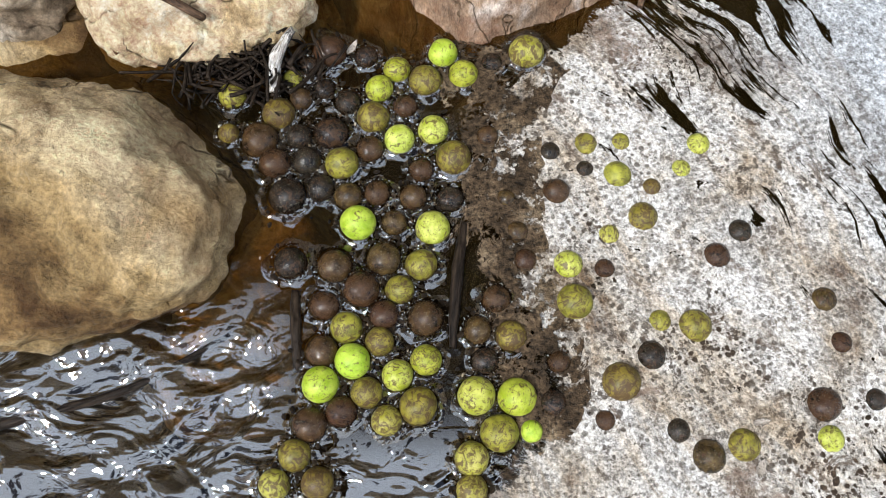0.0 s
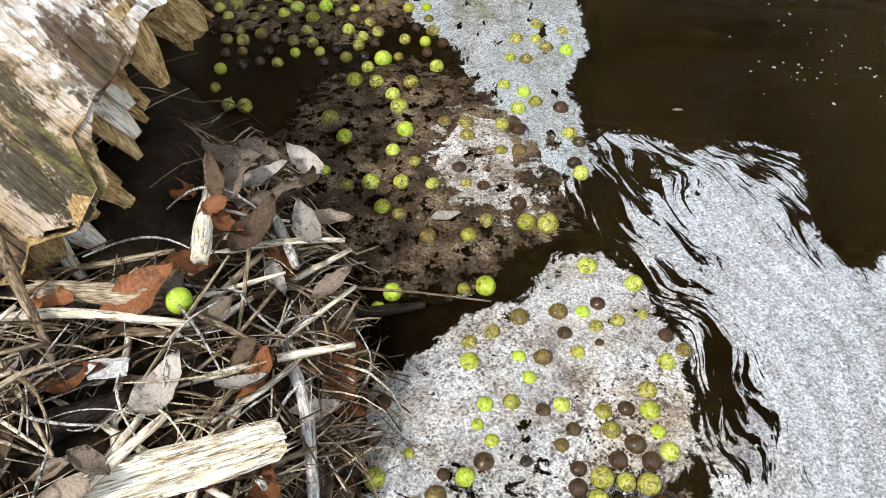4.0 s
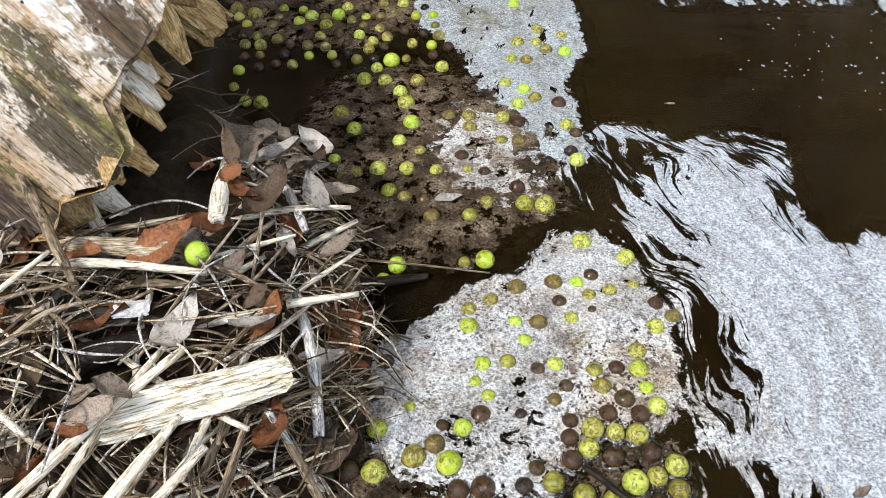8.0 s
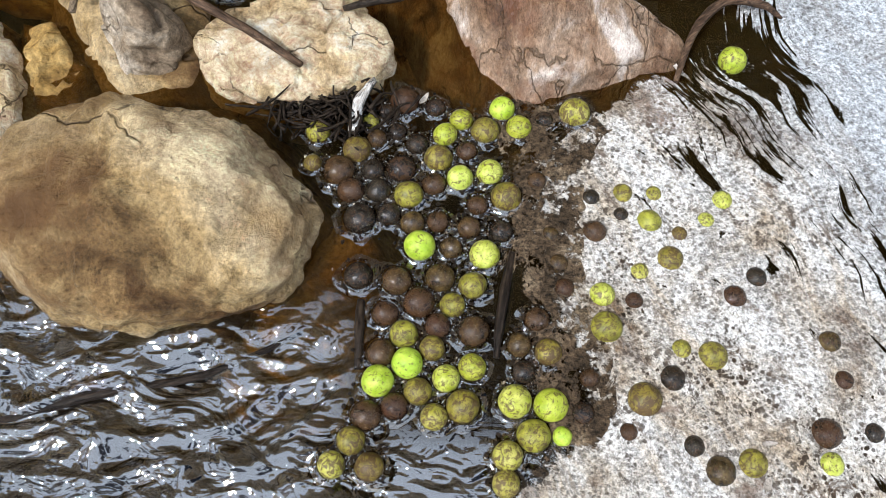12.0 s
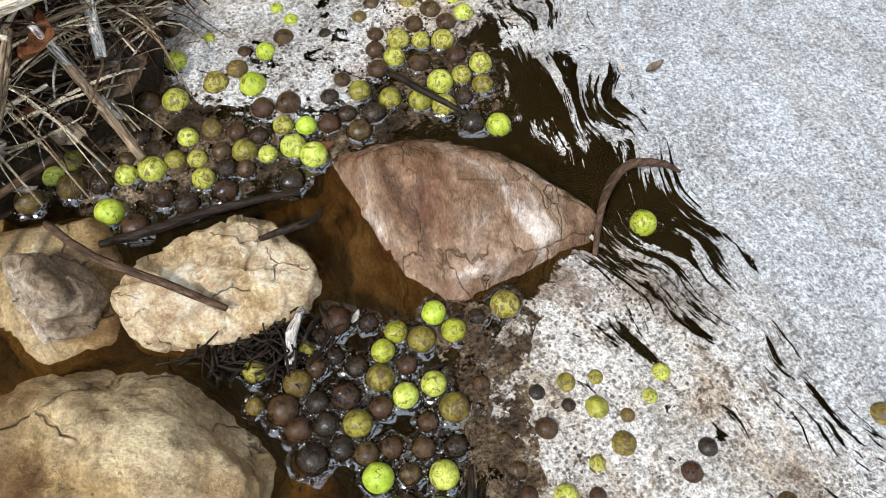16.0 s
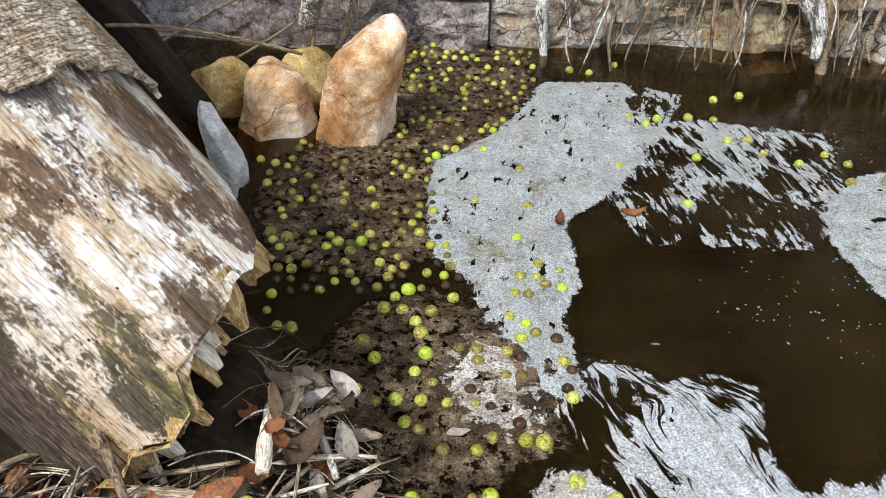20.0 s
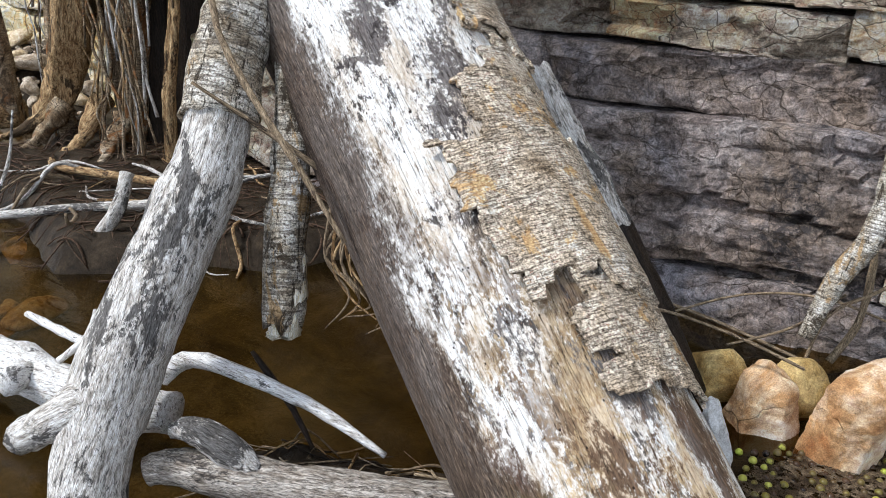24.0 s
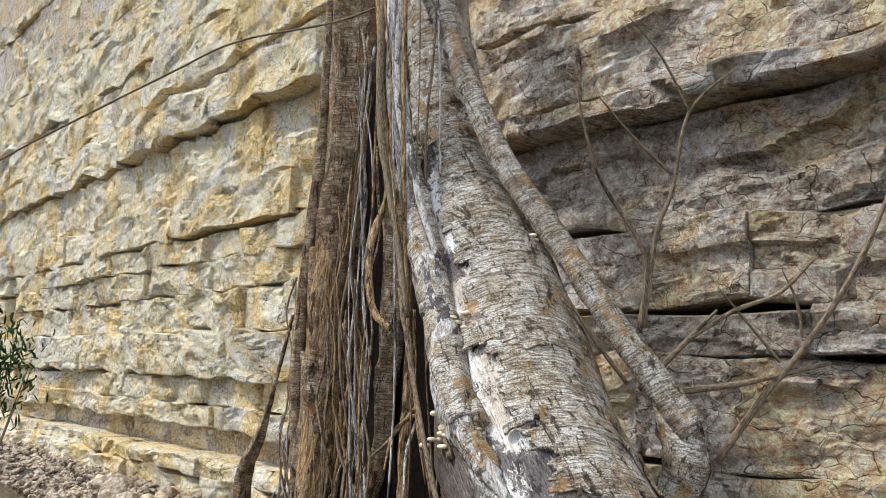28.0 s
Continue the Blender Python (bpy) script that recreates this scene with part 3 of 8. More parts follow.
def cliff_mat(name, stops, patch, warm, black, crack):
    s = Nodes(name)
    v = s.coord((1, 1, 1), vary=True)
    w = s.coord((1, 1, 1))
    lam = s.noise(s.coord((1.0, 1.0, 2.4), vary=True), 3.2, 10, 0.78, 0.9)
    big = s.noise(w, 0.8, 9, 0.68, 0.8)
    col = s.ramp(s.math("ADD", s.math("MULTIPLY", lam, 0.55), s.math("MULTIPLY", big, 0.45)), stops)
    col = s.mix(s.ramp(s.noise(v, 0.8, 9, 0.70, 1.0), [(0.50, 0.0), (0.60, 0.8)]), col, patch)
    col = s.mix(s.ramp(s.noise(v, 0.6, 9, 0.72, 0.9), [(0.48, 0.0), (0.58, 0.8)]), col, warm)
    mott = s.noise(v, 14.0, 10, 0.8, 0.6)
    col = s.mix(0.9, col, s.ramp(mott, [(0.36, 0.08), (0.5, 0.48), (0.62, 0.9)]), "OVERLAY")
    grit = s.noise(v, 80.0, 5, 0.75)
    col = s.mix(0.6, col, s.ramp(grit, [(0.32, 0.1), (0.5, 0.5), (0.68, 0.9)]), "OVERLAY")
    lich = s.math("MULTIPLY", s.ramp(s.noise(w, 1.1, 8, 0.7, 1.0), [(0.54, 0.0), (0.62, 1.0)]), s.ramp(s.noise(v, 9.0, 9, 0.85), [(0.47, 0.0), (0.53, black)]))
    col = s.mix(lich, col, (0.035, 0.036, 0.042))
    warp = s.t.nodes.new("ShaderNodeVectorMath")
    warp.operation = "MULTIPLY_ADD"
    s.put(warp.inputs[0], s.noise(v, 2.2, 4, 0.55, out=1))
    warp.inputs[1].default_value = (0.3, 0.3, 0.3)
    s.put(warp.inputs[2], s.coord((1.0, 1.0, 1.7), vary=True))
    line = s.ramp(s.voronoi(warp.outputs[0], 1.9, "DISTANCE_TO_EDGE"), [(0.0, 1.0), (0.003, 1.0), (0.008, 0.0)])
    line = s.math("MULTIPLY", line, s.ramp(s.noise(v, 1.7, 6, 0.65), [(0.46, 0.0), (0.52, 1.0)]))
    split = s.ramp(s.noise(s.coord((0.7, 0.7, 4.5), vary=True), 3.2, 9, 0.78, 1.3), [(0.595, 0.0), (0.607, 1.0), (0.62, 1.0), (0.632, 0.0)])
    fissure = s.ramp(s.voronoi(warp.outputs[0], 5.5, "DISTANCE_TO_EDGE"), [(0.0, 1.0), (0.008, 1.0), (0.022, 0.0)])
    fissure = s.math("MULTIPLY", fissure, s.ramp(s.noise(v, 2.6, 6, 0.65), [(0.48, 0.0), (0.54, 0.9)]))
    line = s.math("MAXIMUM", s.math("MAXIMUM", line, split), fissure)
    col = s.mix(s.math("MULTIPLY", line, crack), col, (0.05, 0.034, 0.02))
    hue = s.t.nodes.new("ShaderNodeHueSaturation")
    s.put(hue.inputs["Value"], s.math("ADD", s.math("MULTIPLY", s.rand(), 0.3), 0.85))
    s.put(hue.inputs["Color"], col)
    h = s.math("ADD", s.math("MULTIPLY", lam, 1.1), s.math("ADD", s.math("MULTIPLY", mott, 0.9), s.math("MULTIPLY", grit, 0.12)))
    h = s.math("SUBTRACT", h, s.math("MULTIPLY", line, 0.5))
    return s.done(hue.outputs[0], 0.85, s.bump(h, 1.0, 0.06))


# one cliff rock twice: shade, then sunlight, put into its colours
CLIFF_SHADE = cliff_mat("shaded_brown_grey_cliff_rock", [(0.34, (0.24, 0.18, 0.125)), (0.45, (0.50, 0.405, 0.305)), (0.54, (0.67, 0.58, 0.475)), (0.66, (0.80, 0.745, 0.665))], (0.62, 0.56, 0.50), (0.74, 0.56, 0.30), 0.65, 0.85)
CLIFF_SUN = cliff_mat("sunlit_yellow_cliff_rock", [(0.32, (0.50, 0.37, 0.19)), (0.42, (0.78, 0.65, 0.41)), (0.54, (0.90, 0.82, 0.62)), (0.68, (0.95, 0.91, 0.80))], (0.74, 0.70, 0.62), (0.84, 0.61, 0.25), 0.35, 0.9)
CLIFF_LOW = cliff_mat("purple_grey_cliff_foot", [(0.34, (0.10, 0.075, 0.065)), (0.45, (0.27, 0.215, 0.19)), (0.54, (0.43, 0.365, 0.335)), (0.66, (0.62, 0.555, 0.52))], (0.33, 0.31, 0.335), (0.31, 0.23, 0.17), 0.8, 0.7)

# ---- helpers for meshes ----
def mesh_ob(name, verts, faces, material, smooth=True):
    me = bpy.data.meshes.new(name)
    me.from_pydata(verts, [], faces)
    me.materials.append(material)
    if smooth:
        me.polygons.foreach_set("use_smooth", [True] * len(me.polygons))
    me.update()
    return new(name, me)


def part(name, ob, parent, label=""):
    """Hang a mesh object under its thing; both lie in the same space."""
    ob.name = name
    ob.parent = parent
    if label:
        ob["label"] = label
    return ob


def fbm(p, scale, octaves=4, seed=0.0):
    q, a, out = Vector(p) * scale + Vector((seed, seed * 1.7, -seed)), 1.0, 0.0
    for _ in range(octaves):
        out += a * noise.noise(q)
        q, a = q * 2.03, a * 0.5
    return out


def smooth01(t):
    t = max(0.0, min(1.0, t))
    return t * t * (3 - 2 * t)


def inside_distance(x, y, poly):
    """Distance to the outline of poly, positive inside."""
    best, odd, j = 1e9, False, len(poly) - 1
    for i in range(len(poly)):
        (x0, y0), (x1, y1) = poly[j], poly[i]
        dx, dy = x1 - x0, y1 - y0
        t = max(0.0, min(1.0, ((x - x0) * dx + (y - y0) * dy) / (dx * dx + dy * dy + 1e-12)))
        best = min(best, math.hypot(x - x0 - t * dx, y - y0 - t * dy))
        if (y0 > y) != (y1 > y) and x < x0 + (y - y0) / (y1 - y0) * dx:
            odd = not odd
        j = i
    return best if odd else -best


def spline(pts, steps):
    """Smooth points through pts (tuples of equal length), steps to each stretch."""
    out, n = [], len(pts)
    for i in range(n - 1):
        p0, p1, p2, p3 = pts[max(i - 1, 0)], pts[i], pts[i + 1], pts[min(i + 2, n - 1)]
        for k in range(steps):
            t = k / steps
            out.append(tuple(0.5 * (2 * b + (c - a) * t + (2 * a - 5 * b + 4 * c - d) * t * t + (3 * b - a - 3 * c + d) * t ** 3) for a, b, c, d in zip(p0, p1, p2, p3)))
    return out + [tuple(pts[-1])]


def tube_data(pts, sides=10, steps=4, lump=0.08, seed=0.0, jag=0.0, flute=0.0):
    """Verts and faces of a limb through (x, y, z, radius) points, lumpy, closed at both ends."""
    line = spline(pts, steps)
    verts, faces = [], []
    centres = [Vector(p[:3]) for p in line]
    side = None
    for i, c in enumerate(centres):
        ahead = (centres[min(i + 1, len(centres) - 1)] - centres[max(i - 1, 0)]).normalized()
        if side is None:
            side = ahead.orthogonal().normalized()
        side = (side - ahead * side.dot(ahead)).normalized()
        other = ahead.cross(side)
        r = max(line[i][3], 0.0004)
        for k in range(sides):
            a = 2 * math.pi * k / sides
            w = math.cos(a) * side + math.sin(a) * other
            q = r * (1 + lump * 2 * noise.noise((c + w * r) * (0.6 / max(r, 0.01)) + Vector((seed, seed, seed))) + lump * noise.noise((c + w * r) * (2.2 / max(r, 0.01))))
            if flute:
                q *= 1 + flute * noise.noise((1.6 * math.cos(a) + seed, 1.6 * math.sin(a), i * 0.09)) + 0.5 * flute * noise.noise((4 * math.cos(a), 4 * math.sin(a) + seed, i * 0.14))
            v = c + w * q
            if jag and i in (0, len(centres) - 1):
                v = v + ahead * (jag * r * noise.noise(Vector((k * 1.7, seed, i))))
            verts.append(tuple(v))
    n = len(centres)
    for i in range(n - 1):
        for k in range(sides):
            a, b = i * sides + k, i * sides + (k + 1) % sides
            faces.append((a, b, b + sides, a + sides))
    for i, s in ((0, 1), (n - 1, -1)):
        mid = len(verts)
        verts.append(tuple(centres[i]))
        for k in range(sides):
            a, b = i * sides + k, i * sides + (k + 1) % sides
            faces.append((b, a, mid) if s == 1 else (a, b, mid))
    return verts, faces


def along_z(ob):
    """Turn the mesh so that its long axis is local z (for the grain), the object standing where it stood."""
    me = ob.data
    co = np.empty(len(me.vertices) * 3)
    me.vertices.foreach_get("co", co)
    co = co.reshape(-1, 3)
    mid = co.mean(0)
    axis = np.linalg.svd(co - mid, full_matrices=False)[2][0]
    rot = Vector(axis).to_track_quat("Z", "Y").to_matrix()
    loc = (co - mid) @ np.array(rot)
    me.vertices.foreach_set("co", loc.ravel())
    me.update()
    ob.matrix_world = Matrix.Translation(mid) @ rot.to_4x4()
    return ob


def limb(name, pts, material, sides=10, steps=4, lump=0.08, seed=0.0, jag=0.0, flute=0.0):
    return along_z(mesh_ob(name, *tube_data(pts, sides, steps, lump, seed, jag, flute), material))


def rock_data(size, seed, cuts=9, rough=0.05, level=4, flat=0.78):
    bm = bmesh.new()
    bmesh.ops.create_icosphere(bm, subdivisions=level, radius=1.0)
    rng = random.Random(seed)
    planes = []
    for _ in range(cuts):
        d = Vector((rng.gauss(0, 1), rng.gauss(0, 1), rng.gauss(0, 1))).normalized()
        planes.append((d, flat + rng.random() * (0.97 - flat)))
    for v in bm.verts:
        p = v.co.copy()
        for d, k in planes:
            over = p.dot(d) - k
            if over > 0:
                p -= d * over * 0.96
        p *= 1 + rough * 1.6 * fbm(p, 1.6, 3, seed * 0.37) + rough * 0.5 * fbm(p, 6.0, 3, seed)
        strata = math.sin(p.z * 9 + 4 * noise.noise(p * 1.3 + Vector((seed, 0, 0))))
        p += v.co * rough * 0.15 * strata
        v.co = Vector((p.x * size[0] / 2, p.y * size[1] / 2, p.z * size[2] / 2))
    me = bpy.data.meshes.new("rock")
    bm.to_mesh(me)
    bm.free()
    me.polygons.foreach_set("use_smooth", [True] * len(me.polygons))
    return me


def rock(name, at, size, turn, material, seed, label, cuts=9, rough=0.05, level=4, category="rock", flat=0.78, group=""):
    me = rock_data(size, seed, cuts, rough, level, flat)
    me.materials.append(material)
    ob = new(name, me)
    ob.matrix_world = pose(*at, *turn)
    return tagged(ob, label, category, group)


def carved(name, outline, tops, low, material, seed, label, slopes=(30,), p=26, rough=0.010, ledge=0.0, level=5, category="rock"):
    """A stone from its outline at the water (x, y; counter-clockwise), faces leaning in by slopes (degrees), and top faces (x, y, z, towards, tilt)."""
    n = len(outline)
    c = Vector((sum(q[0] for q in outline) / n, sum(q[1] for q in outline) / n, (low + max(t[2] for t in tops)) / 2))
    planes = [(Vector((0, 0, -1)), c.z - low)]
    for i, (x0, y0) in enumerate(outline):
        x1, y1 = outline[(i + 1) % n]
        e = radians(slopes[i % len(slopes)])
        d = Vector((y1 - y0, x0 - x1, 0)).normalized() * math.cos(e) + Vector((0, 0, math.sin(e)))
        planes.append((d, d.dot(Vector((x0, y0, 0)) - c)))
    for x, y, z, towards, tilt in tops:
        a, e = radians(towards), radians(tilt)
        d = Vector((math.cos(a) * math.sin(e), math.sin(a) * math.sin(e), math.cos(e)))
        planes.append((d, d.dot(Vector((x, y, z)) - c)))
    bm = bmesh.new()
    bmesh.ops.create_icosphere(bm, subdivisions=level, radius=1.0)
    for v in bm.verts:
        u = v.co.normalized()
        total = 0.0
        for d, k in planes:
            f = d.dot(u)
            if f > 0.02:
                total += (f / max(k, 0.004)) ** p
        q = u * total ** (-1.0 / p)
        lump = fbm(q, 9.0, 3, seed) * 1.1 + fbm(q, 34.0, 4, seed + 5) * 0.5
        if ledge:
            t = (q.z * 1.0 + q.x * 0.35 + 0.012 * noise.noise(q * 14)) / 0.022 + seed
            lump += ledge * (smooth01((t - math.floor(t)) * 3) - 0.5 + 1.4 * noise.cell(Vector((q.x * 11 + seed, q.y * 11, math.floor(t)))))
        v.co = q + u * rough * lump
    me = bpy.data.meshes.new(name)
    bm.to_mesh(me)
    bm.free()
    me.materials.append(material)
    me.polygons.foreach_set("use_smooth", [True] * len(me.polygons))
    ob = new(name, me)
    ob.location = c
    return tagged(ob, label, category)


# ---- ground, water, foam ----
MOUND = [(-0.95, 2.25), (-0.72, 1.95), (-0.60, 1.70), (-0.49, 1.52), (-0.42, 1.32), (-0.42, 1.14), (-0.52, 0.98), (-0.66, 0.86), (-1.0, 0.72), (-1.5, 0.8), (-1.85, 1.25), (-1.95, 1.7), (-1.6, 2.3)]
MUDBANK = [(-3.0, 1.75), (-2.65, 1.50), (-2.3, 1.42), (-1.8, 1.45), (-1.5, 1.9), (-1.9, 2.25), (-2.5, 2.15)]
FARMUD = [(-8.3, 3.35), (-6.9, 2.80), (-6.2, 2.80), (-5.8, 2.62), (-5.25, 2.42), (-4.85, 2.75), (-4.6, 3.1), (-4.2, 3.3), (-3.9, 3.9), (-5.0, 5.2), (-8.6, 5.2), (-8.4, 4.2), (-7.4, 3.75)]
LEFTBANK = [(-9.3, 3.75), (-11.0, 3.7), (-17.0, 4.2), (-40.0, 4.0), (-40.0, 9.0), (-8.6, 9.0), (-8.6, 4.3)]


def mound_height(x, y):
    h = 0.27 * smooth01(inside_distance(x, y, MOUND) / 0.19)
    return h * (0.9 + 0.35 * fbm((x, y, 0), 4.0, 3)) if h else 0.0


def ground_height(x, y):
    z = -0.17 + 0.05 * fbm((x, y, 3), 1.5, 3)
    z = max(z, -0.12 + 0.13 + mound_height(x, y)) if inside_distance(x, y, MOUND) > 0 else z
    for poly, h, w in ((MUDBANK, 0.13, 0.25), (FARMUD, 0.20, 0.35), (LEFTBANK, 0.55, 1.6)):
        d = inside_distance(x, y, poly)
        if d > -0.15:
            z = max(z, -0.17 + (h + 0.17) * smooth01((d + 0.15) / w) + (0.03 if poly is not MUDBANK else 0.07) * fbm((x, y, 5), 5, 4))
    z += 0.9 * smooth01((-1.1 - y) / 1.6) + 1.5 * smooth01((-4 - y) / 10)
    z += 0.25 * smooth01((y - 4.45) / 0.4) * smooth01((x + 4.5) / 2)
    return z


def axis_marks(fine0, fine1, step, mid0, mid1, mid, far):
    out = [-far, -far / 2, -far / 4]
    v = mid0
    while v < mid1:
        out.append(v)
        v += step if fine0 <= v < fine1 else mid
    return [a for a in out if a < mid0] + [v for v in out if v >= mid0] + [mid1, far / 4, far / 2, far]


def sheet(name, xs, ys, height, material):
    verts = [(x, y, height(x, y)) for y in ys for x in xs]
    n = len(xs)
    faces = [(j * n + i, j * n + i + 1, (j + 1) * n + i + 1, (j + 1) * n + i) for j in range(len(ys) - 1) for i in range(n - 1)]
    return mesh_ob(name, verts, faces, material)


ground = sheet("ground", axis_marks(-7.2, 0.0, 0.05, -18.0, 6.0, 0.3, 120.0), axis_marks(0.5, 4.3, 0.05, -6.0, 9.0, 0.3, 120.0), ground_height, MUD)
ground.data.attributes.new("silt", "FLOAT", "POINT").data.foreach_set("value", [smooth01((-0.02 - v.co.z) / 0.06) * smooth01((-1.15 - v.co.x) / 0.5) for v in ground.data.vertices])
tagged(ground, "dark brown muddy creek bed and banks under shallow water", "ground", kind="structure")


def water_rush(x, y):
    return smooth01((0.33 - y) / 0.16) * smooth01((0.16 - x) / 0.12) * smooth01((1.4 + 0.3 * noise.noise((x * 2, y * 2, 4)) - math.hypot(x + 0.55, y - 0.1)) / 0.7) * (1 - 0.9 * smooth01((x + 0.24) / 0.1) * smooth01((y - 0.05) / 0.08))


def water_height(x, y):
    rush = water_rush(x, y)
    calm = 0.0012 * fbm((x, y, 0), 5, 2)
    if rush <= 0:
        return calm
    wild = rush * (0.12 + 0.88 * smooth01((-0.06 - x) / 0.14))
    wx, wy = x + 0.05 * noise.noise((x * 9, y * 9, 1)), y + 0.05 * noise.noise((x * 9, y * 9, 5))
    u, v = wx * 0.85 + wy * 0.5, wy * 1.3 - wx * 0.35
    ridge = 1 - abs(noise.noise((u * 9, v * 17, 2))) * 2
    return calm - 0.012 * rush + wild * (0.011 * ridge + 0.010 * noise.noise((u * 13, v * 22, 6)) + 0.0030 * noise.noise((u * 26, v * 44, 7)))


water = sheet("water", axis_marks(-1.0, 0.12, 0.006, -18.0, 6.0, 0.12, 120.0), axis_marks(-0.55, 0.40, 0.006, -6.0, 6.0, 0.12, 120.0), water_height, WATER)
water.data.attributes.new("rush", "FLOAT", "POINT").data.foreach_set("value", [water_rush(v.co.x, v.co.y) for v in water.data.vertices])
tagged(water, "tea-brown clear creek water, rippled beside the boulder", "water", kind="structure")

FLOW = spline([(-0.10, 2.15), (0.02, 1.86), (0.14, 1.66), (0.25, 1.42), (0.25, 1.12), (0.30, 0.92), (0.40, 0.66), (0.52, 0.42), (0.66, 0.20), (0.95, 0.0), (1.5, -0.25), (2.4, -0.6)], 5)


def flow_at(x, y):
    """How far along the current's line, and how far to its right."""
    best = (1e9, 0, 0)
    run = 0.0
    for (x0, y0), (x1, y1) in zip(FLOW, FLOW[1:]):
        dx, dy = x1 - x0, y1 - y0
        L = math.hypot(dx, dy)
        t = max(0.0, min(1.0, ((x - x0) * dx + (y - y0) * dy) / (L * L)))
        d = math.hypot(x - x0 - t * dx, y - y0 - t * dy)
        if d < best[0]:
            s = 1 if (dy * (x - x0) - dx * (y - y0)) > 0 else -1
            best = (d, run + t * L, s * d)
        run += L
    return best[1], best[2]


def foam_patch(name, poly, step, z, torn, uv, label, clean=lambda x, y: 0.0, material=None):
    """A thin blanket of scum on the water inside poly, its rim worn by the material."""
    x0, x1 = min(p[0] for p in poly) - 0.05, max(p[0] for p in poly) + 0.05
    y0, y1 = min(p[1] for p in poly) - 0.05, max(p[1] for p in poly) + 0.05
    nx, ny = int((x1 - x0) / step) + 1, int((y1 - y0) / step) + 1
    keep, verts, rims, torns, uvs, faces = {}, [], [], [], [], []
    for j in range(ny + 1):
        for i in range(nx + 1):
            x, y = x0 + i * step, y0 + j * step
            d = inside_distance(x, y, poly)
            if d > -0.05:
                keep[i, j] = len(verts)
                lift = 0.006 * smooth01(d / 0.08) * (1 + 0.8 * fbm((x, y, 1), 9, 3))
                verts.append((x, y, z + lift + 0.0015 * fbm((x, y, 4), 40, 2)))
                rims.append(d)
                torns.append(torn(x, y, d))
                uvs.append(uv(x, y))
    for i, j in keep:
        q = [(i, j), (i + 1, j), (i + 1, j + 1), (i, j + 1)]
        if all(c in keep for c in q):
            faces.append(tuple(keep[c] for c in q))
    ob = mesh_ob(name, verts, faces, material or FOAM)
    for key, values in (("rim", rims), ("torn", torns), ("clean", [clean(v[0], v[1]) for v in verts])):
        ob.data.attributes.new(key, "FLOAT", "POINT").data.foreach_set("value", values)
    layer = ob.data.uv_layers.new(name="flow")
    layer.data.foreach_set("uv", [c for l in ob.data.loops for c in uvs[l.vertex_index]])
    return tagged(ob, label, "foam", kind="structure")


SHEET = [(-0.03, 1.90), (0.11, 1.68), (0.20, 1.47), (0.19, 1.23), (0.18, 1.10), (0.19, 0.95), (0.33, 0.78), (0.24, 0.68), (0.13, 0.60), (0.06, 0.52), (0.05, 0.41), (0.07, 0.30), (0.12, 0.22), (0.14, 0.14), (0.10, 0.07), (0.04, 0.03), (0.02, -0.15), (0.10, -0.5), (0.5, -0.85), (1.3, -1.0), (2.1, -0.7), (2.6, 0.1), (2.75, 1.0), (2.4, 1.8), (1.8, 2.15), (1.25, 2.0), (1.0, 1.93), (0.95, 1.86), (0.90, 1.87), (0.88, 1.76), (0.83, 1.76), (0.80, 1.70), (0.76, 1.72), (0.72, 1.70), (0.70, 1.74), (0.64, 1.66), (0.59, 1.69), (0.55, 1.80), (0.58, 2.05), (0.45, 2.10), (0.30, 2.05), (0.20, 2.12), (0.08, 2.12)]
RAFT = [(-0.46, 1.14), (-0.44, 1.36), (-0.32, 1.46), (-0.22, 1.55), (-0.14, 1.56), (-0.05, 1.70), (0.05, 1.71), (0.12, 1.64), (0.19, 1.47), (0.18, 1.23), (0.12, 1.15), (0.02, 1.17), (-0.06, 1.08), (-0.10, 0.98), (-0.2, 0.99), (-0.34, 1.04)]
FARFOAM = [(0.08, 1.95), (0.05, 2.15), (0.03, 2.33), (0.10, 2.50), (0.09, 2.70), (0.06, 2.85), (0.20, 3.0), (0.32, 3.15), (0.50, 3.45), (0.72, 4.0), (0.40, 4.12), (0.03, 4.08), (-0.06, 3.80), (-0.22, 3.52), (-0.47, 3.28), (-0.46, 2.88), (-0.43, 2.63), (-0.29, 2.48), (-0.23, 2.25), (-0.12, 2.16), (-0.10, 1.97)]
RIGHTFOAM = [(1.08, 3.04), (1.30, 3.30), (1.8, 3.45), (2.4, 3.3), (2.75, 2.95), (2.5, 2.5), (2.0, 2.25), (1.5, 2.3), (1.12, 2.45), (1.04, 2.8)]
WISPS = [(0.22, 3.10), (0.30, 3.60), (0.70, 3.75), (1.30, 3.65), (1.20, 3.0), (0.95, 2.75), (0.35, 2.75)]
PATCH = [(-0.40, 1.98), (-0.30, 2.25), (-0.12, 2.2), (-0.06, 1.95), (-0.02, 1.80), (-0.18, 1.78), (-0.34, 1.86)]


def sheet_torn(x, y, d):
    u, v = flow_at(x, y)
    band = 1.0 - smooth01((abs(v - 0.09) - 0.07) / 0.34)
    head = smooth01((y - 1.35) / 0.5) * (1.0 - smooth01((v - 0.35) / 0.35))
    return max(band * (0.68 + 0.30 * smooth01((y - 0.5) / 0.25)), 0.92 * head)


def sheet_clean(x, y):
    u, v = flow_at(x, y)
    return smooth01((0.14 - v) / 0.3)


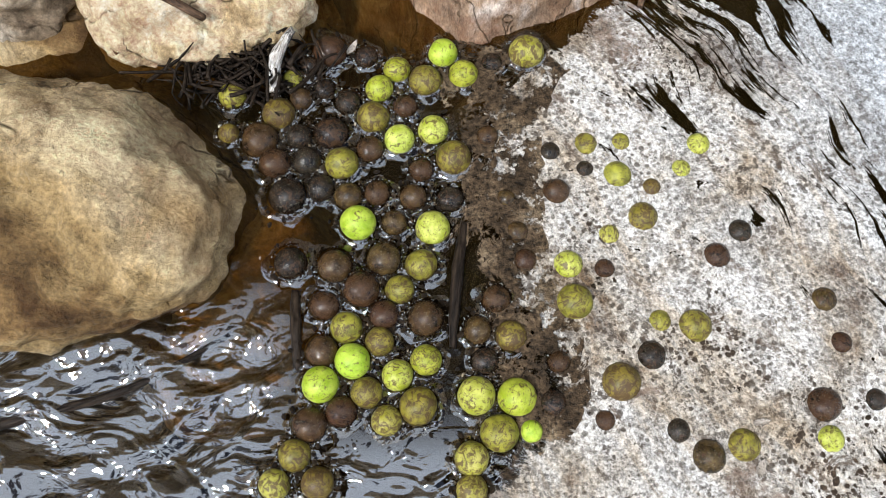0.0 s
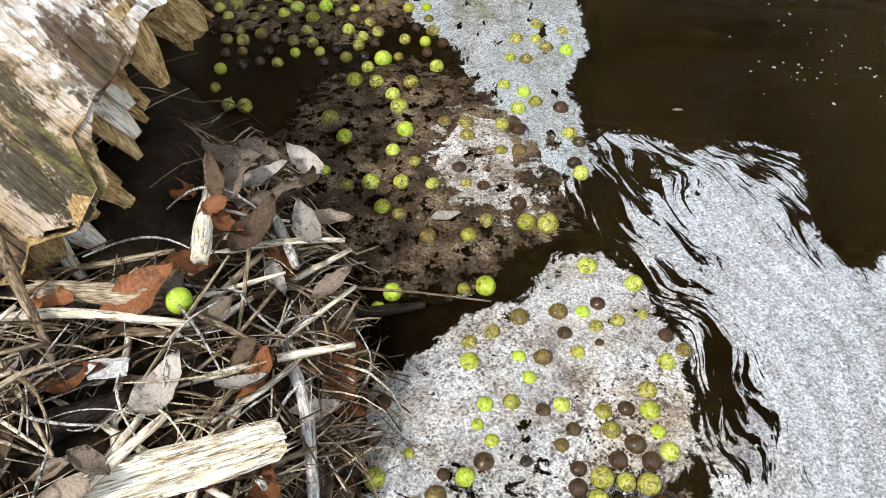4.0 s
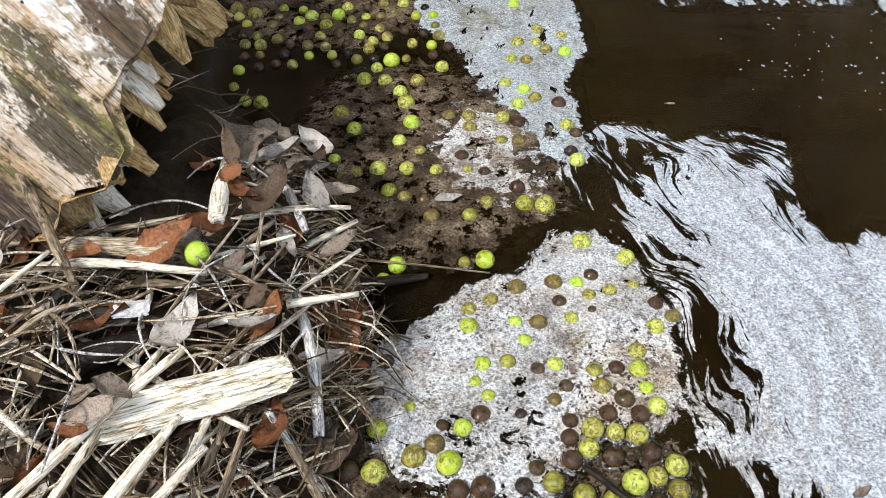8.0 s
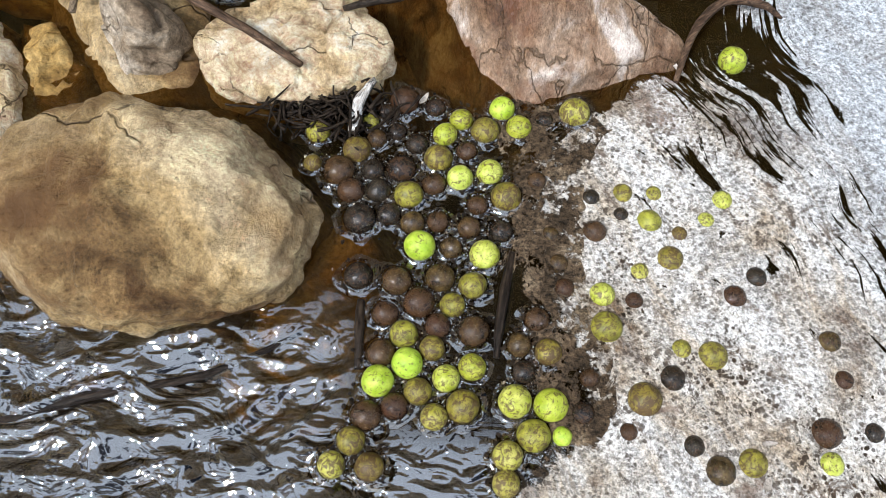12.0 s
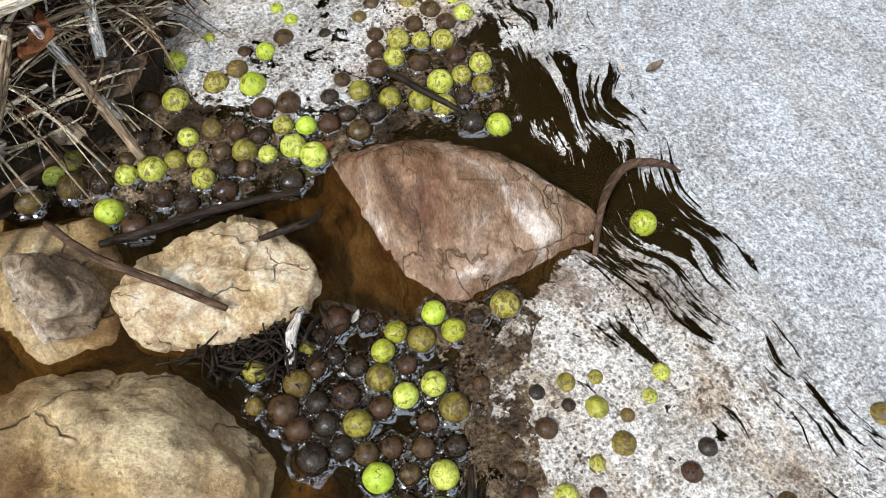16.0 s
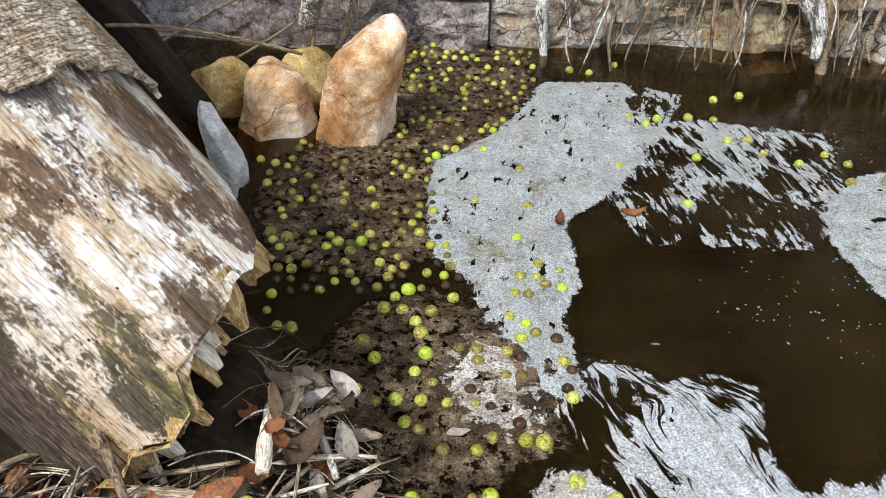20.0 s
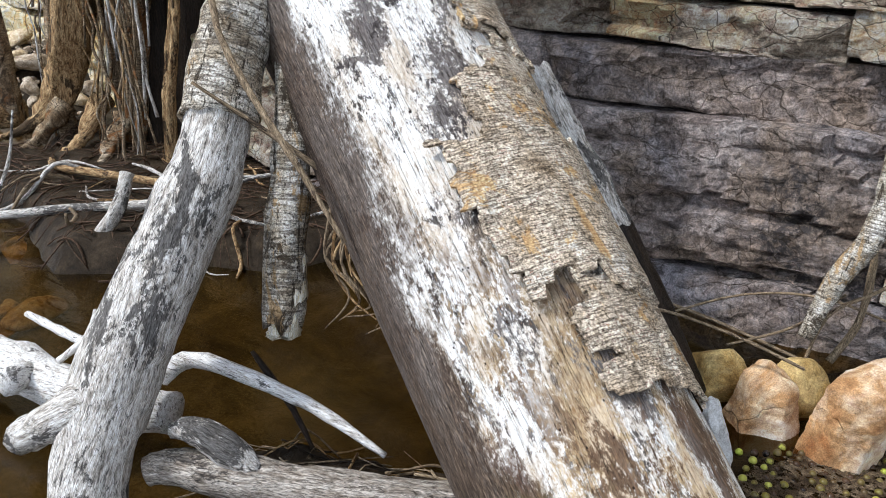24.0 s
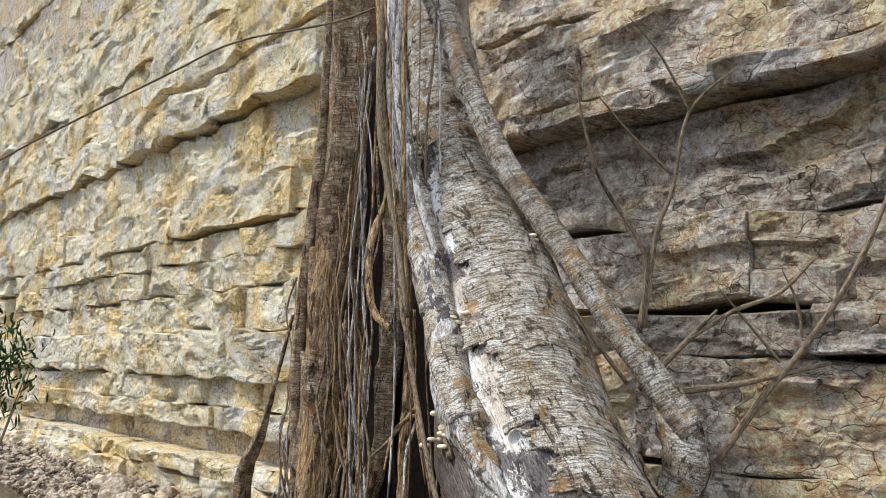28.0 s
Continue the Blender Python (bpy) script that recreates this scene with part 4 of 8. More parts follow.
def flow_uv(x, y):
    u, v = flow_at(x, y)
    w = 0.9 * noise.noise((u * 3, v * 5, 0)) + 0.4 * noise.noise((u * 9, v * 11, 4))
    return (u * 7.0 + w, v * 50 + 1.5 * u + 4.0 * w)


foam_patch("foam_sheet", SHEET, 0.022, 0.002, sheet_torn, flow_uv, "thick pale grey foam sheet streaked along the current", sheet_clean)
foam_patch("foam_raft", RAFT, 0.02, 0.003, lambda x, y, d: 0.55 + 0.22 * smooth01((1.30 - y) / 0.2), lambda x, y: (x * 14, y * 18), "off-white bubbly foam with floating fruit stuck in it", lambda x, y: 0.35 - 0.6 * smooth01((x + 0.1) / 0.12) * smooth01((1.45 - y) / 0.1))
foam_patch("foam_far", FARFOAM, 0.03, 0.002, lambda x, y, d: 0.61 + 0.25 * smooth01((x - 0.25) / 0.25), lambda x, y: (x * 9 + y * 6, y * 5 - x * 16), "long grey tongue of foam on the pool", lambda x, y: 0.9, SHADEFOAM)
foam_patch("foam_right", RIGHTFOAM, 0.05, 0.002, lambda x, y, d: 0.62, lambda x, y: (x * 7, y * 14), "grey foam patch with dark holes on the pool", lambda x, y: 0.9, SHADEFOAM)
foam_patch("foam_wisps", WISPS, 0.04, 0.002, lambda x, y, d: 1.06 - 0.22 * smooth01((y - 3.2) / 0.4), lambda x, y: (x * 34 + y * 9, y * 7 - x * 4), "thin torn wisps of foam on dark water", lambda x, y: 0.9, SHADEFOAM)
foam_patch("foam_scrap", PATCH, 0.025, 0.002, lambda x, y, d: 0.75, lambda x, y: (x * 12, y * 12), "scraps of dirty foam between floating fruit")
SCUM_FRONT = [(-0.78, 2.0), (-0.62, 2.36), (-0.40, 2.42), (-0.20, 2.30), (-0.02, 2.1), (0.0, 1.8), (-0.12, 1.72), (-0.28, 1.58), (-0.50, 1.62), (-0.62, 1.78)]
SCUM_BACK = [(-1.0, 2.55), (-1.15, 3.0), (-0.95, 3.4), (-0.72, 3.8), (-0.75, 4.5), (-0.1, 4.5), (0.0, 4.05), (-0.2, 3.5), (-0.45, 3.2), (-0.42, 2.6), (-0.6, 2.48)]
SCUM_CHANNEL = [(-0.04, 0.62), (0.08, 0.62), (0.20, 0.56), (0.16, 0.40), (0.17, 0.24), (0.20, 0.14), (0.10, 0.04), (0.04, 0.10), (0.06, 0.24), (0.02, 0.36), (0.03, 0.50)]
SCUM_NEAR = [(-0.75, 0.90), (-0.45, 1.16), (-0.36, 1.08), (-0.20, 0.98), (-0.06, 1.04), (0.05, 1.16), (0.16, 1.14), (0.16, 1.0), (0.0, 0.96), (-0.2, 0.88), (-0.5, 0.84)]
for name, poly in (("scum_raft", SCUM_FRONT), ("scum_raft", SCUM_BACK), ("scum_raft", SCUM_CHANNEL), ("scum_raft", SCUM_NEAR)):
    foam_patch(name, poly, 0.03, 0.0045 if poly is SCUM_CHANNEL else 0.001, lambda x, y, d: 0.0, lambda x, y: (x, y), "brown floating scum of rotted bits between fruit", material=SCUM)

# ---- cliff ----
def cliff_face(x):
    """The cliff's foot line: y at x."""
    near, far = 4.52, 5.6
    return near + (far - near) * smooth01((-5.9 - x) / 1.2) + 0.18 * fbm((x, 0, 0), 0.45, 3) + 0.02 * max(0, x)


def chip(x, z, seed, lean=0.3):
    """Depth of a broken face: each uneven cell has a level and a slant of its own."""
    d, pts = noise.voronoi(Vector((x, z, seed)), distance_metric="DISTANCE")
    p = pts[0]
    k = p * 3.7
    return noise.cell(k) + lean * ((x - p.x) * (2 * noise.cell(k + Vector((9, 0, 0))) - 1) + (z - p.y) * (2 * noise.cell(k + Vector((0, 9, 0))) - 1))


def marks(size, step):
    """Shares of a side at which the face has points: close together at both rims."""
    n = max(3, int(size / step))
    rim = min(0.014 / size, 0.1)
    return [0.0, rim, 2 * rim] + [2 * rim + (1 - 4 * rim) * i / n for i in range(1, n)] + [1 - 2 * rim, 1 - rim, 1.0]


def bed_data(w, h, d, seed, step, flake):
    """A stretch of one rock bed: broken face to -y with flakes and sharp ledges, closed all round; its foot's middle at the origin."""
    us, ts = marks(w, step), marks(h, step)
    nx, nz = len(us) - 1, len(ts) - 1
    verts, faces, ids = [], [], {}
    for k, t in enumerate(ts):
        for i, u in enumerate(us):
            x, z = (u - 0.5) * w, t * h
            wx, wz = x + 0.16 * noise.noise((x * 2.2, z * 2.2, seed)) + 0.25 * z, z + 0.07 * noise.noise((x * 3, z * 5, seed + 4))
            y = 0.10 * fbm((x, z * 1.3, seed), 0.7, 4, seed) - 0.02
            y += flake[0] * chip(wx / flake[1], wz / flake[2], seed) + flake[3] * chip(wx / (flake[1] * 0.4) + 7, wz / (flake[2] * 0.4), seed + 1) + 0.026 * fbm((x, z * 1.8, 1), 4.0, 4, seed)
            y += 0.05 * noise.noise((x * 1.2, z / h * 2, seed + 2)) * (0.4 + t)
            for r, soft, deep in ((min(u, 1 - u) * w, 0.016, 0.05), (min(t, 1 - t) * h, 0.022, 0.20)):
                y += deep * (1 - smooth01(r / soft)) * min(1.0, max(0.06, 0.12 + 2.2 * noise.noise((x * 0.9, seed, seed + 9))))
            z += (0.14 * h + 0.03) * noise.noise(((x + seed * 7) * 1.1, seed, 2.0))
            ids[i, k] = len(verts)
            verts.append((x, y, z))
    back = {}
    ring = [(i, 0) for i in range(nx + 1)] + [(nx, k) for k in range(1, nz + 1)] + [(i, nz) for i in range(nx - 1, -1, -1)] + [(0, k) for k in range(nz - 1, 0, -1)]
    for c in ring:
        x, y, z = verts[ids[c]]
        back[c] = len(verts)
        verts.append((x, d, z))
    for k in range(nz):
        for i in range(nx):
            faces.append((ids[i, k], ids[i + 1, k], ids[i + 1, k + 1], ids[i, k + 1]))
    for a, b in zip(ring, ring[1:] + ring[:1]):
        faces.append((ids[b], ids[a], back[a], back[b]))
    return verts, faces


# slab behind the beds; its unseen top is added to darken the water's reflections
cliff = mesh_ob("cliff", [(-60, 6.6, -1), (30, 5.6, -1), (30, 5.6, 32), (-60, 6.6, 32), (-60, 9, -1), (30, 9, -1), (30, 9, 32), (-60, 9, 32)], [(0, 1, 2, 3), (5, 4, 7, 6), (3, 2, 6, 7), (1, 5, 6, 2), (4, 0, 3, 7)], CLIFF_SHADE, False)
tagged(cliff, "layered sandstone cliff, one stretch coloured sunlit yellow, the other shaded grey-brown", "cliff", kind="structure")
rng = random.Random(11)
rest = {"shade": ([], []), "sun": ([], [])}


def lay_beds(x_from, x_to, top, key, step, lengths, thicks, lean, near, flake, smooth):
    z = -0.45
    while z < top:
        thick = rng.choice(thicks) * rng.uniform(0.8, 1.25) * (1.0 if z < 5 else 1.4)
        ledge = rng.gauss(0, 0.05 if key == "shade" else 0.11) + 0.10 * fbm((0, 0, z), 0.9, 2, x_from)
        x = x_from + rng.random()
        while x > x_to:
            w = rng.uniform(*lengths) * (0.5 + 1.2 * thick)
            y = cliff_face(x - w / 2) + lean * z + ledge + rng.gauss(0, 0.025)
            verts, faces = bed_data(w, thick * 0.99, 1.6, rng.random() * 50, step * (1 if z < 4.5 else 1.8), flake)
            place = (x - w / 2, y, z + 0.012 * x)
            if near(x, z):
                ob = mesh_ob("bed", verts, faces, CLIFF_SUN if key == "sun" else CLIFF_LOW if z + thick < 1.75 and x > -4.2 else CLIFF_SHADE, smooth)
                ob.location = place
                ob.parent = cliff
            else:
                V, F = rest[key]
                n = len(V)
                V += [(a + place[0], b + place[1], c + place[2]) for a, b, c in verts]
                F += [tuple(i + n for i in f) for f in faces]
            x -= w
        z += thick


# near stretch in the shade-coloured rock, far stretch in the sunlit-coloured one
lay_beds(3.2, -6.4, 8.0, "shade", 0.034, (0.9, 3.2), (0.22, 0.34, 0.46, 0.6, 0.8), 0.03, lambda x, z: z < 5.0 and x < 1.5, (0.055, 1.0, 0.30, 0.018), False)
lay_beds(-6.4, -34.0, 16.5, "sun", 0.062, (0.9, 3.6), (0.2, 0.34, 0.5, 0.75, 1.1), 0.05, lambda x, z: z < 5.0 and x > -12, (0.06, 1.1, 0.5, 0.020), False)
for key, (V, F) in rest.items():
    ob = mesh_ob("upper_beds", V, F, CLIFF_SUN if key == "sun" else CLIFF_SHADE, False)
    ob.parent = cliff
    tagged(ob, kind="stuff")

# ---- stones ----
carved("boulder", [(-0.74, 0.32), (-0.62, 0.20), (-0.52, 0.165), (-0.44, 0.20), (-0.36, 0.205), (-0.285, 0.215), (-0.255, 0.25), (-0.25, 0.33), (-0.235, 0.395), (-0.29, 0.455), (-0.35, 0.52), (-0.42, 0.565), (-0.52, 0.58), (-0.61, 0.565), (-0.68, 0.52), (-0.73, 0.44)],
       [(-0.47, 0.40, 0.135, 0, 0), (-0.40, 0.44, 0.128, 50, 14), (-0.36, 0.36, 0.118, -10, 20), (-0.44, 0.29, 0.105, -80, 30), (-0.60, 0.34, 0.115, 205, 22), (-0.60, 0.48, 0.115, 140, 22), (-0.48, 0.53, 0.10, 95, 32)], -0.2, TAN, 3.0, "large rounded tan sandstone boulder with cracks, half in the water", (24, 10, -6, -14, -10, -4, 6, 12, 20, 28, 30, 34), 16, 0.013, 0.25, 6, "boulder")
carved("stone", [(-0.30, 0.20), (-0.22, 0.20), (-0.178, 0.25), (-0.175, 0.33), (-0.20, 0.385), (-0.28, 0.40), (-0.34, 0.30)], [(-0.22, 0.30, -0.022, 0, 6)], -0.2, UNDER, 27.0, "wet amber foot of the boulder under shallow water", (30,), 20, 0.010)
carved("stone", [(-0.495, 0.675), (-0.455, 0.60), (-0.37, 0.575), (-0.21, 0.605), (-0.165, 0.65), (-0.172, 0.695), (-0.21, 0.755), (-0.25, 0.785), (-0.39, 0.75), (-0.475, 0.72)], [(-0.33, 0.69, 0.066, 0, 0), (-0.33, 0.62, 0.05, -95, 26), (-0.24, 0.68, 0.056, 10, 14), (-0.38, 0.74, 0.058, 110, 14)], -0.14, PALE, 8.0, "pale slab of sandstone lying across the outflow", (4, -8, -12, 0, 10, 16), 14, 0.013, 0.5, 6)
carved("stone", [(-0.70, 0.70), (-0.605, 0.582), (-0.49, 0.60), (-0.48, 0.71), (-0.53, 0.84), (-0.68, 0.835), (-0.775, 0.80)], [(-0.60, 0.72, 0.024, -60, 4)], -0.15, TAN, 14.0, "flat wet brown stone just above the water", (30,), 22, 0.009, 0.3)
carved("stone", [(-0.665, 0.70), (-0.60, 0.605), (-0.515, 0.63), (-0.50, 0.69), (-0.56, 0.765), (-0.645, 0.765)], [(-0.60, 0.70, 0.095, 200, 12), (-0.54, 0.70, 0.085, 10, 34), (-0.59, 0.64, 0.082, -80, 30)], -0.02, GREYST, 19.0, "angular grey-brown stone wedged beside the pale slab", (24, 14, 20, 30), 18, 0.011, 0.6)
carved("boulder", [(-0.148, 0.90), (-0.09, 0.775), (-0.04, 0.68), (0.038, 0.607), (0.135, 0.643), (0.285, 0.715), (0.292, 0.765), (0.22, 0.835), (0.14, 0.895), (0.06, 0.925), (-0.03, 0.94), (-0.105, 0.93)],
       [(0.0, 0.80, 0.080, -40, 7), (0.16, 0.75, 0.055, -10, 14), (-0.02, 0.72, 0.068, 235, 18), (0.06, 0.66, 0.045, -75, 24), (0.05, 0.88, 0.066, 85, 20)], -0.16, REDST, 21.0, "wet reddish sandstone boulder with pale streaks among foam", (42, 44, 40, 24, 20, 20, 30, 36, 34), 24, 0.008, 0.4, 6, "boulder")
carved("stone", [(-0.785, 0.655), (-0.745, 0.567), (-0.685, 0.576), (-0.683, 0.637), (-0.735, 0.708), (-0.80, 0.715)], [(-0.75, 0.65, 0.012, 200, 8), (-0.70, 0.64, 0.008, -20, 24)], -0.16, UNDER, 33.0, "amber-coloured stone lying half under the brown water", (26,), 20, 0.012, 0.3)
carved("stone", [(-1.16, 0.36), (-0.77, 0.36), (-0.74, 0.44), (-0.738, 0.53), (-0.775, 0.625), (-0.847, 0.72), (-0.92, 0.745), (-1.16, 0.77)], [(-0.90, 0.52, 0.034, 20, 3), (-0.80, 0.44, 0.026, -30, 14)], -0.16, PALE, 35.0, "pale yellow stone slab just above the water", (20,), 20, 0.012, 0.3)
for i, (x, y, z, a, b, c) in enumerate([(-0.82, 0.86, -0.03, 0.28, 0.2, 0.16), (-0.90, 0.28, -0.01, 0.28, 0.24, 0.2), (0.40, 2.3, -0.24, 0.2, 0.16, 0.12), (0.55, 2.55, -0.25, 0.24, 0.2, 0.14)]):
    rock("stone", (x, y, z), (a, b, c), (5 * i, 3, 40 * i), UNDER, 30 + i, "amber-coloured stone lying under the brown water", 8, 0.06, 3)
rock("stone", (-1.43, 3.64, 0.08), (0.34, 0.30, 0.36), (0, 10, 20), UNDER, 41, "rounded ochre stone at the pool's edge", 12, 0.05, flat=0.62)
carved("stone", [(-1.34, 3.50), (-1.22, 3.38), (-1.03, 3.43), (-0.99, 3.56), (-1.10, 3.68), (-1.30, 3.66)], [(-1.20, 3.55, 0.29, 190, 20), (-1.14, 3.54, 0.28, 10, 28), (-1.17, 3.46, 0.24, -85, 34)], -0.1, ORANGE, 42.0, "pale orange faceted stone at the pool's edge", (10, 14, 12, 8), 34, 0.012, 0.12)
rock("stone", (-1.08, 3.80, 0.08), (0.34, 0.30, 0.34), (0, 0, 60), UNDER, 44, "ochre stone behind the pale one", 8, 0.04)
carved("stone", [(-0.98, 3.42), (-0.86, 3.34), (-0.71, 3.37), (-0.64, 3.52), (-0.72, 3.66), (-0.92, 3.64)], [(-0.70, 3.52, 0.50, 172, 40), (-0.80, 3.40, 0.36, -110, 30), (-0.64, 3.5, 0.49, 0, 24)], -0.1, ORANGE, 45.0, "upright orange sandstone block standing in floating fruit", (10, 4, -6, -8, 2, 10), 34, 0.012, 0.12)
rock("stone", (-1.21, 2.92, 0.20), (0.13, 0.12, 0.50), (6, -12, 30), WHITEST, 53, "narrow whitish stone leaning by the log", 12, 0.10, flat=0.62)
rock("stone", (-2.05, 1.38, 0.0), (0.21, 0.15, 0.17), (8, -12, 20), PALE, 49, "pale faceted stone in shallow water by the mud bank", 20, 0.05, 4, flat=0.42)
rng = random.Random(51)
for i in range(46):
    x, y = rng.uniform(-2.9, -1.45), rng.uniform(0.75, 1.75)
    a = rng.uniform(0.04, 0.15)
    z = ground_height(x, y)
    rock("stone", (x, y, z + a * 0.08), (a, a * rng.uniform(0.6, 0.9), a * 0.55), (rng.gauss(0, 8), rng.gauss(0, 8), rng.uniform(0, 360)), (UNDER, GREYST, BEDMUD, GREYST, BEDMUD)[i % 5], 140 + i % 7, "small brown stone in the shallow water by the mud bank", 16, 0.05, 3, flat=0.45, group="stones by the mud bank")
for i in range(60):
    x, y = rng.uniform(-9.5, -5.0), rng.uniform(0.6, 3.4)
    a = rng.uniform(0.15, 0.6)
    z = ground_height(x, y)
    if z < -0.05:
        rock("stone", (x, y, min(z + a * 0.12, -0.05 - a * 0.12)), (a, a * rng.uniform(0.5, 0.9), a * 0.3), (0, 0, rng.uniform(0, 360)), (UNDER, PALE, GREYST)[i % 3], 150 + i % 7, "flat ochre stone lying under shallow brown water", 14, 0.05, 3, flat=0.5, group="stones under the creek water")
for i, (x, y, a) in enumerate([(-10.1, 4.35, 0.5), (-10.9, 4.1, 0.55), (-11.8, 4.3, 0.5), (-9.6, 4.9, 0.6), (-11.2, 4.9, 0.9), (-12.6, 4.8, 0.7), (-13.6, 4.7, 0.8), (-10.4, 5.2, 0.5), (-9.2, 4.3, 0.4), (-14.5, 5.0, 0.9), (-12.2, 4.2, 0.4)]):
    rock("stone", (x, y, ground_height(x, y) + a * 0.1), (a, a * 0.8, a * 0.5), (0, 4 * i, 37 * i), (GREYST, PALE, GREYST)[i % 3], 60 + i, "angular stone on the far bank below the cliff", 16, 0.05, 3, flat=0.45, group="stones on the far bank")

# ---- fruit ----
BY_BOULDER = [(0.526, -0.045, 0.023, "b"), (0.486, -0.045, 0.020, "d"), (0.577, -0.020, 0.019, "b"), (0.283, -0.019, 0.014, "y"), (0.451, -0.018, 0.018, "d"), (0.619, -0.013, 0.019, "b"), (0.492, -0.004, 0.014, "d"), (0.530, -0.002, 0.020, "b"), (0.361, 0.002, 0.014, "d"), (0.588, 0.026, 0.019, "y"), (0.651, 0.030, 0.026, "g"), (0.033, 0.034, 0.019, "y"), (-0.192, 0.040, 0.019, "y"), (-0.143, 0.042, 0.020, "o"), (0.033, 0.069, 0.021, "y"), (0.306, 0.072, 0.021, "b"), (-0.171, 0.073, 0.020, "o"), (0.347, 0.084, 0.021, "o"), (0.448, 0.091, 0.017, "y"), (0.066, 0.098, 0.024, "o"), (0.103, 0.100, 0.014, "g"), (0.273, 0.101, 0.016, "d"), (-0.155, 0.108, 0.022, "b")]
CHANNEL = [(-0.066, 0.112, 0.019, "y"), (0.189, 0.112, 0.014, "b"), (-0.119, 0.123, 0.020, "b"), (-0.029, 0.129, 0.024, "o"), (0.446, 0.131, 0.023, "b"), (0.129, 0.133, 0.018, "d"), (0.509, 0.137, 0.015, "d"), (0.087, 0.139, 0.024, "g"), (0.039, 0.141, 0.024, "y"), (-0.090, 0.145, 0.020, "o"), (-0.145, 0.154, 0.023, "g"), (0.211, 0.157, 0.025, "o"), (-0.054, 0.165, 0.020, "y"), (0.139, 0.181, 0.015, "b"), (-0.108, 0.182, 0.023, "g"), (-0.020, 0.183, 0.020, "g"), (0.050, 0.183, 0.018, "d"), (0.249, 0.189, 0.020, "d"), (-0.145, 0.194, 0.021, "b"), (0.477, 0.204, 0.016, "b"), (-0.076, 0.206, 0.019, "o"), (0.082, 0.213, 0.020, "o"), (0.042, 0.221, 0.019, "b")]
CHANNEL_HEAD = [(-0.117, 0.223, 0.021, "o"), (0.304, 0.225, 0.022, "o"), (0.262, 0.231, 0.016, "o"), (-0.021, 0.235, 0.024, "b"), (0.704, 0.235, 0.014, "o"), (-0.071, 0.239, 0.020, "b"), (-0.145, 0.251, 0.020, "b"), (0.161, 0.255, 0.024, "o"), (0.465, 0.258, 0.017, "b"), (0.065, 0.259, 0.019, "b"), (-0.100, 0.271, 0.024, "b"), (-0.053, 0.271, 0.019, "o"), (0.763, 0.272, 0.014, "o"), (0.200, 0.298, 0.014, "b"), (-0.134, 0.301, 0.023, "b"), (-0.027, 0.303, 0.021, "o"), (0.155, 0.303, 0.019, "y"), (-0.190, 0.305, 0.022, "d"), (0.102, 0.309, 0.016, "b"), (-0.073, 0.311, 0.023, "b"), (0.340, 0.314, 0.019, "b"), (0.208, 0.342, 0.014, "y"), (0.093, 0.346, 0.016, "b")]
RED_STONE_SIDE = [(0.373, 0.347, 0.017, "d"), (-0.013, 0.351, 0.023, "y"), (-0.107, 0.357, 0.024, "g"), (-0.061, 0.359, 0.018, "b"), (0.252, 0.365, 0.021, "o"), (0.643, 0.365, 0.020, "o"), (0.009, 0.391, 0.019, "d"), (0.080, 0.391, 0.014, "b"), (-0.038, 0.393, 0.019, "b"), (-0.121, 0.394, 0.020, "b"), (-0.199, 0.395, 0.026, "d"), (-0.084, 0.399, 0.018, "b"), (0.144, 0.401, 0.019, "b"), (-0.157, 0.406, 0.020, "d"), (0.266, 0.406, 0.014, "o"), (0.224, 0.423, 0.020, "o"), (-0.028, 0.431, 0.017, "b"), (0.306, 0.431, 0.014, "y"), (0.183, 0.431, 0.014, "d"), (-0.131, 0.440, 0.023, "o"), (-0.218, 0.441, 0.022, "b"), (-0.176, 0.444, 0.021, "d"), (0.014, 0.448, 0.024, "o")]
RAFT_FRONT = [(0.139, 0.456, 0.016, "d"), (-0.095, 0.461, 0.019, "b"), (0.332, 0.467, 0.016, "y"), (0.185, 0.467, 0.017, "o"), (0.231, 0.470, 0.014, "o"), (-0.239, 0.473, 0.026, "b"), (-0.057, 0.474, 0.021, "y"), (-0.188, 0.479, 0.019, "d"), (0.058, 0.479, 0.016, "b"), (-0.146, 0.483, 0.024, "d"), (-0.281, 0.483, 0.015, "o"), (-0.013, 0.487, 0.021, "y"), (-0.092, 0.506, 0.023, "o"), (-0.217, 0.511, 0.023, "o"), (-0.050, 0.523, 0.017, "b"), (-0.126, 0.529, 0.019, "d"), (-0.189, 0.534, 0.017, "b"), (-0.280, 0.539, 0.020, "o"), (-0.085, 0.548, 0.020, "g"), (-0.159, 0.549, 0.016, "d"), (0.856, 0.555, 0.026, "b"), (-0.024, 0.561, 0.023, "o"), (-0.202, 0.565, 0.014, "o")]
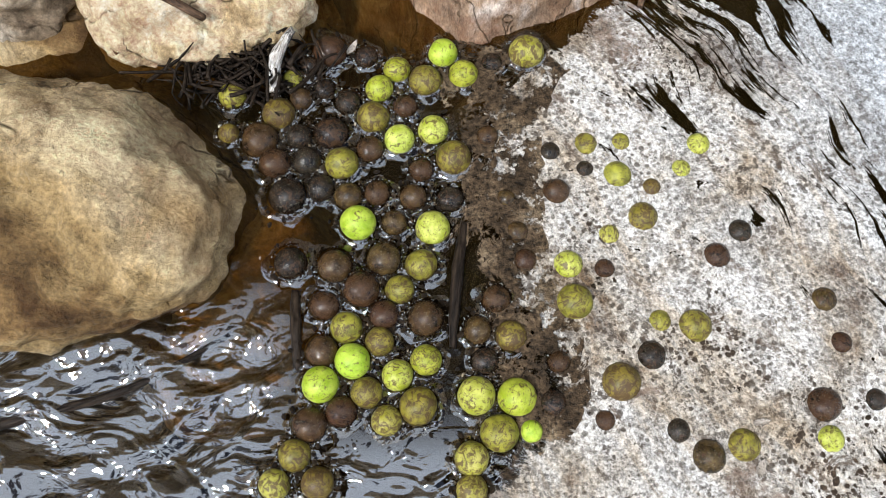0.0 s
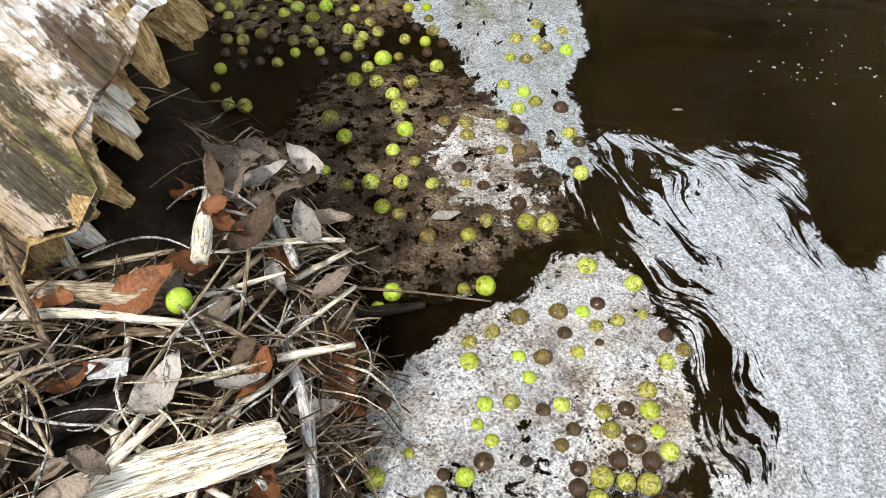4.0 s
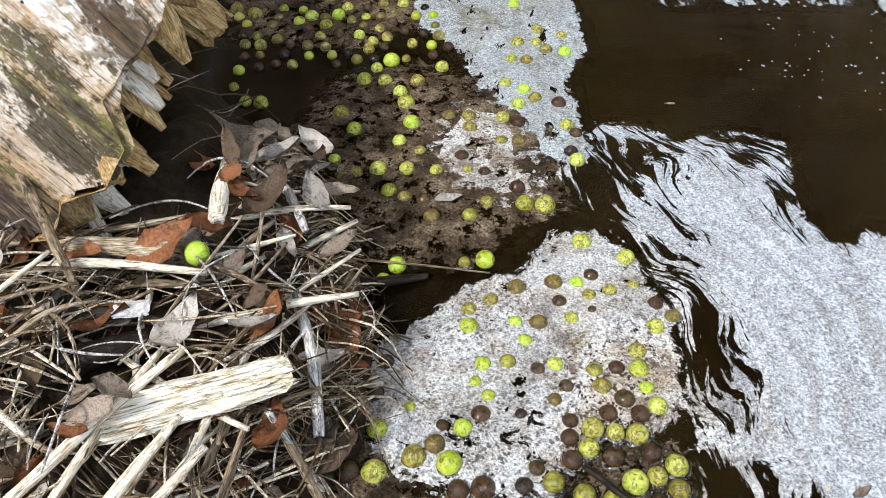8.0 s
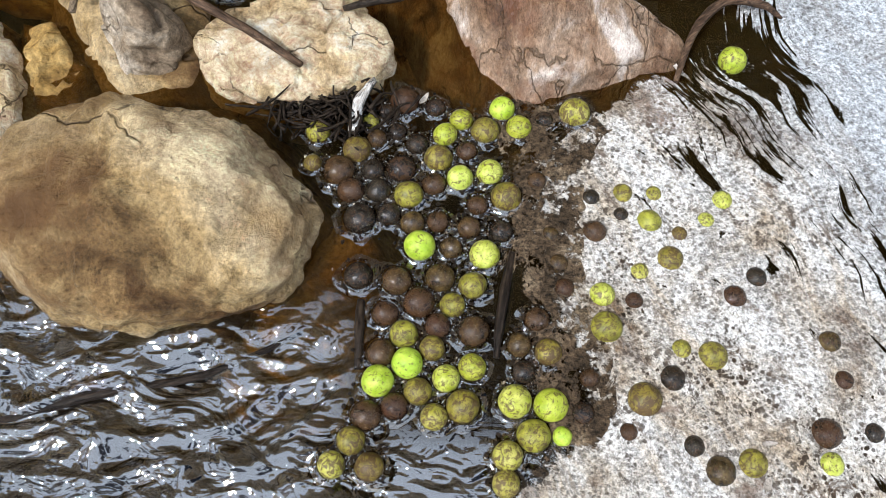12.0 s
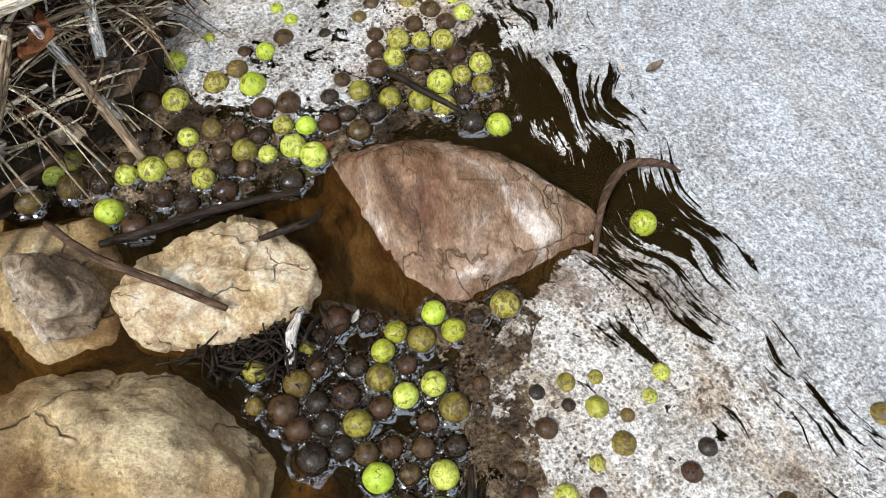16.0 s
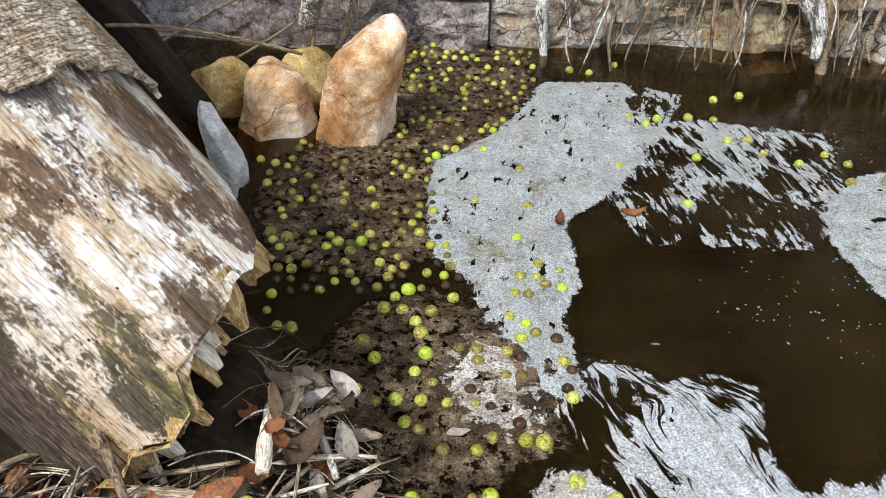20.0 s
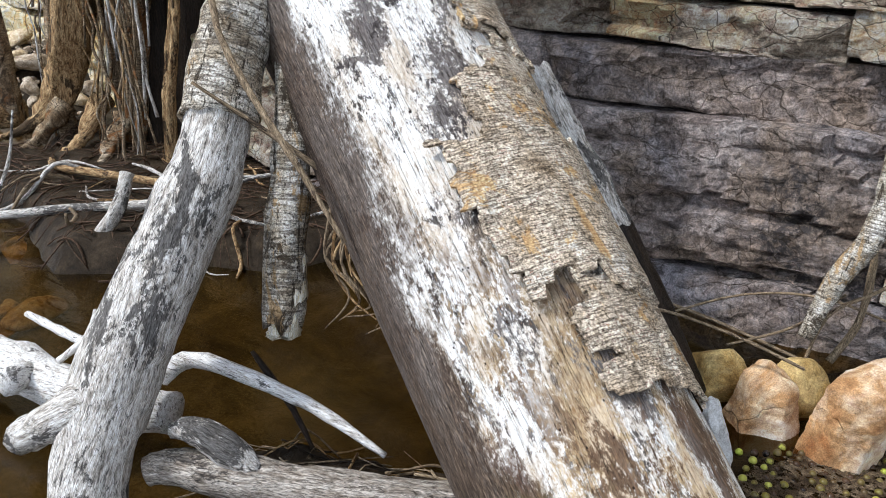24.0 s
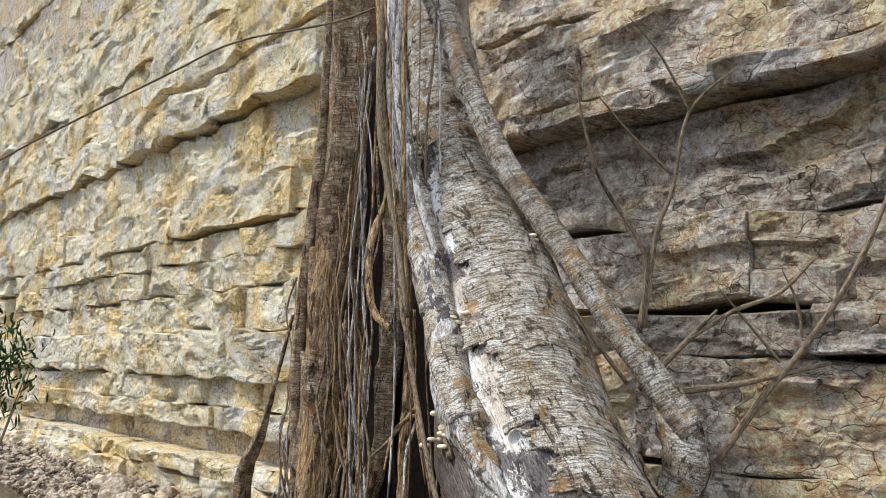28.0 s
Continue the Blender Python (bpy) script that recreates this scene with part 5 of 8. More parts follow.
RAFT_MIDDLE = [(0.027, 0.570, 0.021, "g"), (0.818, 0.573, 0.020, "b"), (-0.062, 0.577, 0.019, "g"), (-0.180, 0.584, 0.016, "d"), (0.066, 0.589, 0.016, "d"), (-0.104, 0.598, 0.017, "d"), (0.000, 0.602, 0.021, "g"), (0.113, 0.604, 0.025, "y"), (-0.153, 0.606, 0.025, "b"), (0.365, 0.725, 0.024, "g"), (-0.474, 0.812, 0.026, "b"), (-0.517, 0.842, 0.026, "g"), (-0.390, 0.848, 0.023, "d"), (-0.429, 0.863, 0.019, "d"), (-0.326, 0.868, 0.023, "d"), (-0.215, 0.874, 0.025, "d"), (-0.654, 0.881, 0.026, "o"), (-0.364, 0.894, 0.021, "y"), (-0.586, 0.902, 0.026, "o"), (-0.536, 0.905, 0.024, "d"), (-0.292, 0.907, 0.019, "b"), (-0.325, 0.912, 0.020, "d"), (-0.494, 0.915, 0.021, "y")]
RAFT_BACK = [(-0.668, 0.918, 0.025, "o"), (-0.174, 0.921, 0.026, "y"), (-0.451, 0.922, 0.026, "y"), (-0.619, 0.928, 0.022, "y"), (-0.254, 0.933, 0.018, "y"), (-0.375, 0.935, 0.019, "y"), (-0.413, 0.938, 0.020, "o"), (-0.209, 0.943, 0.025, "y"), (-0.294, 0.944, 0.024, "o"), (-0.544, 0.946, 0.025, "d"), (-0.496, 0.947, 0.018, "b"), (-0.333, 0.949, 0.019, "b"), (0.155, 0.951, 0.023, "g"), (-0.716, 0.953, 0.022, "o"), (-0.590, 0.955, 0.025, "o"), (0.110, 0.963, 0.024, "d"), (-0.453, 0.965, 0.019, "b"), (-0.091, 0.966, 0.023, "b"), (-0.270, 0.975, 0.020, "d"), (-0.392, 0.983, 0.020, "y"), (-0.185, 0.986, 0.020, "g"), (-0.308, 0.987, 0.020, "b"), (-0.145, 0.988, 0.021, "b")]
FOAM_FRONT = [(-0.226, 0.992, 0.020, "y"), (-0.475, 0.992, 0.022, "d"), (-0.351, 0.998, 0.020, "o"), (-0.064, 1.004, 0.024, "d"), (0.063, 1.005, 0.023, "y"), (-0.112, 1.006, 0.020, "d"), (0.022, 1.021, 0.023, "o"), (0.101, 1.022, 0.019, "d"), (-0.032, 1.032, 0.022, "o"), (-0.261, 1.034, 0.023, "b"), (-0.215, 1.040, 0.025, "b"), (0.139, 1.046, 0.021, "o"), (-0.141, 1.046, 0.020, "d"), (-0.086, 1.055, 0.022, "o"), (0.062, 1.057, 0.026, "y"), (-0.417, 1.067, 0.025, "y"), (-0.467, 1.068, 0.026, "b"), (0.103, 1.070, 0.020, "y"), (-0.117, 1.082, 0.018, "b"), (-0.278, 1.088, 0.026, "g"), (0.142, 1.093, 0.023, "y"), (-0.049, 1.101, 0.021, "b"), (-0.345, 1.101, 0.024, "y")]
FOAM_MIDDLE = [(0.028, 1.109, 0.022, "b"), (0.099, 1.119, 0.021, "b"), (-0.016, 1.126, 0.021, "y"), (-0.307, 1.127, 0.022, "o"), (-0.051, 1.148, 0.020, "b"), (0.078, 1.157, 0.023, "y"), (-0.419, 1.158, 0.022, "g"), (0.037, 1.161, 0.019, "y"), (-0.254, 1.164, 0.020, "g"), (-0.294, 1.168, 0.016, "b"), (-0.005, 1.169, 0.023, "y"), (-0.047, 1.185, 0.018, "b"), (-0.220, 1.194, 0.022, "b"), (-0.142, 1.195, 0.017, "d"), (0.090, 1.203, 0.021, "b"), (0.028, 1.204, 0.020, "b"), (-0.359, 1.207, 0.014, "g"), (0.126, 1.222, 0.020, "y"), (-0.075, 1.231, 0.017, "o"), (0.063, 1.236, 0.023, "b"), (-0.205, 1.237, 0.016, "g"), (-0.430, 1.241, 0.021, "b"), (0.109, 1.262, 0.017, "g")]
FOAM_BACK = [(0.021, 1.264, 0.021, "y"), (-0.049, 1.264, 0.018, "b"), (-0.231, 1.271, 0.014, "g"), (0.010, 1.302, 0.020, "o"), (-0.105, 1.303, 0.018, "b"), (0.100, 1.306, 0.022, "g"), (0.055, 1.309, 0.020, "b"), (-0.216, 1.314, 0.018, "g"), (-0.414, 1.316, 0.019, "b"), (-0.068, 1.317, 0.018, "y"), (-0.165, 1.320, 0.020, "o"), (0.102, 1.352, 0.021, "y"), (-0.128, 1.375, 0.017, "g"), (-0.246, 1.410, 0.022, "g"), (0.149, 1.419, 0.020, "y"), (-0.098, 1.423, 0.022, "o"), (-0.147, 1.424, 0.017, "g"), (-0.027, 1.438, 0.017, "y"), (0.676, 1.444, 0.019, "g"), (0.190, 1.450, 0.017, "o"), (-0.246, 1.459, 0.018, "y"), (0.020, 1.460, 0.015, "b"), (-0.199, 1.484, 0.019, "y")]
POOL_FRONT = [(0.159, 1.485, 0.018, "b"), (-0.049, 1.486, 0.018, "b"), (0.017, 1.502, 0.018, "y"), (0.064, 1.517, 0.018, "y"), (-0.141, 1.524, 0.022, "o"), (0.117, 1.536, 0.014, "y"), (-0.059, 1.538, 0.023, "o"), (-0.008, 1.540, 0.017, "g"), (-0.439, 1.541, 0.018, "g"), (0.026, 1.562, 0.020, "b"), (-0.412, 1.586, 0.022, "g"), (-0.258, 1.599, 0.016, "o"), (-0.211, 1.607, 0.024, "g"), (0.111, 1.619, 0.022, "y"), (0.014, 1.665, 0.024, "y"), (-0.340, 1.749, 0.022, "o"), (-0.248, 1.754, 0.021, "o"), (-0.064, 1.792, 0.026, "y"), (-0.114, 1.795, 0.024, "g"), (-0.206, 1.802, 0.018, "y"), (-0.363, 1.809, 0.020, "b"), (-0.410, 1.815, 0.020, "o"), (-0.451, 1.837, 0.022, "g")]
POOL_MIDDLE = [(-0.130, 1.856, 0.023, "b"), (-0.540, 1.912, 0.016, "o"), (-0.212, 1.913, 0.019, "b"), (-0.336, 1.917, 0.019, "y"), (-0.485, 1.920, 0.024, "y"), (-0.255, 1.921, 0.016, "y"), (-0.411, 1.924, 0.021, "y"), (-0.603, 1.958, 0.017, "g"), (0.027, 1.964, 0.021, "y"), (-0.271, 1.977, 0.021, "b"), (-0.381, 1.995, 0.018, "y"), (0.014, 2.000, 0.021, "d"), (-0.438, 2.036, 0.020, "y"), (-0.122, 2.039, 0.020, "o"), (-0.167, 2.041, 0.019, "o"), (0.032, 2.077, 0.019, "b"), (-0.566, 2.086, 0.022, "g"), (-0.252, 2.094, 0.022, "y"), (0.010, 2.108, 0.021, "y"), (-0.411, 2.114, 0.024, "g"), (-0.121, 2.122, 0.021, "b"), (-0.161, 2.141, 0.021, "y"), (-0.255, 2.144, 0.022, "y")]
POOL_BACK = [(-0.309, 2.147, 0.021, "o"), (-0.610, 2.159, 0.025, "o"), (-0.843, 2.202, 0.022, "y"), (-0.432, 2.206, 0.026, "y"), (-0.889, 2.209, 0.018, "y"), (-0.005, 2.210, 0.023, "b"), (-0.452, 2.257, 0.022, "y"), (-0.938, 2.282, 0.015, "y"), (-0.500, 2.312, 0.022, "y"), (-0.406, 2.313, 0.022, "y"), (-0.560, 2.316, 0.024, "g"), (-0.529, 2.378, 0.019, "y"), (-0.337, 2.386, 0.021, "y"), (-0.489, 2.416, 0.026, "g"), (-0.087, 2.417, 0.021, "y"), (-0.564, 2.481, 0.019, "y"), (-0.054, 2.519, 0.018, "y"), (0.026, 2.557, 0.018, "y"), (-0.601, 2.557, 0.020, "y"), (-0.666, 2.568, 0.020, "b"), (-0.047, 2.590, 0.020, "y"), (-0.713, 2.614, 0.022, "g"), (-0.503, 2.637, 0.020, "b")]
POOL_FAR = [(-0.765, 2.668, 0.023, "y"), (-0.680, 2.675, 0.023, "g"), (-0.953, 2.681, 0.025, "y"), (-1.017, 2.711, 0.023, "y"), (-0.655, 2.722, 0.021, "y"), (-0.117, 2.740, 0.021, "g"), (-0.476, 2.747, 0.021, "y"), (-0.274, 2.979, 0.015, "y"), (0.557, 3.019, 0.021, "g"), (-0.094, 3.228, 0.019, "y"), (0.322, 3.295, 0.019, "y")]
FOAM_TONGUE = [(-0.111, 2.520, 0.022, "y"), (-0.132, 2.428, 0.018, "g"), (-0.027, 2.477, 0.021, "y"), (0.029, 2.463, 0.021, "g"), (-0.152, 2.304, 0.019, "y"), (-0.099, 2.272, 0.020, "g"), (-0.070, 2.233, 0.021, "o"), (-0.118, 2.205, 0.021, "y")]
POOL_DRIFTERS = [(0.857, 3.953, 0.022, "y"), (0.992, 4.005, 0.023, "y"), (0.698, 3.755, 0.023, "y"), (0.813, 3.744, 0.019, "y"), (0.551, 3.730, 0.022, "g"), (0.422, 3.740, 0.020, "g"), (0.832, 3.544, 0.023, "y"), (0.923, 3.559, 0.022, "y"), (0.965, 3.448, 0.019, "y"), (1.095, 3.376, 0.019, "y"), (1.230, 3.461, 0.019, "y"), (1.303, 3.386, 0.019, "y"), (1.500, 3.395, 0.020, "y"), (1.607, 3.305, 0.021, "y"), (1.263, 3.235, 0.023, "y"), (0.490, 3.671, 0.022, "g"), (0.664, 3.385, 0.021, "g"), (0.186, 4.229, 0.022, "g"), (0.284, 4.207, 0.020, "y"), (0.424, 4.314, 0.019, "y"), (-0.069, 2.952, 0.022, "y"), (-0.365, 3.369, 0.021, "y"), (-0.246, 3.375, 0.020, "y"), (-0.445, 3.308, 0.021, "g"), (-0.539, 3.175, 0.021, "y")]
FRUIT_PLACES = FOAM_TONGUE + POOL_DRIFTERS + BY_BOULDER + CHANNEL + CHANNEL_HEAD + RED_STONE_SIDE + RAFT_FRONT + RAFT_MIDDLE + RAFT_BACK + FOAM_FRONT + FOAM_MIDDLE + FOAM_BACK + POOL_FRONT + POOL_MIDDLE + POOL_BACK + POOL_FAR

FRUIT_LABELS = {"g": "bright green round fruit floating on the water", "y": "yellow-green fruit with brown specks, floating", "o": "olive-green ripening fruit with dark blotches", "b": "rotting brown fruit, wet and floating", "d": "blackened rotten fruit, wet and sunk low"}


def fruit_mesh(seed, r=1.0, u=22, v=14):
    bm = bmesh.new()
    bmesh.ops.create_uvsphere(bm, u_segments=u, v_segments=v, radius=r)
    for p in bm.verts:
        n = p.co.normalized()
        k = 1 + 0.05 * noise.noise(n * 1.1 + Vector((seed, 0, 0))) + 0.015 * noise.noise(n * 4 + Vector((seed, 3, 0)))
        p.co = n * r * k
        p.co.z *= 0.96
    me = bpy.data.meshes.new("fruit")
    bm.to_mesh(me)
    bm.free()
    me.polygons.foreach_set("use_smooth", [True] * len(me.polygons))
    return me


def scar_mesh():
    """The stem's scar: a small ring with a sunken middle."""
    verts, faces = [(0, 0, 0.845)], []
    for j, (r, zz) in enumerate(((0.08, 0.855), (0.14, 0.89), (0.20, 0.875), (0.23, 0.84))):
        verts += [(r * math.cos(a * math.pi / 5), r * math.sin(a * math.pi / 5), zz) for a in range(10)]
    faces += [(0, 1 + a, 1 + (a + 1) % 10) for a in range(10)]
    for j in range(3):
        faces += [(1 + 10 * j + a, 11 + 10 * j + a, 11 + 10 * j + (a + 1) % 10, 1 + 10 * j + (a + 1) % 10) for a in range(10)]
    me = bpy.data.meshes.new("stem_scar")
    me.from_pydata(verts, [], faces)
    me.materials.append(SCAR)
    me.polygons.foreach_set("use_smooth", [True] * len(me.polygons))
    return me


SCAR_MESH = scar_mesh()
FRUIT_MESHES = {k: [] for k in FRUIT_MATS}
for k in FRUIT_MATS:
    for s in range(4):
        me = fruit_mesh(s * 7.3 + ord(k))
        me.materials.append(FRUIT_MATS[k])
        FRUIT_MESHES[k].append(me)
rng = random.Random(5)


def fruit(x, y, z, r, k, scar):
    ob = new("fruit", rng.choice(FRUIT_MESHES[k]))
    tip = 0 if rng.random() < 0.35 else rng.uniform(40, 180)
    ob.matrix_world = pose(x, y, z, tip + rng.uniform(-25, 25), rng.uniform(-25, 25), rng.uniform(0, 360)) @ Matrix.Diagonal((r, r, r, 1))
    tagged(ob, FRUIT_LABELS[k], "fruit", "floating fruit")
    if scar and tip < 70:
        s = new("stem_scar", SCAR_MESH)
        s.parent = ob
    return ob


for x, y, r, k in FRUIT_PLACES:
    low = {"g": 0.30, "y": 0.25, "o": 0.15, "b": 0.1, "d": 0.0}[k]
    fruit(x, y, r * low * 0.8, r * 0.96, k, y < 1.5)
tagged(fruit(-0.73, 1.31, 0.33, 0.023, "g", False), "bright green fruit lying among dead leaves", "fruit")

# many small ones, far over the pool
DRIFT = [(-0.95, 2.35), (-0.30, 2.45), (-0.40, 2.75), (-0.48, 3.30), (-0.15, 3.60), (0.0, 4.1), (0.0, 4.45), (-0.75, 4.55), (-0.72, 3.6), (-1.2, 3.25), (-1.05, 2.9)]
verts, faces, slots = [], [], []
far_mats = [FRUIT_MATS["y"], FRUIT_MATS["g"], FRUIT_MATS["o"], FRUIT_MATS["b"], FRUIT_MATS["d"]]
base = [fruit_mesh(s, 1.0, 10, 7) for s in range(3)]
data = [([tuple(v.co) for v in m.vertices], [tuple(p.vertices) for p in m.polygons]) for m in base]
spots = []
for _ in range(9000):
    x, y = rng.uniform(-1.3, 0.1), rng.uniform(2.2, 4.6)
    if inside_distance(x, y, DRIFT) < 0 or any((x - a) ** 2 + (y - b) ** 2 < 0.0021 for a, b in spots) or any((x - f[0]) ** 2 + (y - f[1]) ** 2 < 0.0018 for f in FRUIT_PLACES):
        continue
    spots.append((x, y))
    if len(spots) >= 430:
        break
for x, y in spots:
    r = rng.uniform(0.014, 0.020)
    k = rng.choices(range(5), (5, 2, 4, 4, 2))[0]
    V, F = data[rng.randrange(3)]
    n = len(verts)
    q = Euler((rng.uniform(0, 6), rng.uniform(0, 6), 0)).to_matrix()
    verts += [tuple(q @ Vector(v) * r + Vector((x, y, (0.2, 0.25, 0.1, 0, -0.1)[k] * r))) for v in V]
    faces += [tuple(i + n for i in f) for f in F]
    slots += [k] * len(F)
swarm = mesh_ob("fruit_swarm", verts, faces, far_mats[0])
for m in far_mats[1:]:
    swarm.data.materials.append(m)
swarm.data.polygons.foreach_set("material_index", slots)
tagged(swarm, "hundreds of small yellow-green and brown fruit adrift on the pool", "fruit", kind="stuff")

# ---- leaning log ----
LOG = [(-0.80, 1.635, 0.10), (-1.285, 1.866, 0.5), (-3.70, 3.0, 2.5), (-6.6, 4.36, 4.9)]


def log_frame():
    a, b = Vector((-1.285, 1.866, 0.5)), Vector((-3.70, 3.0, 2.5))
    u = (b - a).normalized()
    side = u.cross(Vector((0, 0, 1))).normalized()
    return a, u, side, side.cross(u), (b - a).length


FOOT = [(0, 0.05), (30, -0.02), (47, -0.13), (69, -0.29), (80, -0.34), (104, -0.40), (118, -0.40), (124, -0.48), (142, -0.46), (165, -0.46), (195, -0.52), (240, -0.42), (300, -0.08), (360, 0.05)]


def log_end(ang):
    """Where the torn foot lies along the log, by the angle round it (radians)."""
    a = math.degrees(ang) % 360
    for (a0, s0), (a1, s1) in zip(FOOT, FOOT[1:]):
        if a <= a1:
            return s0 + (s1 - s0) * (a - a0) / (a1 - a0)
    return 0.05


BEND = [(2.6, 0.0, 0.0, 0.466), (3.0, 0.0, 0.0, 0.48), (3.44, 0.05, 0.09, 0.46), (4.02, 0.03, 0.30, 0.40), (4.89, -0.09, 0.65, 0.315), (5.82, -0.14, 1.17, 0.275), (7.3, -0.12, 2.12, 0.26)]


def log_bend(s):
    """Sideways and upward shift of the stem's middle, and its radius, at length s."""
    if s <= 2.6:
        return 0.03 * smooth01((2.6 - s) / 1.2), 0.0, 0.40 + 0.0254 * s
    for a, b in zip(BEND, BEND[1:]):
        if s <= b[0]:
            break
    t = (s - a[0]) / (b[0] - a[0])
    return tuple(a[k] + (b[k] - a[k]) * t for k in (1, 2, 3))


def log_radius(s):
    return log_bend(s)[2]


log_a, log_u, log_side, log_up, log_len = log_frame()
leaning_log = new("leaning_log")
leaning_log.location = (-0.9, 1.7, 0.2)
log_rot = Matrix((log_side, log_up, log_u)).transposed().to_4x4()


def log_shell(name, s0, s1, a0, a1, lift, material, ns, na, seed, ragged=0.0, thick=0.0, label=""):
    """A piece of the log's skin between lengths s0, s1 and angles a0, a1 (degrees, 90 is uppermost), with a stepped ragged rim and thickness."""
    verts, faces = [], []
    closed = a1 - a0 >= 360

    def rim(q, k, n):
        return ragged * (1.5 * noise.cell(Vector((q * n + seed, seed, k))) - 0.75 + 0.5 * noise.cell(Vector((q * n * 3.1, seed, k))) + 0.14 * noise.noise((q * 28, seed, k)))

    def point(i, j, drop):
        f, t = i / ns, j / na
        if closed:
            ang = radians(a0 + (a1 - a0) * t)
            s = log_end(ang) * (1 - f) ** 4 + s1 * f + 0.06 * (1 - f) ** 6 * (noise.noise((t * 9 + seed, seed, 0)) + 0.7 * noise.noise((t * 31, seed, 0)))
        else:
            lo, hi = s0 + rim(t, 1, 4), s1 + rim(t, 2, 4)
            s = lo + (hi - lo) * f
            lo, hi = radians(a0) + 1.6 * rim(f, 3, 5), radians(a1) + 1.6 * rim(f, 4, 5)
            ang = lo + (hi - lo) * t
        bx, by, r = log_bend(s)
        r += lift - drop
        p = Vector((math.cos(ang), math.sin(ang), s))
        r *= 1 + 0.03 * noise.noise((p.x * 1.6, p.y * 1.6, s * 0.8)) + 0.010 * fbm((p.x * 3, p.y * 3, s * 1.5), 2.0, 3) + 0.010 * noise.noise((p.x * 7, p.y * 7, s * 0.7))
        if lift:
            end, rimside = min(i, ns - i) / ns, min(j, na - j) / na
            r += 0.012 * (max(0.0, 0.12 - end) + max(0.0, 0.10 - rimside)) / 0.12 * (0.35 + noise.noise((f * 5, t * 5, seed)))
            r += 0.006 * noise.cell(Vector((t * 3 + seed, s * 5, seed)))
        return (r * math.cos(ang) + bx, r * math.sin(ang) + by, s)

    layers = (0.0, thick) if thick else (0.0,)
    n1 = na if closed else na + 1
    for drop in layers:
        for i in range(ns + 1):
            for j in range(n1):
                verts.append(point(i, j, drop))
    for L in range(len(layers)):
        o = L * (ns + 1) * n1
        for i in range(ns):
            for j in range(na):
                q = (o + i * n1 + j, o + i * n1 + (j + 1) % n1, o + (i + 1) * n1 + (j + 1) % n1, o + (i + 1) * n1 + j)
                faces.append(q if L == 0 else q[::-1])
    if thick:
        o = (ns + 1) * n1
        edge = [(0, j) for j in range(na)] + [(i, na) for i in range(ns)] + [(ns, j) for j in range(na, 0, -1)] + [(i, 0) for i in range(ns, 0, -1)]
        for (i, j), (k, l) in zip(edge, edge[1:] + edge[:1]):
            a, b = i * n1 + j, k * n1 + l
            faces.append((b, a, o + a, o + b))
    ob = mesh_ob(name, verts, faces, material, not lift)
    ob.matrix_world = Matrix.Translation(log_a) @ log_rot
    ob.parent = leaning_log
    ob.matrix_parent_inverse = Matrix.Translation(leaning_log.location).inverted()
    if label:
        ob["label"] = label
    return ob


tagged(leaning_log, "huge dead trunk leaning on the bank, bleached wood with peeling bark", "log")
LOG_END = -0.30
log_shell("bare_trunk", LOG_END, 7.25, 0, 360, 0.0, TRUNK, 190, 72, 2.0, 0.10, label="bleached white and black-stained bare wood, shade coloured in underneath")
# plates of bark, lifting at their rims
SHEETS = [(0.29, 0.74, 12, 99, 1), (0.67, 1.22, 10, 123, 2), (1.10, 1.45, 12, 100, 3), (1.36, 1.75, 8, 80, 6), (1.62, 2.02, 10, 94, 4), (1.9, 2.42, 6, 74, 7), (2.22, 2.75, 10, 116, 5), (2.65, 3.4, 14, 126, 16)]
UPPER = [(3.3, 4.05, 10, 138, 8), (3.95, 4.7, 6, 140, 9), (4.6, 5.05, 0, 128, 10), (5.0, 5.9, -10, 150, 11), (5.8, 7.2, -30, 170, 12), (2.7, 3.6, 16, 60, 13), (2.2, 2.7, -8, 30, 14), (3.5, 4.4, -5, 40, 15)]
for s0, s1, a0, a1, seed in SHEETS + UPPER:
    log_shell("bark_sheet", s0, s1, a0, a1, 0.016 + 0.012 * (seed % 3) + (0.012 if seed > 12 else 0), BARKD if seed in (13, 14, 15) else BARKP if seed in (1, 2, 3, 4, 6, 7) else BARK, 60, 60, seed * 5.1, 0.055, 0.014, "grey flaking bark with cross cracks")


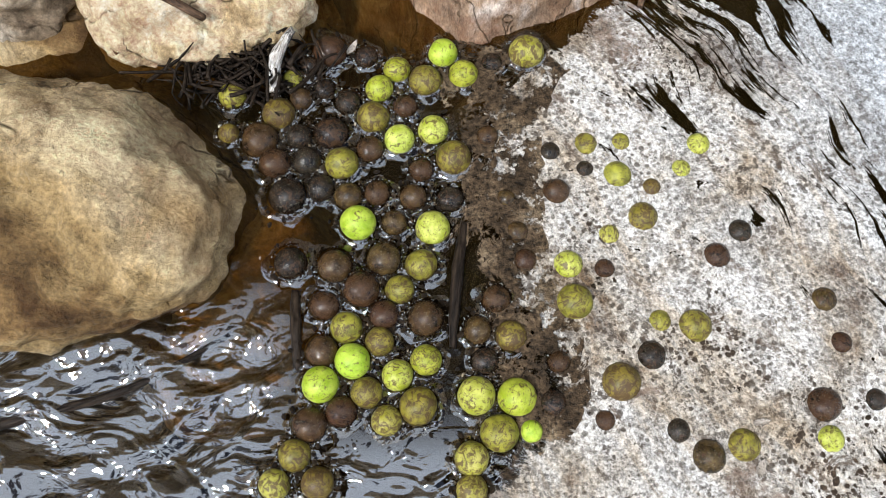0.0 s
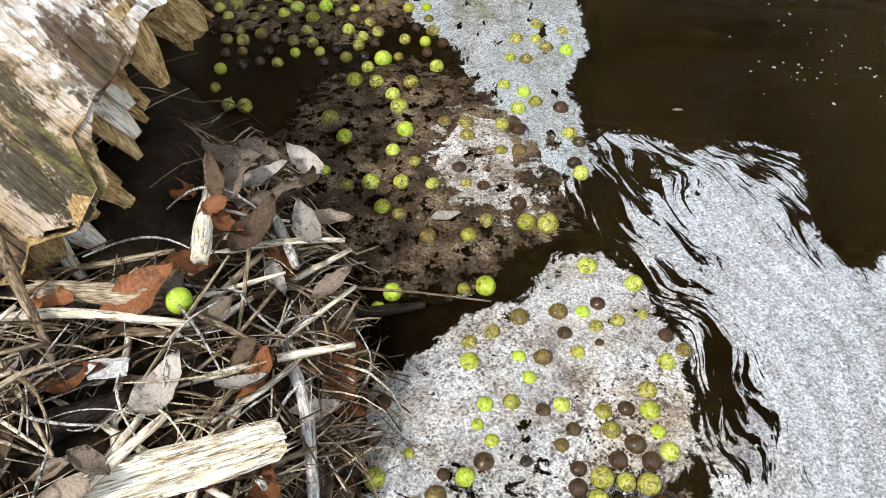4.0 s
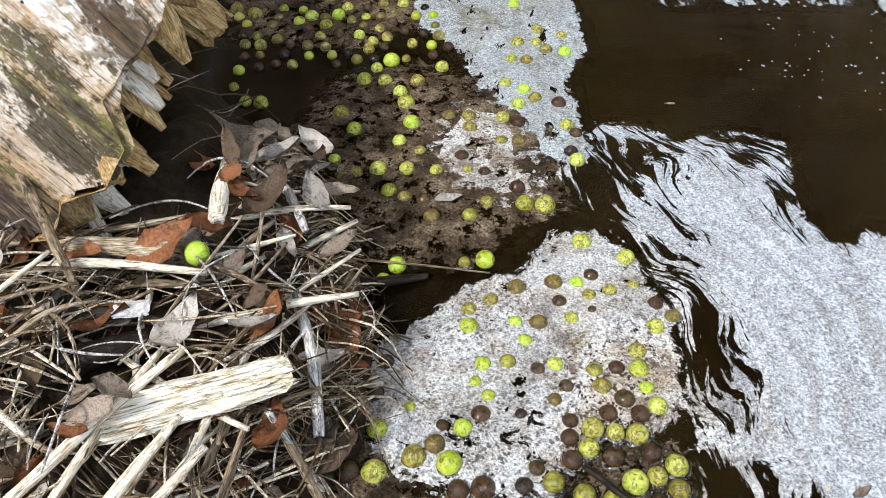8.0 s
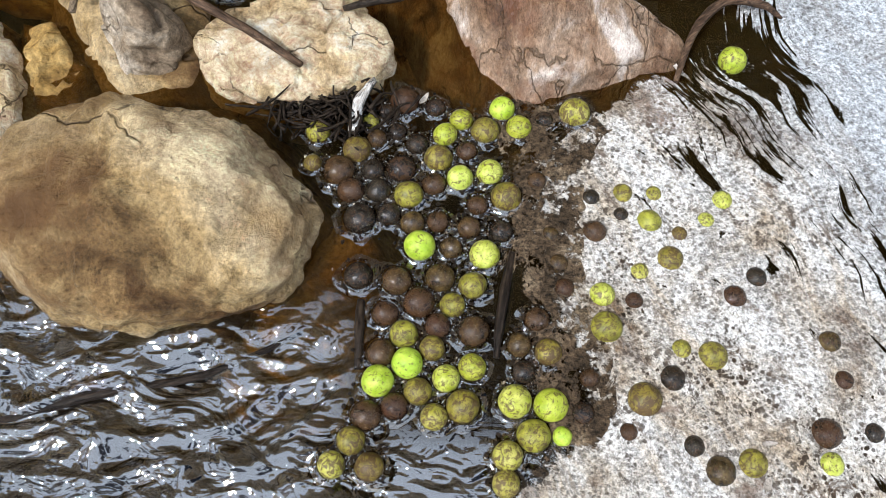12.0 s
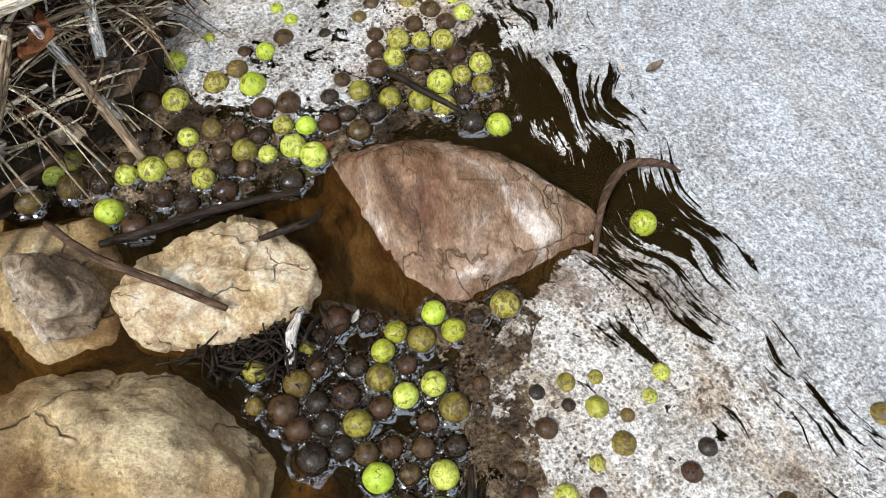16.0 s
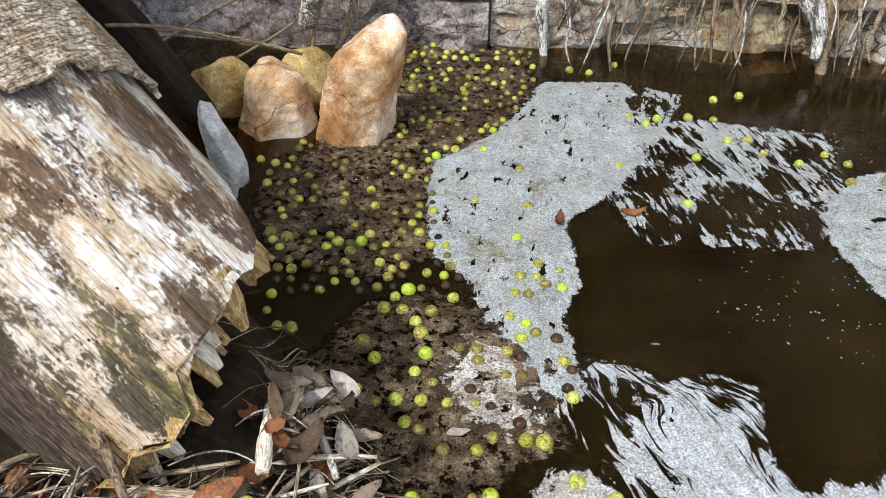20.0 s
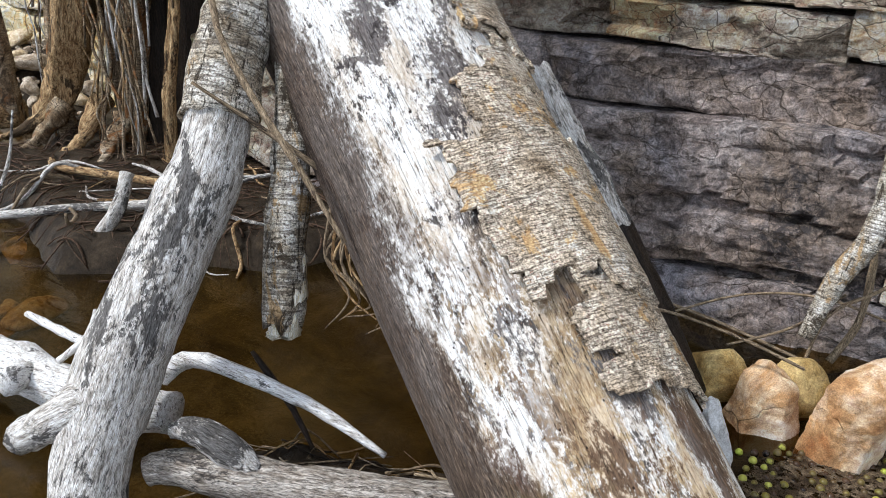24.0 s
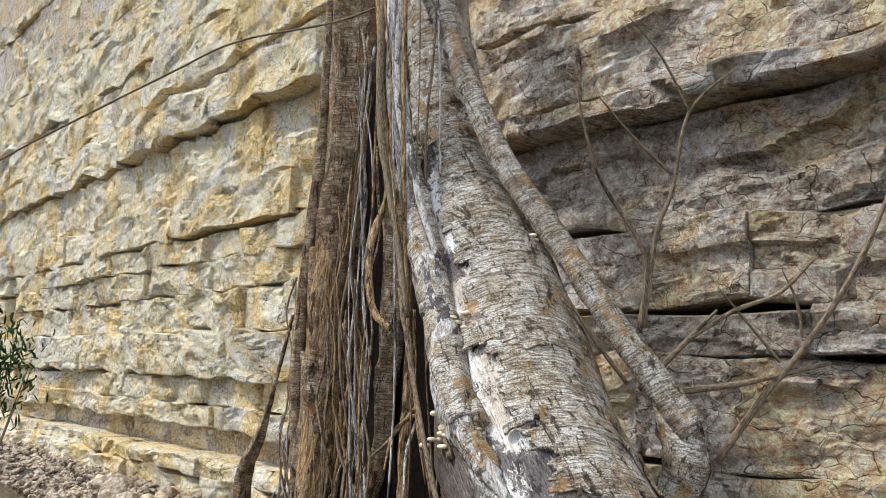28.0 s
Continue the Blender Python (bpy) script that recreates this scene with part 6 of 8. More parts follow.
def torn_end(s, seed):
    """The log's broken end: a bowl of splintered wood that closes the trunk."""
    verts, faces = [], []
    rings, na = 9, 64
    for k in range(rings):
        f = 1 - k / rings
        for j in range(na):
            t = j / na
            ang = 2 * math.pi * t
            ss = log_end(ang) + 0.06 * (noise.noise((t * 9 + 2.0, 2.0, 0)) + 0.7 * noise.noise((t * 31, 2.0, 0)))
            if k:
                ss = ss * f ** 0.7 + (s + 0.1) * (1 - f ** 0.7) + 0.10 * fbm((f * 3 * math.cos(ang), f * 3 * math.sin(ang), seed), 1.7, 4) + 0.04 * noise.noise((j * 0.9, k, 3))
            r = log_radius(s) * f * (0.99 if k else 0.985)
            r *= 1 + 0.035 * noise.noise((math.cos(ang) * 1.6, math.sin(ang) * 1.6, s * 0.8))
            verts.append((r * math.cos(ang), r * math.sin(ang), ss))
    for k in range(rings - 1):
        for j in range(na):
            a, b = k * na + j, k * na + (j + 1) % na
            faces.append((b, a, a + na, b + na))
    verts.append((0, 0, s + 0.12))
    faces += [((rings - 1) * na + (j + 1) % na, (rings - 1) * na + j, len(verts) - 1) for j in range(na)]
    ob = mesh_ob("torn_end", verts, faces, BROKEN)
    ob.matrix_world = Matrix.Translation(log_a) @ log_rot
    ob.parent = leaning_log
    ob.matrix_parent_inverse = Matrix.Translation(leaning_log.location).inverted()
    ob["label"] = "yellow-brown splintered torn wood"
    return ob


torn_end(LOG_END, 3.0)


def limb_part(name, pts, material, parent, **kw):
    ob = limb(name, pts, material, **kw)
    m = ob.matrix_world.copy()
    ob.parent = parent
    ob.matrix_parent_inverse = parent.matrix_world.inverted() if parent.type == "EMPTY" else Matrix.Identity(4)
    ob.matrix_world = m
    return ob


def thing_at(name, at, label, category, group=""):
    e = new(name)
    e.matrix_world = Matrix.Translation(at)
    return tagged(e, label, category, group)


# splinters of torn wood round the log's foot
rng = random.Random(3)
for i in range(26):
    ang = radians(rng.uniform(82, 172))
    s0 = log_end(ang) - rng.uniform(0.0, 0.10)
    L, w = rng.uniform(0.10, 0.26), rng.uniform(0.03, 0.08)
    r = log_radius(0) * rng.uniform(0.50, 0.80)
    V, F = [], []
    for k in range(7):
        t = k / 6
        for j in range(5):
            a = j * 2 * math.pi / 5 + i
            q = (0.35 + 0.65 * min(1, t * 2.2)) * (1 + 0.25 * noise.noise((k, j, i)))
            V.append((w * 0.5 * q * math.cos(a), w * 0.32 * q * math.sin(a), L * (t + 0.06 * noise.noise((j * 2.0, k, i)))))
    for k in range(6):
        F += [(k * 5 + j, k * 5 + (j + 1) % 5, k * 5 + 5 + (j + 1) % 5, k * 5 + 5 + j) for j in range(5)]
    F += [(4, 3, 2, 1, 0), (30, 31, 32, 33, 34)]
    ob = mesh_ob("splinter", V, F, BROKEN if i % 4 else CHIPW, False)
    ob.matrix_world = Matrix.Translation(log_a) @ log_rot @ Matrix.Translation((r * math.cos(ang), r * math.sin(ang), s0)) @ pose(0, 0, 0, rng.gauss(0, 8), rng.gauss(0, 8), math.degrees(ang) - 90)
    ob.parent = leaning_log
    ob.matrix_parent_inverse = Matrix.Translation(leaning_log.location).inverted()

# ---- dead branches under the log ----
prop = thing_at("forked_branch", (-2.9, 1.1, 0.0), "grey barkless forked branch propping the leaning log, foot in the water", "branch")
limb_part("stem", [(-3.09, 2.26, 2.0, 0.06), (-3.05, 2.16, 1.86, 0.11), (-3.01, 1.99, 1.58, 0.117), (-2.95, 1.86, 1.34, 0.128), (-2.94, 1.69, 1.1, 0.143), (-2.95, 1.51, 0.84, 0.150), (-2.94, 1.35, 0.62, 0.160), (-2.91, 1.22, 0.43, 0.139), (-2.83, 1.08, 0.13, 0.126), (-2.80, 1.02, -0.15, 0.12)], GREYWOOD, prop, sides=20, steps=5, lump=0.06)
limb_part("side_limb", [(-2.90, 1.33, 0.62, 0.11), (-2.98, 1.20, 0.56, 0.085), (-3.10, 1.14, 0.47, 0.068), (-3.22, 1.12, 0.39, 0.062)], GREYWOOD, prop, sides=14, lump=0.1, jag=0.3)
limb_part("bark_sleeve", [(-3.08, 2.24, 1.98, 0.07), (-3.05, 2.15, 1.85, 0.125), (-3.02, 2.01, 1.60, 0.138), (-2.98, 1.93, 1.45, 0.150)], BARK, prop, sides=20, steps=4, lump=0.07, jag=0.6)
hlog = thing_at("fallen_log", (-2.3, 1.6, 0.2), "grey weathered log lying across the mud behind the trunk", "log")
limb_part("stem", [(-2.80, 1.34, 0.30, 0.055), (-2.73, 1.40, 0.32, 0.066), (-2.54, 1.50, 0.30, 0.084), (-2.33, 1.62, 0.27, 0.090), (-2.1, 1.75, 0.24, 0.095), (-1.85, 1.92, 0.22, 0.095), (-1.6, 2.08, 0.20, 0.09)], OLDLOG, hlog, sides=16, steps=5, lump=0.08)
limb_part("branch_stub", [(-2.74, 1.42, 0.46, 0.03), (-2.66, 1.46, 0.47, 0.05), (-2.56, 1.50, 0.42, 0.06), (-2.46, 1.54, 0.33, 0.05)], GREYWOOD, hlog, sides=12, lump=0.1)
stub = thing_at("broken_branch", (-2.66, 1.90, 0.66), "broken bark-covered branch hanging below the leaning log", "branch")
limb_part("bark_sleeve", [(-2.85, 2.20, 1.65, 0.07), (-2.78, 2.10, 1.38, 0.072), (-2.72, 2.00, 1.05, 0.080), (-2.67, 1.91, 0.72, 0.086)], BARK, stub, sides=20, steps=5, lump=0.08, jag=1.0, flute=0.2)
limb_part("torn_wood", [(-2.72, 2.0, 1.0, 0.06), (-2.68, 1.93, 0.76, 0.066), (-2.665, 1.90, 0.68, 0.058), (-2.66, 1.89, 0.655, 0.05)], CHIPW, stub, sides=12, steps=4, lump=0.2, jag=1.5, flute=0.5)
for i in range(9):
    limb_part("rootlet", [(-2.50 + 0.02 * i, 2.02 + 0.03 * (i % 3), 1.2, 0.008), (-2.52 + 0.04 * (i % 4), 2.0, 1.0, 0.006), (-2.42 + 0.05 * (i % 5), 2.02, 0.86, 0.005), (-2.50 + 0.05 * (i % 6), 1.97 + 0.04 * (i % 4), 0.72 + 0.04 * (i % 3), 0.002)], (TWIGW, ROOTW)[i % 2], stub, sides=5, steps=5, lump=0.2, seed=i)
drift = thing_at("driftwood", (-3.8, 1.5, 0.0), "thick bleached white driftwood limb lying in the shallow water", "driftwood")
limb_part("stem", [(-5.0, 1.38, -0.05, 0.10), (-4.6, 1.42, 0.10, 0.11), (-4.22, 1.5, 0.21, 0.11), (-3.74, 1.5, 0.25, 0.115), (-3.3, 1.52, 0.30, 0.10), (-3.0, 1.60, 0.33, 0.085)], BLEACH, drift, sides=16, steps=5, lump=0.14)
limb_part("knot", [(-3.80, 1.46, 0.28, 0.05), (-3.72, 1.38, 0.33, 0.06), (-3.68, 1.31, 0.35, 0.05)], BLEACH, drift, sides=12, lump=0.2, jag=0.4)
limb_part("twig", [(-3.98, 1.6, 0.46, 0.014), (-3.75, 1.62, 0.44, 0.022), (-3.56, 1.62, 0.43, 0.020), (-3.35, 1.58, 0.36, 0.03)], BLEACH, drift, sides=8, lump=0.15)
limb_part("twig", [(-3.52, 1.66, 0.60, 0.010), (-3.55, 1.62, 0.48, 0.014), (-3.66, 1.54, 0.36, 0.016)], BLEACH, drift, sides=8, lump=0.15)
limb_part("branch", [(-3.12, 1.66, 0.42, 0.045), (-3.02, 1.75, 0.50, 0.036), (-2.69, 1.85, 0.45, 0.032), (-2.45, 1.91, 0.38, 0.024), (-2.19, 1.95, 0.28, 0.012)], BLEACH, drift, sides=10, steps=5, lump=0.14)
limb_part("branch", [(-2.84, 1.9, 0.53, 0.008), (-2.72, 1.9, 0.43, 0.018), (-2.62, 1.9, 0.34, 0.014), (-2.5, 1.88, 0.22, 0.008)], DARKWOOD, drift, sides=8, lump=0.12)
# ---- strangler roots by the cliff ----
tree = thing_at("root_tree", (-7.5, 4.2, 0.1), "strangler tree of many brown woody roots standing before the cliff", "tree")
ROOTS = [
    [(-7.14, 4.14, 7.4, 0.27), (-7.12, 4.2, 5.1, 0.242), (-7.19, 4.16, 4.03, 0.217), (-7.25, 4.14, 3.06, 0.208), (-7.28, 4.16, 2.24, 0.198), (-7.35, 4.14, 1.4, 0.2), (-7.46, 4.1, 0.88, 0.19), (-7.62, 4.01, 0.47, 0.124), (-7.90, 3.85, 0.15, 0.06)],
    [(-7.49, 4.09, 7.2, 0.077), (-7.49, 4.1, 5.14, 0.077), (-7.53, 4.06, 4.16, 0.077), (-7.59, 4.03, 3.33, 0.078), (-7.6, 4.03, 2.5, 0.078), (-7.57, 4.08, 1.6, 0.079), (-7.61, 4.06, 0.8, 0.079), (-7.61, 4.09, 0.0, 0.08)],
    [(-7.8, 4.05, 3.2, 0.018), (-7.98, 4.0, 2.5, 0.024), (-8.12, 3.95, 1.95, 0.05), (-8.33, 3.91, 1.53, 0.083), (-8.38, 3.93, 0.74, 0.107), (-8.4, 3.95, 0.2, 0.12)],
    [(-9.2, 3.5, 0.10, 0.05), (-8.92, 3.64, 0.22, 0.084), (-8.65, 3.80, 0.26, 0.145), (-8.33, 4.05, 0.30, 0.15)],
    [(-7.0, 4.55, 7.4, 0.12), (-7.18, 4.4, 5.27, 0.121), (-7.15, 4.44, 3.91, 0.122), (-7.16, 4.45, 2.8, 0.123), (-7.22, 4.42, 1.96, 0.112), (-7.21, 4.45, 1.11, 0.102), (-7.18, 4.5, 0.0, 0.1)],
    [(-6.5, 4.3, 4.6, 0.13), (-6.4, 4.29, 3.05, 0.113), (-6.49, 4.29, 2.54, 0.104), (-6.54, 4.32, 2.01, 0.094), (-6.67, 4.28, 1.47, 0.095), (-6.76, 4.27, 0.82, 0.086), (-6.87, 4.24, 0.05, 0.09)],
    [(-5.8, 4.0, 3.2, 0.04), (-5.8, 4.0, 2.46, 0.042), (-5.87, 4.04, 1.98, 0.043), (-5.94, 4.09, 1.49, 0.044), (-6.08, 4.07, 0.78, 0.044), (-6.17, 4.1, 0.1, 0.05)],
    [(-6.9, 4.3, 5.5, 0.16), (-6.85, 4.4, 4.0, 0.15), (-6.8, 4.5, 2.5, 0.15), (-6.75, 4.5, 1.2, 0.16), (-6.7, 4.5, 0.0, 0.2)],
]
# broad stem added as a dark backing for the shaded hollow
ROOTS.append([(-6.2, 4.5, 6.0, 0.24), (-6.3, 4.6, 4.0, 0.26), (-6.4, 4.7, 2.0, 0.30), (-6.5, 4.7, 0.0, 0.36)])
# the last two are near-black: shade of the hollow painted as wood colour
for i, pts in enumerate(ROOTS):
    limb_part("root", pts, (ROOTW, BARKD, BARKD, ROOTW, BARKD, BARKD, ROOTW, DARKWOOD, DARKWOOD)[i], tree, sides=28 if i in (0, 4, 5) else 18, steps=6, lump=0.10, seed=i * 3.1, flute=0.45)
# plates of bark left on the thickest root
for i, (k0, k1, grow) in enumerate([(0.0, 0.30, 1.14), (0.29, 0.44, 1.08), (0.43, 0.60, 1.13)]):
    line = spline(ROOTS[0], 6)
    n = len(line) - 1
    limb_part("bark_sleeve", [(*p[:3], p[3] * grow) for p in line[int(n * k0):int(n * k1) + 1:2]], BARKD, tree, sides=26, steps=3, lump=0.07, seed=i * 2.0, jag=0.8, flute=0.3)
rng = random.Random(8)
for i in range(48):
    side = i % 2
    x = rng.uniform(-8.05, -7.62) if side else rng.uniform(-6.95, -6.15)
    y = 4.18 + 0.25 * rng.random() - (0.0 if side else 0.25)
    top, foot = rng.uniform(1.6, 6.0), rng.choice((0.05, rng.uniform(0.3, 1.4)))
    if foot >= top - 0.8:
        foot = 0.05
    pts, n = [], 10
    xt = (-7.66 if side else -6.75) + rng.gauss(0, 0.12)
    r = rng.choice((0.004, 0.005, 0.007, 0.009, 0.014, 0.022 if side else 0.012))
    sx, sy = 0.0, 0.0
    for k in range(n + 1):
        t = k / n
        sx, sy = sx * 0.75 + rng.gauss(0, 0.075), sy * 0.8 + rng.gauss(0, 0.03)
        pts.append((x * (1 - t) + xt * t + sx, y - 0.12 + sy, foot + (top - foot) * t, r * rng.uniform(0.7, 1.2)))
    limb_part("hanging_root", pts, (BARKD, TWIGW, ROOTW, BARKD, GREYWOOD)[i % 5], tree, sides=6, steps=3, lump=0.2, seed=i)
# buttress feet
for i, (a, b, c) in enumerate([((-7.55, 4.02, 0.62), (-7.75, 3.86, 0.32), (-8.2, 3.62, 0.10)), ((-7.46, 4.0, 0.5), (-7.5, 3.75, 0.25), (-7.6, 3.4, 0.10)), ((-7.2, 4.2, 0.55), (-7.1, 3.9, 0.28), (-7.15, 3.55, 0.12)), ((-6.9, 4.2, 0.4), (-6.75, 3.9, 0.25), (-6.6, 3.6, 0.14)), ((-8.35, 3.9, 0.35), (-8.5, 3.7, 0.18), (-8.9, 3.5, 0.08))]):
    limb_part("root", [(*a, 0.10), (*b, 0.06), ((b[0] + c[0]) / 2 + 0.08, (b[1] + c[1]) / 2, (b[2] + c[2]) / 2, 0.04), (*c, 0.012)], (ROOTW, BARKD)[i % 2], tree, sides=14, steps=6, lump=0.25, seed=i, flute=0.4)

# ---- stems growing along and beside the leaning log ----
creeper = thing_at("clasping_root", (-3.1, 2.4, 2.3), "grey bark-covered root clasping the leaning trunk, broken at its end", "root")
CREEP = [(7.2, 178, 0.085), (6.2, 176, 0.08), (5.2, 174, 0.078), (4.4, 166, 0.082), (3.8, 158, 0.09), (3.2, 150, 0.09), (2.80, 146, 0.075), (2.55, 143, 0.05), (2.35, 140, 0.02)]
pts = []
for s, ang, r in CREEP:
    bx, by, rr = log_bend(s)
    q = rr + r * 0.55
    p = log_a + log_rot.to_3x3() @ Vector((bx + q * math.cos(radians(ang)), by + q * math.sin(radians(ang)), s))
    pts.append((p.x, p.y, p.z, r))
limb_part("stem", pts, GREYWOOD, creeper, sides=18, steps=8, lump=0.12, flute=0.35)
for i, (f0, f1) in enumerate([(0.30, 0.52), (0.54, 0.74), (0.75, 0.90)]):
    line = spline(pts, 8)
    n = len(line) - 1
    seg = [line[int(n * (f0 + (f1 - f0) * k / 5))] for k in range(6)]
    limb_part("bark_sleeve", [(*p[:3], p[3] * 1.12) for p in seg], BARK, creeper, sides=22, steps=3, lump=0.10, seed=4.0 + i, jag=0.9, flute=0.2)
for k, (da, sink, rr) in enumerate(((9, 0.3, 0.045), (-10, 0.2, 0.05), (17, 0.1, 0.035))):
    strand = []
    for s, ang, r in CREEP[:-2]:
        bx, by, q = log_bend(s)
        q += rr * (0.5 + sink)
        a = radians(ang + da + 3 * math.sin(s * 2 + k))
        p = log_a + log_rot.to_3x3() @ Vector((bx + q * math.cos(a), by + q * math.sin(a), s))
        strand.append((p.x, p.y, p.z, rr * (0.8 + 0.3 * math.sin(s * 3 + k))))
    limb_part("strand", strand, (GREYWOOD, BARK, TWIGW)[k], creeper, sides=12, steps=8, lump=0.15, seed=k * 3.0, flute=0.3)
lean = thing_at("leaning_branch", (-3.0, 3.6, 2.0), "thick speckled branch leaning from the trunk to a sawn-off stump", "branch")
limb_part("stem", [(-5.02, 3.05, 6.14, 0.085), (-4.64, 3.1, 5.36, 0.083), (-4.06, 3.2, 4.16, 0.082), (-3.69, 3.35, 3.58, 0.080), (-3.35, 3.48, 3.06, 0.083), (-3.11, 3.58, 2.71, 0.088), (-2.90, 3.66, 2.42, 0.098)], BARK, lean, sides=16, steps=6, lump=0.06)
limb_part("stump", [(-3.10, 3.70, 2.55, 0.10), (-2.98, 3.66, 2.36, 0.118), (-2.95, 3.65, 2.18, 0.12), (-3.02, 3.64, 2.02, 0.105), (-3.14, 3.66, 1.86, 0.06), (-3.22, 3.7, 1.76, 0.02)], BARK, lean, sides=18, steps=5, lump=0.10, flute=0.3)
for i in range(9):
    limb_part("rootlet", [(-3.05 + 0.03 * i, 3.62 + 0.02 * (i % 4), 2.15 - 0.03 * (i % 5), 0.014), (-3.10 + 0.03 * i, 3.66, 1.7, 0.010), (-3.02 + 0.02 * i, 3.75 + 0.03 * (i % 3), 1.15 + 0.12 * (i % 4), 0.004)], TWIGW, lean, sides=6, steps=5, lump=0.2, seed=i)
TWIGS = [
    [(-3.17, 3.63, 2.61, 0.024), (-2.83, 3.99, 2.69, 0.018), (-2.46, 4.38, 2.83, 0.010)],
    [(-3.21, 3.58, 2.64, 0.022), (-3.04, 3.72, 2.87, 0.017), (-2.87, 3.86, 3.11, 0.008)],
    [(-2.94, 3.97, 2.24, 0.022), (-2.73, 4.12, 2.63, 0.021), (-2.56, 4.25, 2.9, 0.018), (-2.35, 4.4, 3.3, 0.016), (-2.17, 4.5, 3.76, 0.013), (-2.07, 4.54, 4.12, 0.008)],
    [(-3.18, 3.54, 2.96, 0.016), (-3.12, 3.5, 3.41, 0.014), (-3.26, 3.25, 3.85, 0.011), (-3.3, 3.09, 4.33, 0.006)],
    [(-3.16, 3.56, 2.99, 0.016), (-3.07, 3.54, 3.51, 0.014), (-2.98, 3.58, 3.8, 0.012), (-2.88, 3.59, 4.23, 0.010), (-2.69, 3.76, 4.49, 0.005)],
    [(-2.99, 3.76, 2.94, 0.016), (-2.8, 3.93, 3.11, 0.014), (-2.62, 4.11, 3.22, 0.012), (-2.47, 4.23, 3.42, 0.008)],
    [(-2.98, 3.57, 3.87, 0.010), (-3.11, 3.37, 4.08, 0.008), (-3.22, 3.19, 4.3, 0.004)],
    [(-2.88, 3.59, 4.23, 0.009), (-2.96, 3.43, 4.54, 0.007), (-3.07, 3.26, 4.76, 0.003)],
    [(-2.55, 4.24, 2.97, 0.010), (-2.56, 4.19, 3.19, 0.008), (-2.6, 4.11, 3.35, 0.004)],
    [(-2.65, 4.16, 2.83, 0.010), (-2.76, 3.99, 3.05, 0.008), (-2.85, 3.84, 3.24, 0.004)],
    [(-3.25, 3.53, 2.67, 0.014), (-3.36, 3.35, 2.92, 0.011), (-3.44, 3.19, 3.17, 0.006)],
]
for i, pts in enumerate(TWIGS):
    limb_part("twig", pts, TWIGW, lean, sides=7, steps=5, lump=0.12, seed=i)
wall_root = limb("wall_root", [(-0.9, 4.62, 1.9, 0.055), (-0.96, 4.58, 1.54, 0.055), (-0.94, 4.42, 1.16, 0.055), (-0.94, 4.30, 0.81, 0.061), (-1.05, 4.15, 0.55, 0.055), (-1.12, 4.05, 0.25, 0.04)], BARK, 14, 5, 0.08)
tagged(wall_root, "grey bent root climbing the cliff's foot", "root")

# ---- root curtain at the pool's far bank ----
curtain = thing_at("root_curtain", (1.0, 4.4, 0.0), "pale roots hanging from the bank into the pool", "root")
rng = random.Random(4)
for i in range(64):
    x = 0.05 + 2.2 * rng.random()
    big = i % 11 == 2
    r = rng.uniform(0.035, 0.065) if big else rng.choice((0.005, 0.007, 0.010, 0.016))
    y = 4.40 + rng.gauss(0, 0.05)
    lean_x = rng.choice((0.35, 0.25, 0.10, -0.05, -0.22)) + rng.gauss(0, 0.05)
    top = rng.uniform(0.35, 1.0)
    foot = -0.06 if rng.random() < 0.7 else rng.uniform(0.05, 0.2)
    pts = []
    for k in range(5):
        t = k / 4
        pts.append((x + lean_x * top * (1 - t) + rng.gauss(0, 0.02), y + 0.18 * (1 - t) - 0.06 * t + rng.gauss(0, 0.01), top + (foot - top) * t, r * (1.15 - 0.75 * t)))
    limb_part("root", pts, (TWIGW, GREYWOOD, BARKD, TWIGW)[i % 4], curtain, sides=12 if big else 6, steps=5, lump=0.12, seed=i)

# ---- driftwood and roots over the far mud ----
rng = random.Random(31)
for i in range(34):
    x, y = rng.uniform(-6.6, -4.2), rng.uniform(2.75, 4.3)
    if inside_distance(x, y, FARMUD) < 0.05:
        continue
    L, a, r = rng.uniform(0.25, 1.1), rng.uniform(0, 6.28), rng.uniform(0.006, 0.02)
    pts = [(x + math.cos(a) * L * t, y + math.sin(a) * L * t + rng.gauss(0, 0.04), max(ground_height(x + math.cos(a) * L * t, y + math.sin(a) * L * t), 0) + r + abs(rng.gauss(0, 0.05)), r * (1 - 0.8 * abs(t))) for t in (-0.5, -0.2, 0.1, 0.5)]
    tagged(limb("driftwood", pts, (TWIGW, GREYWOOD, ROOTW)[i % 3], 7, 4, 0.15, i), "thin driftwood stick lying on the mud by the roots", "driftwood", "driftwood on the mud")
